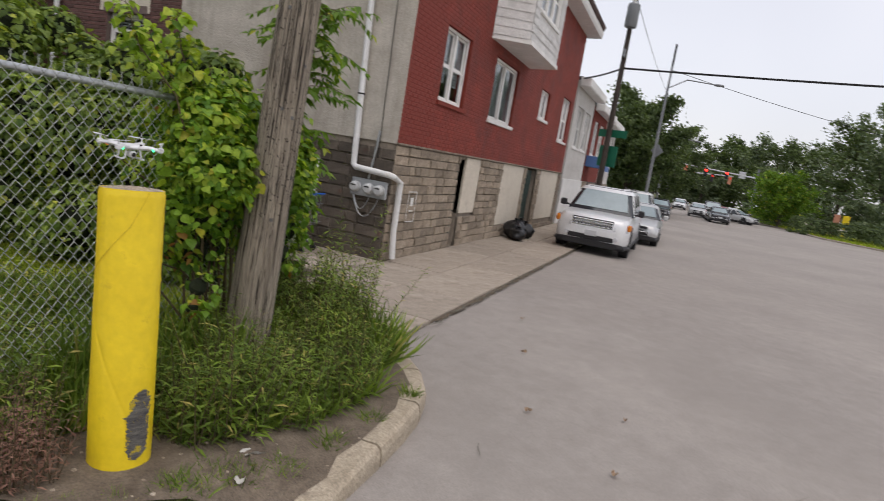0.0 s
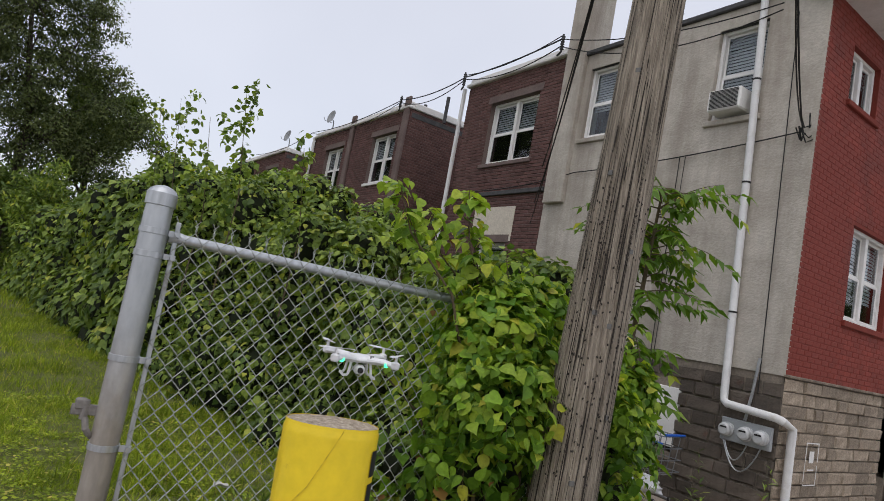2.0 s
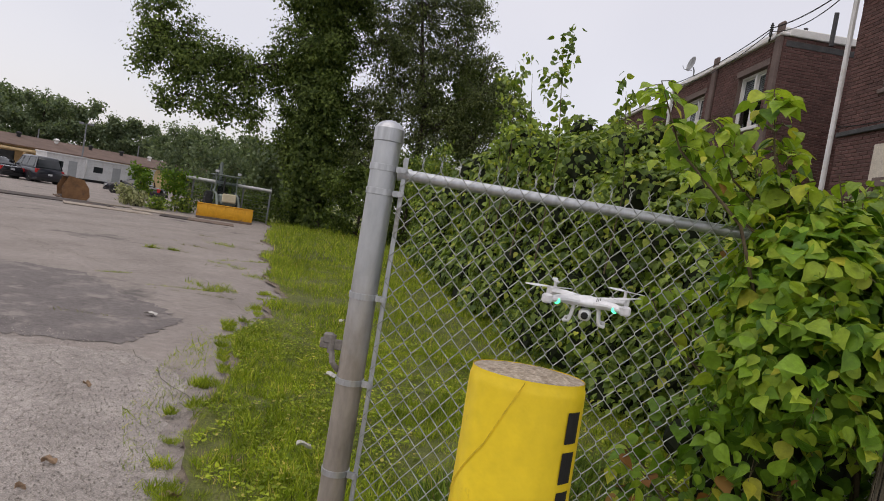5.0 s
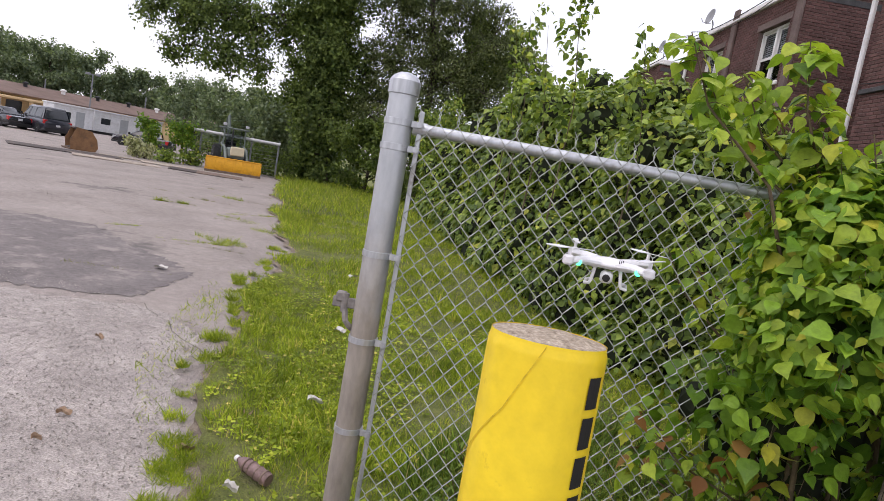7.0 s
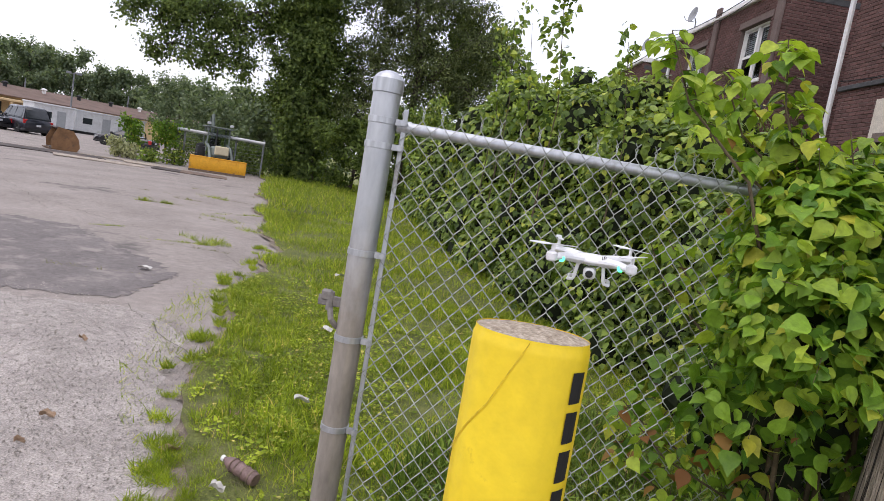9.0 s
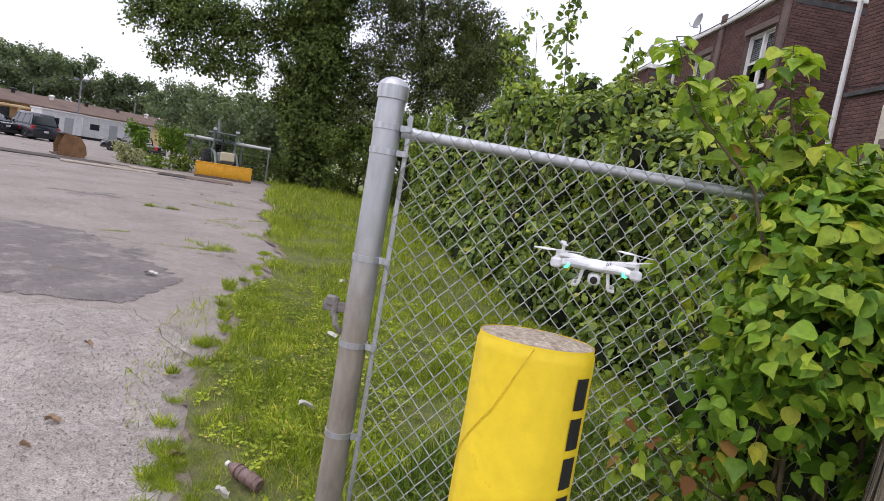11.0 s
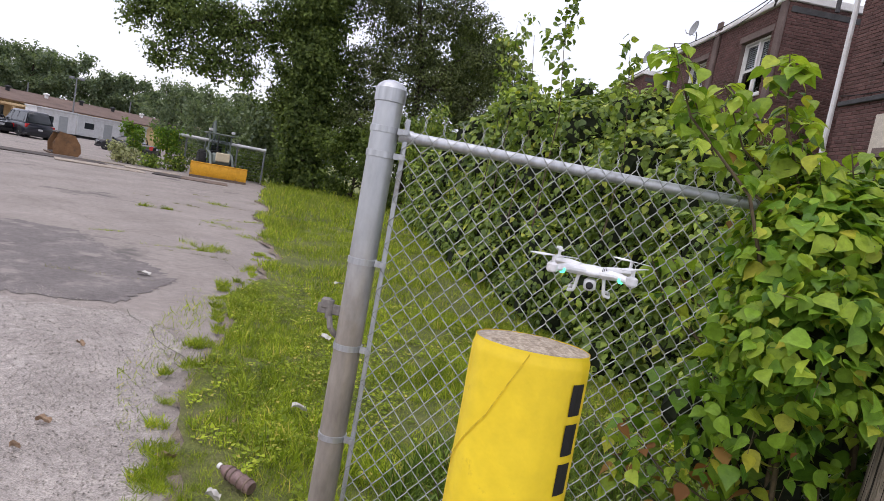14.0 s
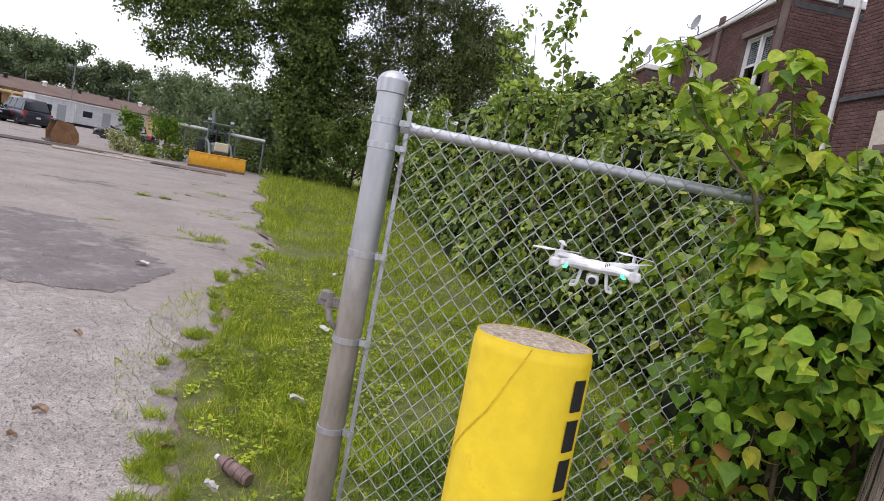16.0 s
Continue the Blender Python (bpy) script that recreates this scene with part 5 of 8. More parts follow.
def clad(name, mounds, n, size, material, shape, parent=None, label="", category="", kind="", group="", hang=0.9, loose=.35, weight=None, depth=(.78, 1.08)):
    """Leaves laid over mounds like scales: facing out and up, tips hanging, none buried inside a neighbour."""
    w = mounds[:, 3] ** 2 * (1 if weight is None else weight)
    pick = rng.choice(len(mounds), n, p=w / w.sum())
    m, d = mounds[pick], unit(n)
    d[:, 2] = np.where(d[:, 2] < -.6, -d[:, 2], d[:, 2])
    pts = m[:, :3] + d * m[:, 3:4] * rng.uniform(*depth, (n, 1))
    keep = np.ones(n, bool)
    for i in range(0, n, 4000):
        q = pts[i:i + 4000]
        near = np.linalg.norm(q[:, None, :] - mounds[None, :, :3], axis=2) / mounds[None, :, 3]
        keep[i:i + 4000] = (near < .62).sum(axis=1) == 0
    keep &= pts[:, 2] > .03
    pts, d = pts[keep], d[keep]
    k = len(pts)
    nrm = d + unit(k) * loose + np.array([0, 0, .45])
    nrm /= np.linalg.norm(nrm, axis=1, keepdims=True)
    ax = np.array([0, 0, -hang]) + d * .35 + unit(k) * .75
    ax -= nrm * (ax * nrm).sum(axis=1, keepdims=True)
    return scatter(name, shape, pts, ax, nrm, size * np.clip(np.exp(rng.normal(-.05, .33, k)), .4, 1.45), material, parent, label, category, kind, group)


# the hedge: vines grown over an old fence line, running back past the houses
hedge_line = [(2.5, 2.7), (1.25, 4.0), (-0.6, 6.8), (-2.9, 10.6), (-6.4, 16.8), (-9.5, 22.0)]
hedge_top = lambda d: float(np.interp(d, (0, 2.3, 3.3, 4.5, 5.6, 6.8, 7.7, 8.8, 11, 13.5, 17, 24), (2.1, 2.45, 2.65, 3.1, 3.45, 3.7, 3.65, 3.4, 3.3, 3.1, 2.8, 2.6)))
mounds = lumps(hedge_line, 1.7, hedge_top, 21)
hedge = base("overgrown_hedge", (0.5, 6.0, 0.0), "dense overgrown hedge of vines and shrubs", "hedge")
hedge.matrix_world = pose(0, 0, 0)
front = mounds[mounds[:, 1] < 9.5]
clad("vine_leaves", front, 82000, 0.080, LEAF_HEDGE, OVATE, hedge, kind="stuff", loose=.8, weight=1 / (3 + np.hypot(front[:, 0] - 1, front[:, 1] - 1)))
clad("vine_leaves", mounds[mounds[:, 1] >= 9.0], 52000, 0.15, LEAF_HEDGE, FOLD, hedge, kind="stuff")
# near-black solids inside the mounds: the hedge's inner shade put into colour
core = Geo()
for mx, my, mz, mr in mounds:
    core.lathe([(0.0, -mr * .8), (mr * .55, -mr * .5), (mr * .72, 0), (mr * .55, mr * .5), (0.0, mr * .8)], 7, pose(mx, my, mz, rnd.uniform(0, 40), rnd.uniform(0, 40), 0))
part("twig_core", core, surface("inner_shade", (0.010, 0.014, 0.006), (0.022, 0.03, 0.012), rough=1.0, bump=0), hedge, kind="stuff")

BARE = [(-4.75, 7.1, .55), (-4.35, 7.7, .5), (-3.9, 8.3, .5), (-7.2, 13.2, .5), (-0.75, .35, .12), (-1.25, .75, .08), (-1.9, 2.2, .12), (-2.9, 4.4, .15), (0.35, 1.6, .25), (0.9, 2.4, .3)]
# grass on the verge, dense and short by the lot, longer at the fence
def within(poly, p):
    """Which of many points lie inside an outline."""
    hit, x, y = np.zeros(len(p), bool), p[:, 0], p[:, 1]
    for (x0, y0), (x1, y1) in zip(poly, poly[1:] + poly[:1]):
        if y0 != y1:
            hit ^= ((y0 > y) != (y1 > y)) & (x < (x1 - x0) * (y - y0) / (y1 - y0) + x0)
    return hit


def blades(name, poly, n, lo, hi, material, label, lean=0.45, seed=1, zf=verge_z, cat="grass", shape=BLADE):
    r = np.random.default_rng(seed)
    xs, ys = [p[0] for p in poly], [p[1] for p in poly]
    pts = []
    while len(pts) < n:
        p = r.uniform((min(xs), min(ys)), (max(xs), max(ys)), (4000, 2))
        p = p[within(poly, p)]
        clump = np.array([.7 * noise.noise((a * 1.3, b * 1.3, 9)) + .9 * noise.noise((a * 6, b * 6, 4)) for a, b in p])
        ok = clump + r.uniform(-.35, .35, len(p)) > -.32
        for u, v, q in BARE:
            ok &= np.hypot(p[:, 0] - u, p[:, 1] - v) > q * r.uniform(.5, 1.2, len(p))
        pts += [tuple(q) for q in p[ok]]
    pts = pts[:n]
    P = np.array([(a, b, zf(a, b) - .01) for a, b in pts])
    ax = np.column_stack([r.normal(0, lean, n), r.normal(0, lean, n), np.ones(n)])
    nr = np.column_stack([r.normal(0, 1, n), r.normal(0, 1, n), np.full(n, .2)])
    L = r.uniform(lo, hi, n) * np.clip(0.85 + .9 * np.array([noise.noise((a * 1.1, b * 1.1, 2)) + .6 * noise.noise((a * 6, b * 6, 4)) for a, b in pts]), .45, 2.0)
    return scatter(name, shape, P, ax, nr, L, material, None, label, cat, "stuff")


DRYGRASS = leafy("dry_crack_grass", (0.10, 0.11, 0.035), (0.25, 0.25, 0.08), through_light=.2)
ACROSSWARD, DEEPWARD = Vector((-.859, -.512, 0)), Vector((-.512, .859, 0))   # across and along the lot, as the camera looks
near_grass = [(-0.4, -0.1), (-.97, .52), (-1.5, 1.0), (-2.0, 1.55), (-2.6, 2.8), (-3.61, 4.02), (-4.0, 5.0), (-0.2, 6.9), (1.9, 3.6), (2.6, 2.0), (1.9, -0.2), (0.9, -0.15)]
near_grass = [waver(x, y) if x < -.5 and y < 5.1 else (x, y) for x, y in near_grass]
blades("grass", near_grass, 70000, 0.04, 0.115, GRASS, "thick uneven green grass beside the lot", seed=2)
blades("short_grass", near_grass, 90000, 0.02, 0.055, GRASS, "low dense turf between the taller tufts", 0.8, seed=12, shape=TURF)
mid_grass = [waver(x, y) for x, y in ragged([(-4.0, 5.0), (-4.3, 5.6), (-5.45, 7.45), (-9.5, 12.8)], .3, .05, 71)[:31]] + [(-6.0, 16.0), (-2.2, 10.6), (-0.2, 6.9)]
blades("grass", mid_grass, 36000, 0.06, 0.16, GRASS, "green grass strip between lot and hedge", seed=3)
far_grass = [waver(x, y) for x, y in ragged([(-9.5, 12.8), (-14.46, 19.23), (-22, 30)], .3, .05, 72)[:70]] + [(-30, 45), (-18, 40), (-8, 24), (-6.0, 16.0)]
blades("grass", far_grass, 26000, 0.12, 0.28, GRASS, "green grass strip below the large trees", seed=4, shape=TURF)
edge_tufts = ragged([(-.95, 0.3), (-1.65, .92), (-2.2, 1.45), (-2.9, 2.8), (-3.9, 4.0), (-4.3, 4.2), (-3.3, 2.6), (-2.5, 1.4), (-1.9, .8), (-1.15, 0.3)], 0.4, 0.02, 4)
blades("grass_tufts", edge_tufts, 900, 0.025, 0.08, GRASS, "sparse grass tufts in the broken asphalt edge", 0.7, 6, lambda x, y: lot_z(x, y) + .012)
creep = random.Random(17)
line = [Vector(p) for p in ((-0.8, 0.2), (-1.0, .48), (-1.5, .98), (-2.0, 1.55), (-2.6, 2.8), (-3.65, 4.02), (-4.35, 5.6), (-5.5, 7.45))]
for i in range(46):
    j = creep.randrange(len(line) - 1)
    p = line[j].lerp(line[j + 1], creep.random()) + Vector((creep.uniform(-.22, .08), creep.uniform(-.1, .06)))
    w = creep.uniform(.04, .13)
    ring = [(p.x + w * math.cos(a) * creep.uniform(.7, 1.3), p.y + w * math.sin(a) * creep.uniform(.6, 1.2)) for a in np.linspace(0, 6.28, 9)[:-1]]
    blades("grass_tufts", ring, int(2600 * w), 0.03, 0.10, GRASS, "grass tuft creeping over the broken asphalt edge", 0.75, 200 + i, lambda x, y: max(lot_z(x, y) + .012, verge_z(x, y) - .01))
for i, (x, y, w) in enumerate(((.62, -.98, .10), (.95, -1.02, .14), (1.22, -.98, .16), (.30, -.88, .09), (1.55, -.98, .10), (1.95, -.86, .09), (.1, -.72, .12), (2.9, -.52, .07), (2.35, -.72, .08), (.48, -.9, .08))):
    ring = [(x + w * math.cos(a) * creep.uniform(.7, 1.3), y + w * math.sin(a) * creep.uniform(.6, 1.2)) for a in np.linspace(0, 6.28, 9)[:-1]]
    blades("grass_tufts", ring, int(1500 * w), 0.04, 0.14, WEED, "straggling weed sprigs on the bare dirt", 0.9, 260 + i)
fringe = [(0.05, 0.25), (0.05, -0.22), (1.9, -0.28), (3.3, 0.1), (3.4, 1.0), (1.9, 0.5)]
blades("tall_grass", fringe, 9000, 0.16, 0.42, WEED, "tall rank grass along the foot of the fence", 0.4, 7)
blades("tall_grass", [(1.1, -0.65), (1.9, -0.68), (2.6, -0.42), (3.1, 0.05), (3.3, 0.8), (2.3, 1.0), (1.7, 0.1), (1.0, -0.2)], 5000, 0.16, 0.40, WEED, "tall rank grass among the weeds at the pole", 0.45, 71)
# long grass in the darker weed green, which also paints the hedge's shade
blades("tall_grass", [(-.1, .12), (1.65, .12), (1.9, 2.6), (.6, 3.0), (-.1, 1.6)], 15000, 0.08, 0.24, WEED, "longer unmown grass behind the fence", 0.5, 72)
n = 24000
r8 = np.random.default_rng(88)
pts = []
while len(pts) < n:
    for a, b in r8.uniform((-5, 0), (2.2, 7), (3000, 2)):
        if noise.noise((a * 1.1, b * 1.1, 31)) + .5 * noise.noise((a * 5, b * 5, 3)) > -.15 and inside(near_grass, a, b):
            pts.append((a, b, verge_z(a, b) + r8.uniform(.015, .05)))
P = np.array(pts[:n])
scatter("clover", HEART, P, unit(n) * np.array([1, 1, .15]) + np.array([0, 0, .12]), unit(n) * .35 + np.array([0, 0, 1.0]), r8.uniform(.012, .036, n), GRASS, None, "low clover and broad-leaved weeds in the grass", "weeds", "stuff")
tuft_spots = [(-3.0, 3.4), (-3.2, 3.9), (-2.6, 2.3), (-6.2, 6.6), (-6.6, 8.6), (-8.2, 9.4), (-11.5, 13.0)]
for i, (x, y) in enumerate(tuft_spots):
    a = [(x + .10 * math.cos(t) * (1.0 if i < 3 else 6), y + .06 * math.sin(t) * (1 if i < 3 else 3)) for t in np.linspace(0, 6.28, 9)[:-1]]
    blades("crack_weeds", a, 130 if i < 3 else 260, 0.04, 0.12, GRASS, "weeds growing in a crack of the lot", 0.6, 30 + i, lambda x, y: lot_z(x, y) + .012)

for i, ((x0, y0), (x1, y1)) in enumerate((((-6.67, 5.66), (-5.85, 6.38)), ((-8.87, 9.86), (-8.45, 11.41)), ((-10.66, 9.47), (-10.12, 9.96)), ((-7.84, 5.70), (-7.56, 6.23)))):
    strip = ragged([(x0, y0 - .05), (x1, y1 - .05), (x1, y1 + .05), (x0, y0 + .05)], 0.3, 0.05, 80 + i)
    blades("crack_weeds", strip, 420, 0.03, 0.10, GRASS, "line of low weeds in a joint of the asphalt", 0.7, 90 + i, lambda x, y: lot_z(x, y) + .008)

for i in range(15):
    d = creep.uniform(7, 26)
    p = Vector((1.07, -2.14, 0)) + DEEPWARD * d - ACROSSWARD * creep.uniform(-.02, .34) * d * -1
    L = creep.uniform(.5, 1.3) * (1 + d * .05)
    q = p + ACROSSWARD * L + DEEPWARD * creep.uniform(-.2, .3)
    if not inside(lot_poly, p.x, p.y) or not inside(lot_poly, q.x, q.y):
        continue
    strip = ragged([(p.x, p.y - .03), (q.x, q.y - .03), (q.x, q.y + .03), (p.x, p.y + .03)], 0.3, 0.06, 300 + i)
    blades("crack_weeds", strip, int(160 * L), 0.02, 0.06, DRYGRASS, "line of sparse dry weeds in a joint of the asphalt", 0.8, 320 + i, lambda x, y: lot_z(x, y) + .006)

# rank weeds between bollard, pole and kerb
def weeds(name, poly, n, h, leaf, material, label, seed):
    r = np.random.default_rng(seed)
    xs, ys = [p[0] for p in poly], [p[1] for p in poly]
    P, A, S = [], [], []
    g = Geo()
    made = 0
    while made < n:
        x, y = r.uniform(min(xs), max(xs)), r.uniform(min(ys), max(ys))
        if not inside(poly, x, y):
            continue
        made += 1
        H = h * (.28 + 1.1 * r.random() ** 1.7) * (1 + .75 * noise.noise((x * 1.8, y * 1.8, 5)))
        d = Vector((r.normal(0, .22), r.normal(0, .22), 1)).normalized()
        z0 = verge_z(x, y)
        top = Vector((x, y, z0)) + d * H
        g.tube([(x, y, z0 - .02), tuple(Vector((x, y, z0)) + d * H * .5), tuple(top)], [.004, .003, .0012], 3, False)
        k = int(H / 0.020)
        for j in range(2, k):
            t = j / k
            a = j * 2.4 + r.uniform(0, .6)
            p = Vector((x, y, z0)) + d * (H * t)
            P.append(tuple(p))
            A.append((math.cos(a), math.sin(a), r.uniform(-.2, .9)))
            S.append(leaf * (1.15 - .6 * t) * r.uniform(.7, 1.2))
    w = base(name, (0, 0, 0), label, "weeds", kind="stuff")
    part("stalks", g, STEM, w, kind="stuff")
    P, A, S = np.array(P), np.array(A), np.array(S)
    scatter("leaves", SLIM, P, A, np.array([0, 0, 1.0]) + unit(len(P)) * .5, S, material, w, kind="stuff")


weeds("weeds", [(1.15, -0.75), (1.9, -0.72), (2.55, -0.45), (3.05, 0.05), (3.35, 0.7), (3.3, 1.3), (2.3, 1.0), (1.7, 0.1), (1.1, -0.1), (0.98, -0.4)], 1500, 0.46, 0.105, WEED, "rank leafy green weeds round the foot of the pole", 41)
weeds("weeds", [(2.3, 0.15), (3.15, 0.35), (3.4, 1.3), (2.9, 1.9), (2.2, 1.2)], 260, 0.72, 0.12, WEED, "tall feathery weeds behind the pole", 42)
weeds("weeds", [(0.15, .35), (1.4, .6), (1.8, 2.4), (.7, 2.9), (.2, 1.6)], 420, 0.26, 0.10, WEED, "leafy weeds spreading out from the foot of the hedge", 45)
weeds("weeds", [(0.1, -0.35), (0.55, -0.42), (0.55, 0.1), (0.0, 0.1)], 90, 0.34, 0.11, WEED, "low green weeds between bollard and post", 43)
weeds("dry_weeds", [(-0.2, -0.2), (-0.15, -0.62), (0.45, -0.80), (0.6, -0.45), (0.1, -0.1)], 330, 0.30, 0.06, DRYWEED, "dry reddish dead weeds beside the bollard", 44)

# the bush that grows through the fence
bush = base("bush", (1.65, 0.25, 0), "broad-leaved green bush growing through and over the fence", "bush")
bush.matrix_world = pose(0, 0, 0)
bm = [(1.54, 0.44, 1.7, 0.23), (1.56, 0.26, 1.44, 0.22), (1.49, 0.4, 1.46, 0.2), (1.54, 0.52, 1.84, 0.18), (1.64, 0.75, 1.78, 0.24), (1.82, 0.85, 1.8, 0.25), (1.43, 0.8, 1.76, 0.15), (1.45, 0.4, 1.27, 0.18), (1.22, 0.58, 1.05, 0.15),
      (1.48, 0.36, 1.15, 0.22), (1.62, 0.58, 1.52, 0.28), (1.49, 0.7, 1.52, 0.2), (1.66, 0.44, 1.12, 0.2), (1.36, 0.55, 0.92, 0.18), (1.56, 0.48, 0.88, 0.2), (1.96, 0.98, 1.62, 0.25), (2.02, 1.08, 1.3, 0.25), (1.8, 0.85, 1.2, 0.26),
      (1.78, 0.78, 0.85, 0.22), (1.98, 0.98, 0.9, 0.25), (1.52, 0.8, 1.15, 0.22), (1.43, 0.76, 1.34, 0.15), (1.46, 0.1, 0.72, 0.1), (1.4, 0.02, 0.6, 0.07), (2.36, 0.76, 1.42, 0.16), (2.44, 0.82, 1.12, 0.17), (2.4, 0.74, 0.82, 0.15), (2.28, 0.82, 1.68, 0.12), (2.56, 0.98, 1.56, 0.16), (2.6, 1.02, 1.26, 0.19), (2.54, 0.94, 0.98, 0.18)]
P, A, Nn, S, young = [], [], [], [], []


def shoot(p, d, L, n, sag, size, tip_young=.3):
    """An arching shoot with leaves on alternate sides, smaller and younger to its tip."""
    p, d, pts = Vector(p), Vector(d).normalized(), []
    side = d.cross(Vector((0, 0, 1)))
    side = side.normalized() if side.length > .1 else Vector((1, 0, 0))
    pts.append(p.copy())
    for j in range(n):
        t = (j + 1) / n
        d = (d + Vector((rnd.gauss(0, .1), rnd.gauss(0, .1), -sag / n))).normalized()
        p = p + d * (L / n)
        pts.append(p.copy())
        w = side * (1 if j % 2 else -1)
        P.append(tuple(p))
        A.append(tuple(w * rnd.uniform(.5, 1.1) + d * .35 + Vector((rnd.gauss(0, .25), rnd.gauss(0, .25), rnd.uniform(-1.1, -.1)))))
        Nn.append((w.x * .5 + rnd.gauss(0, .35), w.y * .5 - .2 + rnd.gauss(0, .35), rnd.uniform(.5, 1.2)))
        S.append(size * rnd.uniform(.5, 1.4) * (1.1 - .45 * t))
        young.append(rnd.random() < tip_young * (.3 + t))
    return pts


twigs = Geo()
for x, y, z, r in bm:
    for _ in range(int((260 if z > 1.3 else 120) * r * r) + 4):
        d = Vector((rnd.gauss(0, 1), rnd.gauss(-.45, 1), rnd.gauss(.25, .7))).normalized()
        start = Vector((x, y, z)) + d * r * rnd.uniform(.5, .8)
        # bright leaves are commoner above 1.3 m: lit top and shaded foot by colour
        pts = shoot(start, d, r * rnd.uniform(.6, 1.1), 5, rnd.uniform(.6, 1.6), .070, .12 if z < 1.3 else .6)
        twigs.tube([pts[0], pts[2], pts[5]], [.0035, .002, .001], 3, False)
tips = [(.91, .29, 2.40), (.99, .42, 2.28), (1.10, .48, 2.33), (1.30, .52, 2.46), (1.36, .60, 2.30), (1.0, .45, .86), (1.08, .40, .95), (.97, .70, 1.64), (1.04, .76, 1.66), (1.58, .62, 2.18), (1.78, .72, 2.16), (1.40, .46, 2.14), (1.90, .85, 2.14), (1.66, .55, 2.08), (1.0, .45, 1.02), (2.42, .78, 1.95)]
limbs = Geo()
for tx, ty, tz in tips:
    x, y = 1.75 + rnd.uniform(-.2, .2), .45 + rnd.uniform(-.15, .15)
    pts = [Vector((x, y, 0)), Vector((x + (tx - x) * .12, y + (ty - y) * .12, tz * .5)), Vector((x + (tx - x) * .5, y + (ty - y) * .5, tz * .80)), Vector((x + (tx - x) * .85, y + (ty - y) * .85, tz * .90)), Vector((tx, ty, tz))]
    limbs.tube(pts, [.012, .009, .006, .004, .002], 6, True)
    k = 12 if tz > 2.0 else 9
    for j in range(k):
        f = .1 + .9 * (j + rnd.random()) / k
        p = pts[2].lerp(pts[3], f * 2) if f < .5 else pts[3].lerp(pts[4], f * 2 - 1)
        a = j * 2.4 + rnd.uniform(-.4, .4)
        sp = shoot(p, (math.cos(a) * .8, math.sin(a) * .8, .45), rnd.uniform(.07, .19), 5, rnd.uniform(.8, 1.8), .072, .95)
        twigs.tube([sp[0], sp[1], sp[3]], [.003, .002, .001], 3, False)
    for j in range(7 if tz > 2.2 else 0):      # broad young leaves crowning the tall stems
        a = j * 2.4 + rnd.uniform(-.4, .4)
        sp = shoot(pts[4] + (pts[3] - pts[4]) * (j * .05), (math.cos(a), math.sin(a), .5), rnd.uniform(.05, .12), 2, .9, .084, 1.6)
        twigs.tube([sp[0], sp[1], sp[2]], [.002, .0015, .001], 3, False)
part("branchwork", limbs, STEM, bush, smooth=True, kind="stuff")
part("twig_rest", twigs, STEM, bush, kind="stuff")
P, A, Nn, S, young = (np.array(q) for q in (P, A, Nn, S, young))
red = rng.random(len(P)) < np.where((P[:, 2] < 1.25) & (P[:, 0] < 1.6), .10, .006)
for nm, sel, mat in (("leaves", ~young & ~red, LEAF_BUSH), ("young_leaves", young & ~red, LEAF_YOUNG_LIT), ("reddened_leaves", red, LEAF_RED)):
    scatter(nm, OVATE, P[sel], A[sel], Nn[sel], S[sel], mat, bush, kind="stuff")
BM = np.array(bm)
upper = BM[BM[:, 2] > 1.3]
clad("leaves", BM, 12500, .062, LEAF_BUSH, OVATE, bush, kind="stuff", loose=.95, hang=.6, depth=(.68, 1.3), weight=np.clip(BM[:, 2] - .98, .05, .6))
# pale leaves over the upper mounds only, painting light from above
clad("young_leaves", upper, 3200, .060, LEAF_YOUNG_LIT, OVATE, bush, kind="stuff", loose=1.0, hang=.4, depth=(.9, 1.3))
# the same near-black cores paint the shade inside the bush
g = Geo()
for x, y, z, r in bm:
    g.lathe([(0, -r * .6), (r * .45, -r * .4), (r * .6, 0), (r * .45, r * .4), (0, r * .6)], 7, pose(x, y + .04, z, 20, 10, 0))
part("twig_core", g, bpy.data.materials["inner_shade"], bush, kind="stuff")

# sapling with feathered leaves behind the pole
sap = base("sapling", (2.60, 1.28, 0), "young tree with long feathered leaves behind the pole", "tree")
P, A, Nn, S = [], [], [], []
g = Geo()
trunk = [Vector((0, 0, 0)), Vector((.05, .02, 1.0)), Vector((.12, .0, 2.0)), Vector((.2, .05, 2.95))]
g.tube(trunk, [.03, .025, .018, .008], 7)
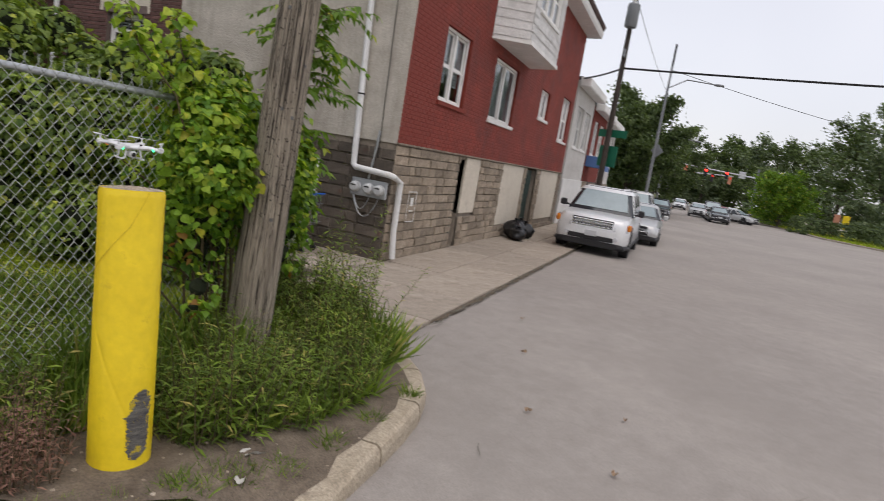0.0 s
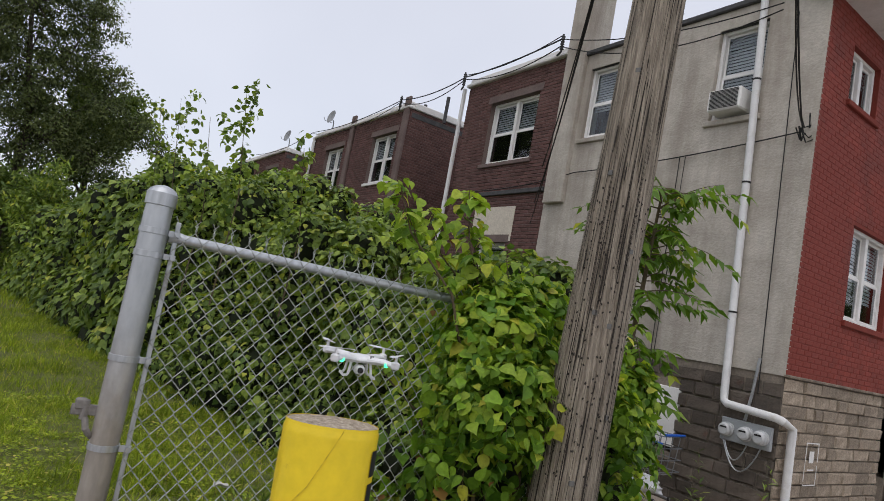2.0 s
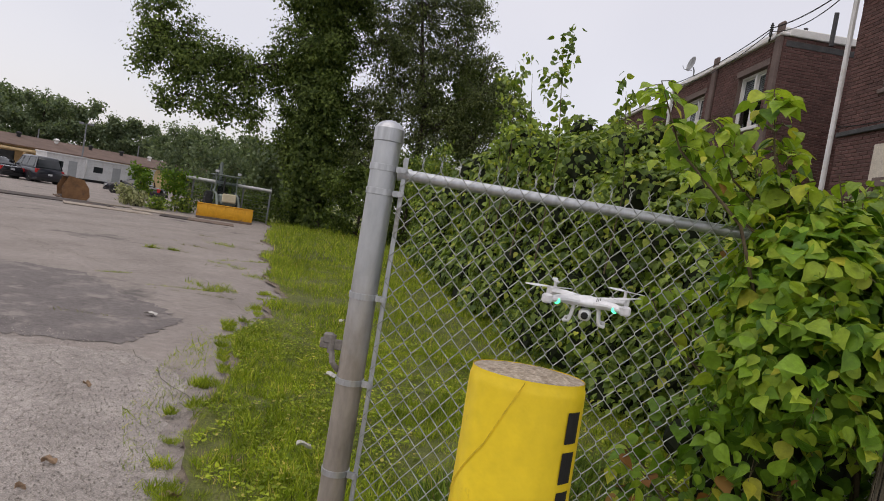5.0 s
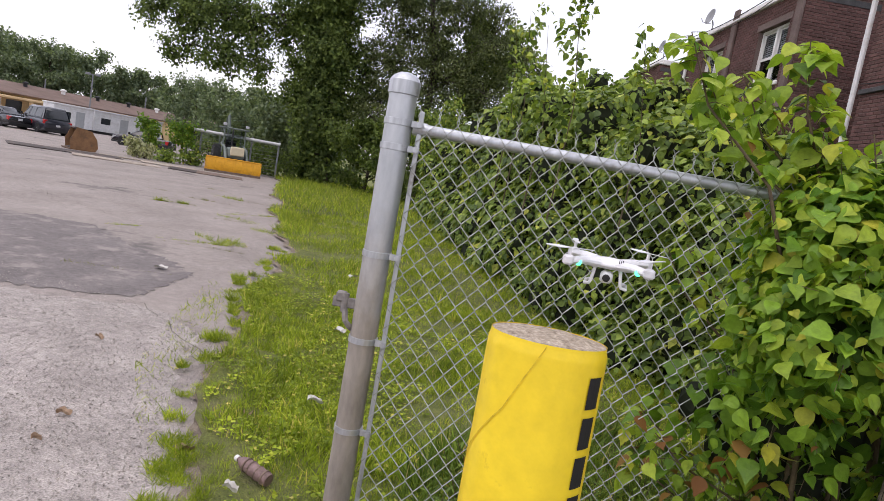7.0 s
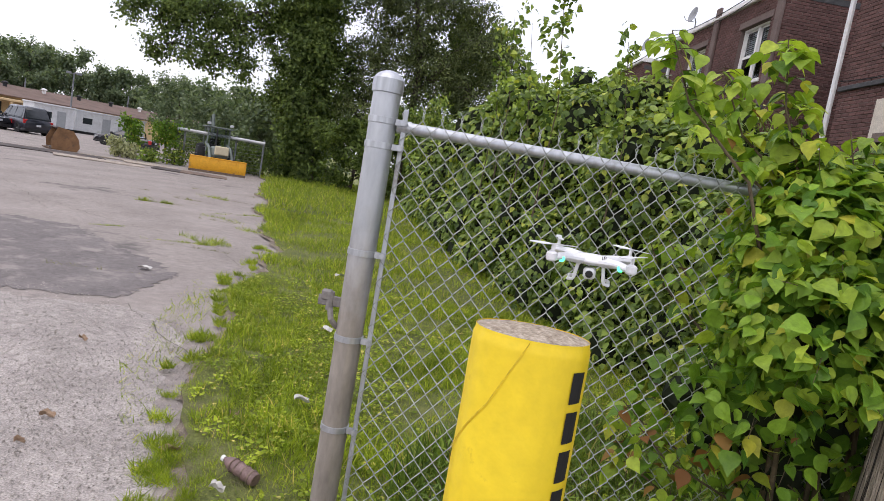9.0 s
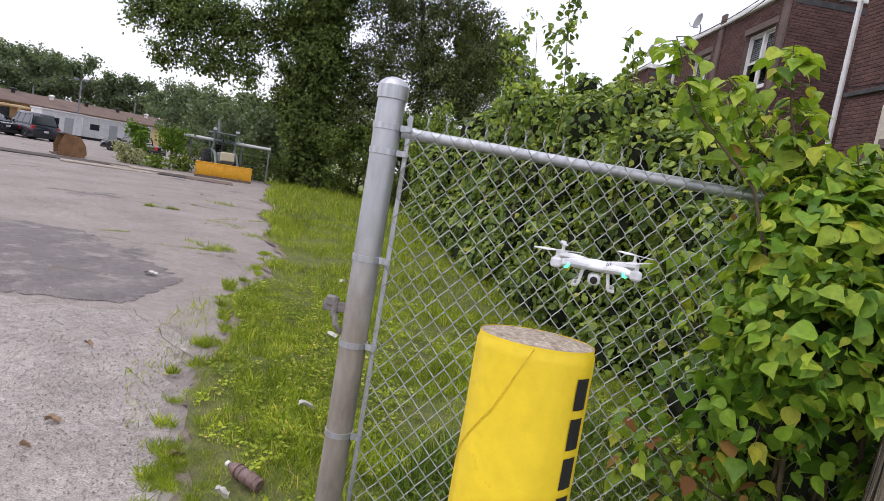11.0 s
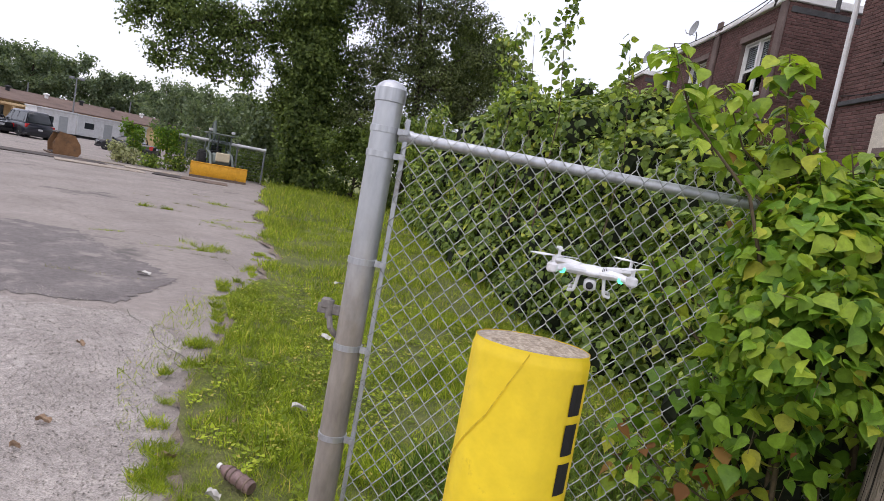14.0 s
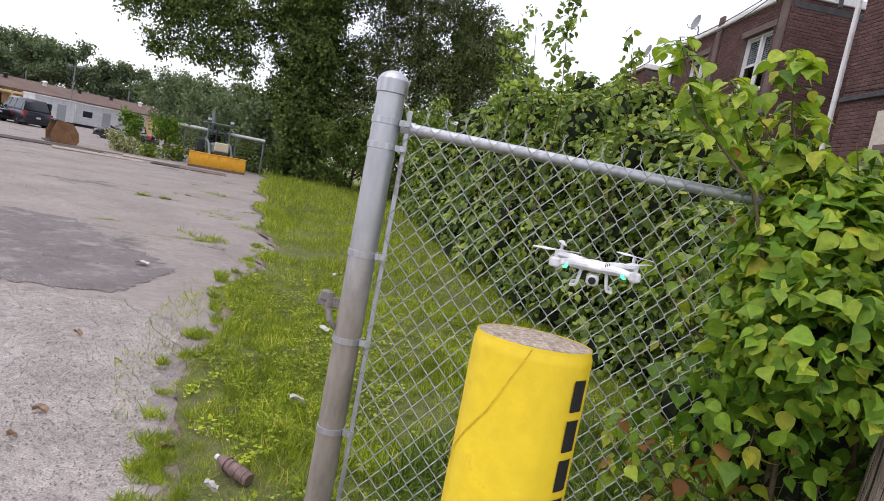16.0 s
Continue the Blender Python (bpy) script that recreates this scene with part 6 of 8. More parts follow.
for i in range(84):
    t = .62 + .38 * rnd.random() ** .7 if i < 54 else rnd.uniform(.2, .66)
    p = Vector((.2 * t, .03 * t, 2.95 * t))
    a = rnd.uniform(0, 6.28)
    L = rnd.uniform(.2, .58) * (1.0 if t > .72 else .7)
    d = Vector((math.cos(a), math.sin(a), rnd.uniform(.1, .9)))
    sag = rnd.uniform(.35, .9)
    pts = [p + d * L * s + Vector((0, 0, -sag * s * s * L)) for s in np.linspace(0, 1, 7)]
    g.tube(pts, [.006, .005, .004, .003, .003, .002, .001], 4, False)
    for s in np.linspace(.2, 1, 9):
        q = p + d * L * s + Vector((0, 0, -sag * s * s * L))
        for side in (-1, 1):
            P.append(tuple(q))
            A.append((-math.sin(a) * side + math.cos(a) * .6 + rnd.gauss(0, .2), math.cos(a) * side + math.sin(a) * .6 + rnd.gauss(0, .2), rnd.uniform(-1.1, -.2)))
            Nn.append((rnd.gauss(0, .4), rnd.gauss(0, .4), 1))
            S.append(rnd.uniform(.07, .15))
part("stem", g, STEM, sap, smooth=True, kind="stuff")
scatter("leaves", LANCE, np.array(P), np.array(A), np.array(Nn), np.array(S) * 1.05, LEAF_SAP, sap, kind="stuff")
# loose shoots standing out of the hedge
for x, y, h in ((-.35, 4.4, 3.80), (-.75, 4.9, 3.55), (0.35, 4.5, 3.35), (-1.6, 7.0, 4.2), (-2.2, 8.4, 4.3)):
    sh = base("hedge_shoot", (x, y, 0), "thin leafy shoot rising out of the hedge", "plant", group="hedge shoots")
    pts = [Vector((0, 0, 1.5)), Vector((.05, 0, h * .7)), Vector((-.1, 0, h))]
    part("stem", Geo().tube(pts, [.010, .006, .002], 5), STEM, sh)
    n = 210
    node = np.column_stack([rng.normal(0, .10, 12), rng.normal(0, .10, 12), np.linspace(h * .62, h * 1.01, 12)])
    P = node[rng.integers(0, 12, n)] * np.array([.7, .7, 1]) + rng.normal(0, .05, (n, 3)) + np.array([-.05, 0, 0])
    scatter("leaves", OVATE, P, unit(n) + np.array([0, 0, -.5]), unit(n) + np.array([0, 0, 1.0]), rng.uniform(.05, .09, n), LEAF_HEDGE, sh, kind="stuff")

# large trees at the far end of the verge
ACROSS, DEEP = ACROSSWARD, DEEPWARD


def massed_tree(name, at, trunk_r, spine, masses, clumps, per_clump, size, material, label, spread=.34, bare=0):
    """A tree whose crown hangs in masses (across, deep, height, half width, half height); each mass is many small clumps of leaves on its own twigs."""
    t = base(name, (*at, at_z(*at)), label, "tree")
    at3 = lambda u, w, z: ACROSS * u + DEEP * w + Vector((0, 0, z))
    g = Geo()
    sp = [at3(*p) for p in spine]
    branch_tubes(g, sp, trunk_r, trunk_r * .2, 10)
    P, Nn, A, joints = [], [], [], list(sp)
    vol = sum(a ** 1.5 * b for *_, a, b in masses)
    for u, w, z, a, b in masses:
        c = at3(u, w, z)
        foot = min(joints, key=lambda q: (q - c).length + (2.0 if q.z > c.z + .5 else 0))
        joints.append(c)
        mid = foot.lerp(c, .55) + Vector((rnd.gauss(0, .3), rnd.gauss(0, .3), (c - foot).length * .12))
        branch_tubes(g, [foot, foot.lerp(mid, .5) + Vector((0, 0, .15)), mid, c], trunk_r * .16, trunk_r * .06, 6)
        k = max(6, int(clumps * a ** 1.5 * b / vol))
        for _ in range(k):
            d = Vector((rnd.gauss(0, 1), rnd.gauss(0, 1), rnd.gauss(0, 1))).normalized()
            f = rnd.random() ** .38 * (1 + .35 * noise.noise((d.x * 1.7 + u, d.y * 1.7 + z, d.z * 1.7)))
            q = c + Vector((d.x * a, d.y * a, d.z * b)) * f
            if q.z < .4:
                continue
            if rnd.random() < .3:
                branch_tubes(g, [c.lerp(q, .25), c.lerp(q, .65) + Vector((0, 0, .15)), q], trunk_r * .06, trunk_r * .015, 4)
            m = int(per_clump * rnd.uniform(.5, 1.5))
            off = rng.normal(size=(m, 3)) * spread * np.array([1, 1, .6]) * rnd.uniform(.6, 1.2)
            P.append(np.array(q) + off)
            Nn.append(off / spread * .5 + np.array(d) * .5 + unit(m) * .5 + np.array([0, 0, .6]))
            A.append(unit(m) + off / spread * .5 + np.array([0, 0, -.7]))
        for _ in range(bare):
            tw = wander(c, (rnd.gauss(0, 1), rnd.gauss(0, 1), rnd.gauss(.1, .6)), a * rnd.uniform(.9, 1.35), 6, .2, -.08)
            branch_tubes(g, tw, trunk_r * .09, trunk_r * .02, 4)
    part("trunk", g, BARK, t, smooth=True)
    P, Nn, A = np.concatenate(P), np.concatenate(Nn), np.concatenate(A)
    scatter("crown", FOLD, P, A, Nn, size * rng.uniform(.6, 1.3, len(P)), material, t)
    return t


big = massed_tree("tall_tree", (-20.5, 34.0), .6, [(1.2, 0, -.2), (1.5, 0, 4), (2.0, 0, 8), (2.2, 0, 12), (3.0, 0, 17), (3.4, 0, 23)],
                  [(2.2, 0, 5.2, 2.2, 1.8), (2.2, 0, 8.2, 2.6, 2.2), (2.4, 0, 11.4, 2.7, 2.2), (2.0, 0, 14.6, 3.6, 2.4), (1.5, 0, 18.0, 4.6, 3.0), (3.0, 0, 22.0, 4.6, 3.2), (4.6, -.5, 9.6, 1.2, 1.5), (6.2, -1, 8.8, 1.4, 1.7), (8.1, -1, 8.9, 1.5, 1.9), (10.0, -1, 9.3, 1.5, 2.0), (11.6, -1, 10.3, 1.2, 2.0), (12.3, -1, 8.4, .8, 1.0), (10.1, -1, 6.7, 1.1, 1.0), (8.0, -1, 6.5, 1.3, 1.2), (5.9, -.5, 6.3, 1.1, 1.0), (11.4, -1, 12.1, .9, .8), (7.0, 0, 16.0, 1.9, 1.3), (9.0, 0, 17.3, 1.9, 1.7), (10.4, 0, 19.4, 1.8, 1.9), (-.6, 0, 7.0, 1.0, 2.4)],
                  2900, 52, .18, LEAF_TREE, "tall spreading tree with an ivy-clad trunk")
n = 15000
h = rng.uniform(0.2, 12, n)
a = rng.uniform(0, 6.283, n)
rr = (np.where(h < 3, 1.35, 1.7) - .02 * h + 1.5 * np.array([noise.noise((x * 1.5 + 3, z * .45, y * 1.5)) for x, y, z in zip(np.cos(a), np.sin(a), h)])) * rng.uniform(.55, 1.08, n)
P = np.column_stack([rr * np.cos(a) - 1.5, rr * np.sin(a) - .9, h])
scatter("ivy", FLAT, P, unit(n) + np.array([0, 0, -.6]), np.column_stack([np.cos(a), np.sin(a), np.full(n, .3)]) + unit(n) * .5, rng.uniform(.16, .32, n), LEAF_TREE, big)
DULL = leafy("dull_tree_leaf", (0.05, 0.07, 0.028), (0.15, 0.18, 0.07), through_light=0.25, patch=.4, patch_scale=.7)
massed_tree("tree", (-15.8, 36.0), .34, [(0, 0, -.2), (.3, 0, 4), (.2, 0, 8), (1.0, 0, 12), (1.8, 0, 17)],
            [(3.2, 0, 4.5, 1.9, 2.6), (3.0, 0, 8.2, 1.9, 2.6), (3.0, 0, 12.4, 2.2, 2.4), (1.0, 0, 10.6, 2.1, 2.4), (1.2, 0, 14.8, 2.1, 1.8), (-.9, 0, 12.8, 1.9, 2.0), (-.4, 0, 7.6, 2.2, 2.4), (-2.9, 0, 10.4, 1.7, 1.6), (-3.0, 0, 12.2, 1.2, .9), (-4.9, 0, 9.6, 1.3, 1.1), (-6.2, 0, 9.3, .9, .9), (-7.2, 0, 8.6, .7, .8), (-1.6, 0, 15.2, 1.8, 1.5), (-1.2, 0, 17.2, 1.6, 1.2), (-3.4, 0, 7.2, 1.8, 1.6), (.8, 0, 17.6, 2.4, 1.8), (3.6, 0, 17.8, 3.0, 2.6), (.6, 0, 3.6, 2.2, 1.8), (-2.4, 0, 3.8, 2.0, 1.8)],
            2300, 44, .145, DULL, "dark open-branched tree with drooping bare twigs", spread=.30, bare=5)
tree("tree", (-14.5, 42.0), 15, 4.5, 0.34, 26000, 0.26, LEAF_TREE, "dense dark tree farther back", limbs=18, crown_from=0.12, clump=.1)
tree("shrub_tree", (-9.3, 24.0), 4.6, 2.6, 0.12, 9000, 0.24, LEAF_HEDGE, "broad feathery shrub at the end of the hedge", limbs=16, crown_from=0.1, shape=LANCE, clump=.1)
tree("shrub_tree", (-12.6, 28.0), 5.0, 3.0, 0.12, 10000, 0.20, LEAF_TREE, "dark undergrowth shrub below the trees", limbs=16, crown_from=0.05, clump=.1)
tree("shrub_tree", (-17.2, 31.5), 4.6, 2.6, 0.12, 10000, 0.20, LEAF_TREE, "dark undergrowth shrub below the trees", limbs=16, crown_from=0.05, clump=.1)

# ---- street ----
def S(s, d, z=0.0):
    p = K + U * s + N * d
    return Vector((p.x, p.y, z))


RUBBER = surface("tyre_rubber", (0.015, 0.015, 0.015), (0.03, 0.03, 0.03), rough=0.9, bump=0.1)
RIM = paint("alloy_rim", (0.40, 0.41, 0.42), 0.35, 0.7)
CARGLASS = paint("dark_car_glass", (0.03, 0.035, 0.04), 0.06, spec=0.6, bump=0)
# opaque pale blue-grey: the sky's reflection is painted into the windscreen
SHIELD = paint("sky_pale_windscreen", (0.26, 0.33, 0.35), 0.08, spec=0.8, bump=0)
HEADLAMP = paint("headlamp_glass", (0.55, 0.56, 0.58), 0.12, spec=0.8, bump=0)
AMBER = paint("amber_lens", (0.65, 0.20, 0.02), 0.25)
TAILRED = paint("red_lens", (0.45, 0.02, 0.02), 0.25)
CHROME = paint("chrome_trim", (0.55, 0.56, 0.57), 0.18, 0.9)
TRIMBLACK = paint("black_plastic_trim", (0.018, 0.018, 0.02), 0.6)
SNOW = paint("orange_and_white_sign", (0.55, 0.25, 0.15), 0.6)
PLATE = paint("plate_white", (0.55, 0.56, 0.58), 0.5)


def loft(g, rings):
    """Closed rings of equal count joined along their order."""
    n = len(rings[0])
    vs = [p for r in rings for p in r]
    fs = [(i * n + k, i * n + (k + 1) % n, (i + 1) * n + (k + 1) % n, (i + 1) * n + k) for i in range(len(rings) - 1) for k in range(n)]
    fs += [tuple(range(n))[::-1], tuple(range((len(rings) - 1) * n, len(rings) * n))]
    return g.add(vs, fs)


def car_section(x, w, z0, z1, r=0.12):
    """One cross-section of a car body: a rounded box, half width w."""
    return [(x, -w * .93, z0), (x, -w, z0 + r), (x, -w, (z0 + z1) / 2), (x, -w * .97, z1 - r), (x, -w * .86, z1), (x, 0, z1 + .015), (x, w * .86, z1), (x, w * .97, z1 - r), (x, w, (z0 + z1) / 2), (x, w, z0 + r), (x, w * .93, z0), (x, 0, z0 - .01)]


def car(at, turn, kind, colour, label, group="parked cars", lit=False, name="car"):
    """A parked car, nose along +x: body, cabin, glass, wheels, lamps, grille, mirrors, plates."""
    suv = kind in ("suv", "van")
    L, W, H = (5.0, 1.0, 1.80) if kind == "suv" else (5.2, 1.0, 1.95) if kind == "van" else (4.5, 0.87, 1.44)
    belt = 1.10 if suv else 0.92
    nose = 1.02 if suv else 0.76
    c = base(name, at, label, "car", group, turn=turn)
    g = Geo()
    loft(g, [car_section(0.02, W * .66, .36, nose - .16), car_section(-.03, W * .84, .32, nose - .08), car_section(-.12, W * .93, .30, nose - .02), car_section(-.30, W * .98, .26, nose), car_section(-1.15, W, .25, belt - .02), car_section(-1.5, W, .25, belt), car_section(-L + .9, W, .25, belt), car_section(-L + .3, W * .98, .28, belt), car_section(-L + .05, W * .92, .34, belt - .05), car_section(-L, W * .85, .42, belt - .12)])
    body = part("body", g, colour, c, smooth=True)
    g = Geo()
    fx, rx = -1.25, (-L + .25 if suv else -L + 1.1)
    ft, rt = -2.0, (-L + .55 if suv else -L + 1.75)
    def cab(z, inset, xf, xr):
        w = W * .93 - inset
        return [(xf, -w * .86, z), (xf - .12, -w, z), (xr + .12, -w, z), (xr, -w * .9, z), (xr, w * .9, z), (xr + .12, w, z), (xf - .12, w, z), (xf, w * .86, z)]
    loft(g, [cab(belt - .03, .0, fx, rx), cab(belt + .05, .02, fx - .06, rx + .02), cab(H - .10, .20, ft + .05, rt), cab(H - .02, .25, ft - .08, rt + .1), cab(H, .34, ft - .25, rt + .3)])
    part("cabin", g, CARGLASS, c, smooth=True)
    part("roof", loft(Geo(), [cab(H - .13, .165, ft + .10, rt - .02), cab(H - .03, .235, ft - .06, rt + .08), cab(H + .005, .33, ft - .24, rt + .28)]), colour, c, smooth=True)
    g = Geo()
    for sd in (-1, 1):
        w0, w1 = sd * (W * .93 + .004), sd * (W * .93 - .165)
        for a, a2, th in ((fx - .30, ft - .02, .07), (-2.40, -2.42, .09), (-3.34, -3.30, .09), (rx + .22, rt + .12, .20)):
            g.add([(a, w0, belt), (a - th, w0, belt), (a2 - th, w1, H - .12), (a2, w1, H - .12), (a, w0 - sd * .03, belt), (a - th, w0 - sd * .03, belt), (a2 - th, w1 - sd * .03, H - .12), (a2, w1 - sd * .03, H - .12)], [(0, 1, 2, 3), (7, 6, 5, 4), (0, 3, 7, 4), (1, 5, 6, 2)])
    part("pillars", g, colour, c, kind="stuff")
    def slope(z):
        t = (z - belt - .05) / (H - .15 - belt)
        return t
    # windscreen, rear window and side windows stand a little proud of the cabin
    def pt(t, f, w, lift=.012):
        x = (fx - .06) + (ft + .05 - fx + .06) * t
        return (x + lift, w * (W * .93 - .02 - .18 * t) * .84, belt + .05 + (H - .15 - belt) * t + lift * .5)
    g = Geo()
    g.add([pt(.06, 1, -1), pt(.06, 1, 1), pt(.95, 1, .98), pt(.95, 1, -.98)], [(0, 1, 2, 3)])
    part("windscreen", g, SHIELD, c)
    g = Geo()
    for sd in (-1, 1):
        spans = [(fx - .42, -2.35), (-2.43, -3.3)] + ([(-3.38, rx + .45)] if suv else [])
        for a, b in spans:
            b = max(b, rx + .3)
            w0, w1 = sd * (W * .93 - .012), sd * (W * .93 - .185)
            a2, b2 = min(a, a - (.42 if a > -2 else .03)), b + .03
            q = [(a, w0, belt + .07), (b, w0, belt + .07), (b2, w1, H - .14), (a2, w1, H - .14)]
            g.add(q, [(0, 1, 2, 3) if sd > 0 else (3, 2, 1, 0)])
    part("side_windows", g, CARGLASS, c, kind="stuff")
    g = Geo()
    wr = W * .93 - .1
    g.add([(rx - .012 + .02, -wr * .86, belt + .08), (rx + .008, wr * .86, belt + .08), (rt - .012, wr * .74, H - .14), (rt - .012, -wr * .74, H - .14)], [(3, 2, 1, 0)])
    part("rear_window", g, CARGLASS, c)
    part("lower_trim", loft(Geo(), [car_section(.03, W * .74, .22, .36, .04), car_section(-.04, W * .92, .20, .36, .04), car_section(-.3, W * 1.01, .20, .36, .04), car_section(-.5, W * 1.012, .20, .36, .04), car_section(-L + .4, W * 1.012, .20, .36, .04), car_section(-L + .2, W * 1.0, .20, .44, .04), car_section(-L - .03, W * .88, .26, .46, .04)]), TRIMBLACK, c)
    r = 0.37 if suv else 0.32
    for x in (-.95, -L + 1.0):
        for sd in (-1, 1):
            y = sd * (W - .11)
            wh = new("wheel")
            wh.parent = c
            wh.matrix_basis = pose(x, y, r, 90, 0, 0)
            part("tyre", Geo().lathe([(r * .62, -.11), (r * .93, -.115), (r, -.08), (r, .08), (r * .93, .115), (r * .62, .11)], 26), RUBBER, wh, smooth=True)
            rg = Geo().lathe([(r * .60, -.09), (r * .64, -.10), (r * .64, .10), (r * .60, .09)], 22)
            for k in range(5):
                a = k * 72
                rg.cbox((0, -.035, -.02), (r * .62, .035, .02), .008, pose(0, 0, -sd * .085, 0, 0, a))
            rg.lathe([(0, -.03), (r * .17, -.03), (r * .17, .03), (0, .03)], 12, pose(0, 0, -sd * .085))
            part("rim", rg, RIM, wh)
            part("arch", Geo().lathe([(r + .015, -.10), (r + .07, -.10), (r + .07, .135), (r + .015, .135)], 26, pose(x, y - sd * .03, r + .02, -90 * sd, 0, 0)), TRIMBLACK, c)
    for sd in (-1, 1):
        ring = [(.055, sd * W * .56, nose - .34), (-.10, sd * W * .955, nose - .32), (-.20, sd * W * 1.0, nose - .09), (-.0, sd * W * .62, nose - .13)]
        hl = part("headlight", loft(Geo(), [[(x - .2, y * .97, z) for x, y, z in ring], ring]), HEADLAMP, c)
        if suv:
            part("indicator", Geo().cbox((-.40, sd * W * .90, nose - .28), (-.085, sd * (W + .014), nose - .11), .03), AMBER, hl)
        part("tail_light", Geo().cbox((-L + .02, sd * W * .70, belt - .34), (-L + .28, sd * (W * .955), belt - .05), .02), TAILRED, c)
        part("mirror", Geo().cbox((-1.55, sd * (W + .02), belt + .02), (-1.40, sd * (W + .20), belt + .20), .03).cbox((-1.5, sd * (W - .08), belt + .03), (-1.44, sd * (W + .05), belt + .08), .01), TRIMBLACK if suv else colour, c)
        part("door_handle", Geo().cbox((-2.35, sd * W, belt - .13), (-2.15, sd * (W + .025), belt - .10), .008), colour, c)
        part("fog_lamp", Geo().lathe([(.06, 0), (.06, .03), (0, .035)], 12, pose(.005, sd * W * .66, .47, 0, 90, 0)), HEADLAMP, c)
    gr = part("grille", Geo().cbox((-.04, -W * .56, nose - .32), (.02, W * .56, nose - .08), .02), TRIMBLACK, c)
    for k in range(3 if suv else 1):
        part("grille_bar", Geo().cbox((.005, -W * .55, nose - .30 + k * .075), (.045, W * .55, nose - .26 + k * .075), .012), CHROME, gr)
    part("badge", Geo().lathe([(.0, 0), (.055, 0), (.055, .012), (0, .014)], 14, pose(.04, 0, nose - .19, 0, 90, 0)), CHROME, gr)
    part("number_plate", Geo().cbox((.02, -.16, .47), (.06, .16, .62), .006), PLATE, c)
    part("air_intake", Geo().cbox((-.03, -W * .62, .37), (.038, W * .62, .50), .02), TRIMBLACK, c)
    part("rear_plate", Geo().cbox((-L - .01, -.15, .62), (-L + .02, .15, .76), .006), PLATE, c)
    if kind == "suv":
        for sd in (-1, 1):
            part("roof_rail", Geo().tube([(-2.2, sd * (W - .34), H - .01), (-2.35, sd * (W - .34), H + .05), (-4.2, sd * (W - .34), H + .05), (-4.35, sd * (W - .34), H - .01)], .018, 6), TRIMBLACK, c)
    return c


SILVER = paint("silver_car_paint", (0.78, 0.79, 0.80), 0.28, 0.2, coat=0.5)
PEARL = paint("pale_grey_car_paint", (0.52, 0.53, 0.53), 0.3, 0.35, coat=0.5)
INK = paint("near_black_car_paint", (0.02, 0.021, 0.025), 0.25, 0.2, coat=0.6)
REDCAR = paint("dark_red_car_paint", (0.22, 0.015, 0.02), 0.3, 0.2, coat=0.5)
WHITECAR = paint("white_car_paint", (0.62, 0.62, 0.62), 0.3, coat=0.5)
BACK = 205.5
car(tuple(S(7.9, -2.40, STREET + .03)), BACK, "suv", SILVER, "silver sport utility car parked half on the pavement", name="suv")
car(tuple(S(13.9, -3.10, STREET)), BACK, "sedan", PEARL, "pale grey saloon car parked at the kerb")
car(tuple(S(40.0, -3.0, STREET)), BACK, "sedan", INK, "dark saloon car parked farther along the kerb")
car(tuple(S(24.0, -2.2, STREET)), BACK, "suv", WHITECAR, "white sport utility car parked behind the saloon", name="suv")


def far(bearing, dist, z=STREET):
    """A place seen down the street from where the walk begins."""
    a = radians(bearing)
    return Vector((-0.37 + dist * math.cos(a), -3.85 + dist * math.sin(a), z))


for bear, d, k, col, lab, t in ((24.1, 70, "sedan", PEARL, "grey car waiting on the road", 0), (22.3, 62, "sedan", INK, "dark car coming along the road", 4), (21.4, 80, "sedan", WHITECAR, "pale car on the road by the lights", 0), (20.6, 78, "sedan", REDCAR, "dark red car on the road by the lights", 70), (23.0, 74, "suv", INK, "dark tall car near the traffic lights", 0), (19.7, 74, "sedan", PEARL, "pale car near the far kerb", 60), (25.6, 92, "sedan", SILVER, "silver car beyond the crossing", 0)):
    car(tuple(far(bear, d)), BACK + t, k, col, lab, "cars on the road")

# poles, lamps, signs and wires
DARKPOLE = surface("dark_creosoted_wood", (0.035, 0.028, 0.024), (0.075, 0.06, 0.05), scale=20, rough=0.95, fine=80, bump=0.4, stretch=(1, 1, .1))
GREENSIGN = paint("green_sign", (0.01, 0.16, 0.09), 0.5)
GREYMETAL = paint("grey_metal", (0.22, 0.23, 0.24), 0.5, 0.4)
up = base("utility_pole", tuple(S(17.5, -1.2, WALK)), "dark wooden utility pole with a transformer and green signs", "utility pole", turn=25.5)
part("shaft", Geo().tube([(0, 0, -.2), (0.03, 0, 5), (.06, 0, 10.4)], [.13, .11, .085], 12), DARKPOLE, up, smooth=True)
tf = part("transformer", Geo().lathe([(.0, 0), (.22, 0), (.24, .03), (.24, .85), (.2, .9), (0, .92)], 18, pose(-.36, -.05, 8.0)), GREYMETAL, up, smooth=True)
part("bushing", Geo().lathe([(.03, 0), (.05, .04), (.03, .08), (.05, .12), (.02, .2)], 8, pose(-.36, -.05, 8.9)), WHITE, tf)
part("crossarm", Geo().cbox((-.05, -.9, 9.75), (.08, .9, 9.87), .01), DARKPOLE, up)
for y in (-.8, -.4, .4, .8):
    part("insulator", Geo().lathe([(.03, 0), (.05, .03), (.03, .07), (.05, .1), (.0, .15)], 8, pose(.02, y, 9.87)), GREYMETAL, up)
part("cutout", Geo().cbox((-.3, -.05, 6.9), (-.05, .05, 7.2), .01), GREYMETAL, up)
st = part("street_sign", Geo().cbox((-.75, -.185, 3.75), (.65, -.165, 4.05), .004, pose(0, 0, 0, 0, 0, 60)), GREENSIGN, up, "green street-name sign")
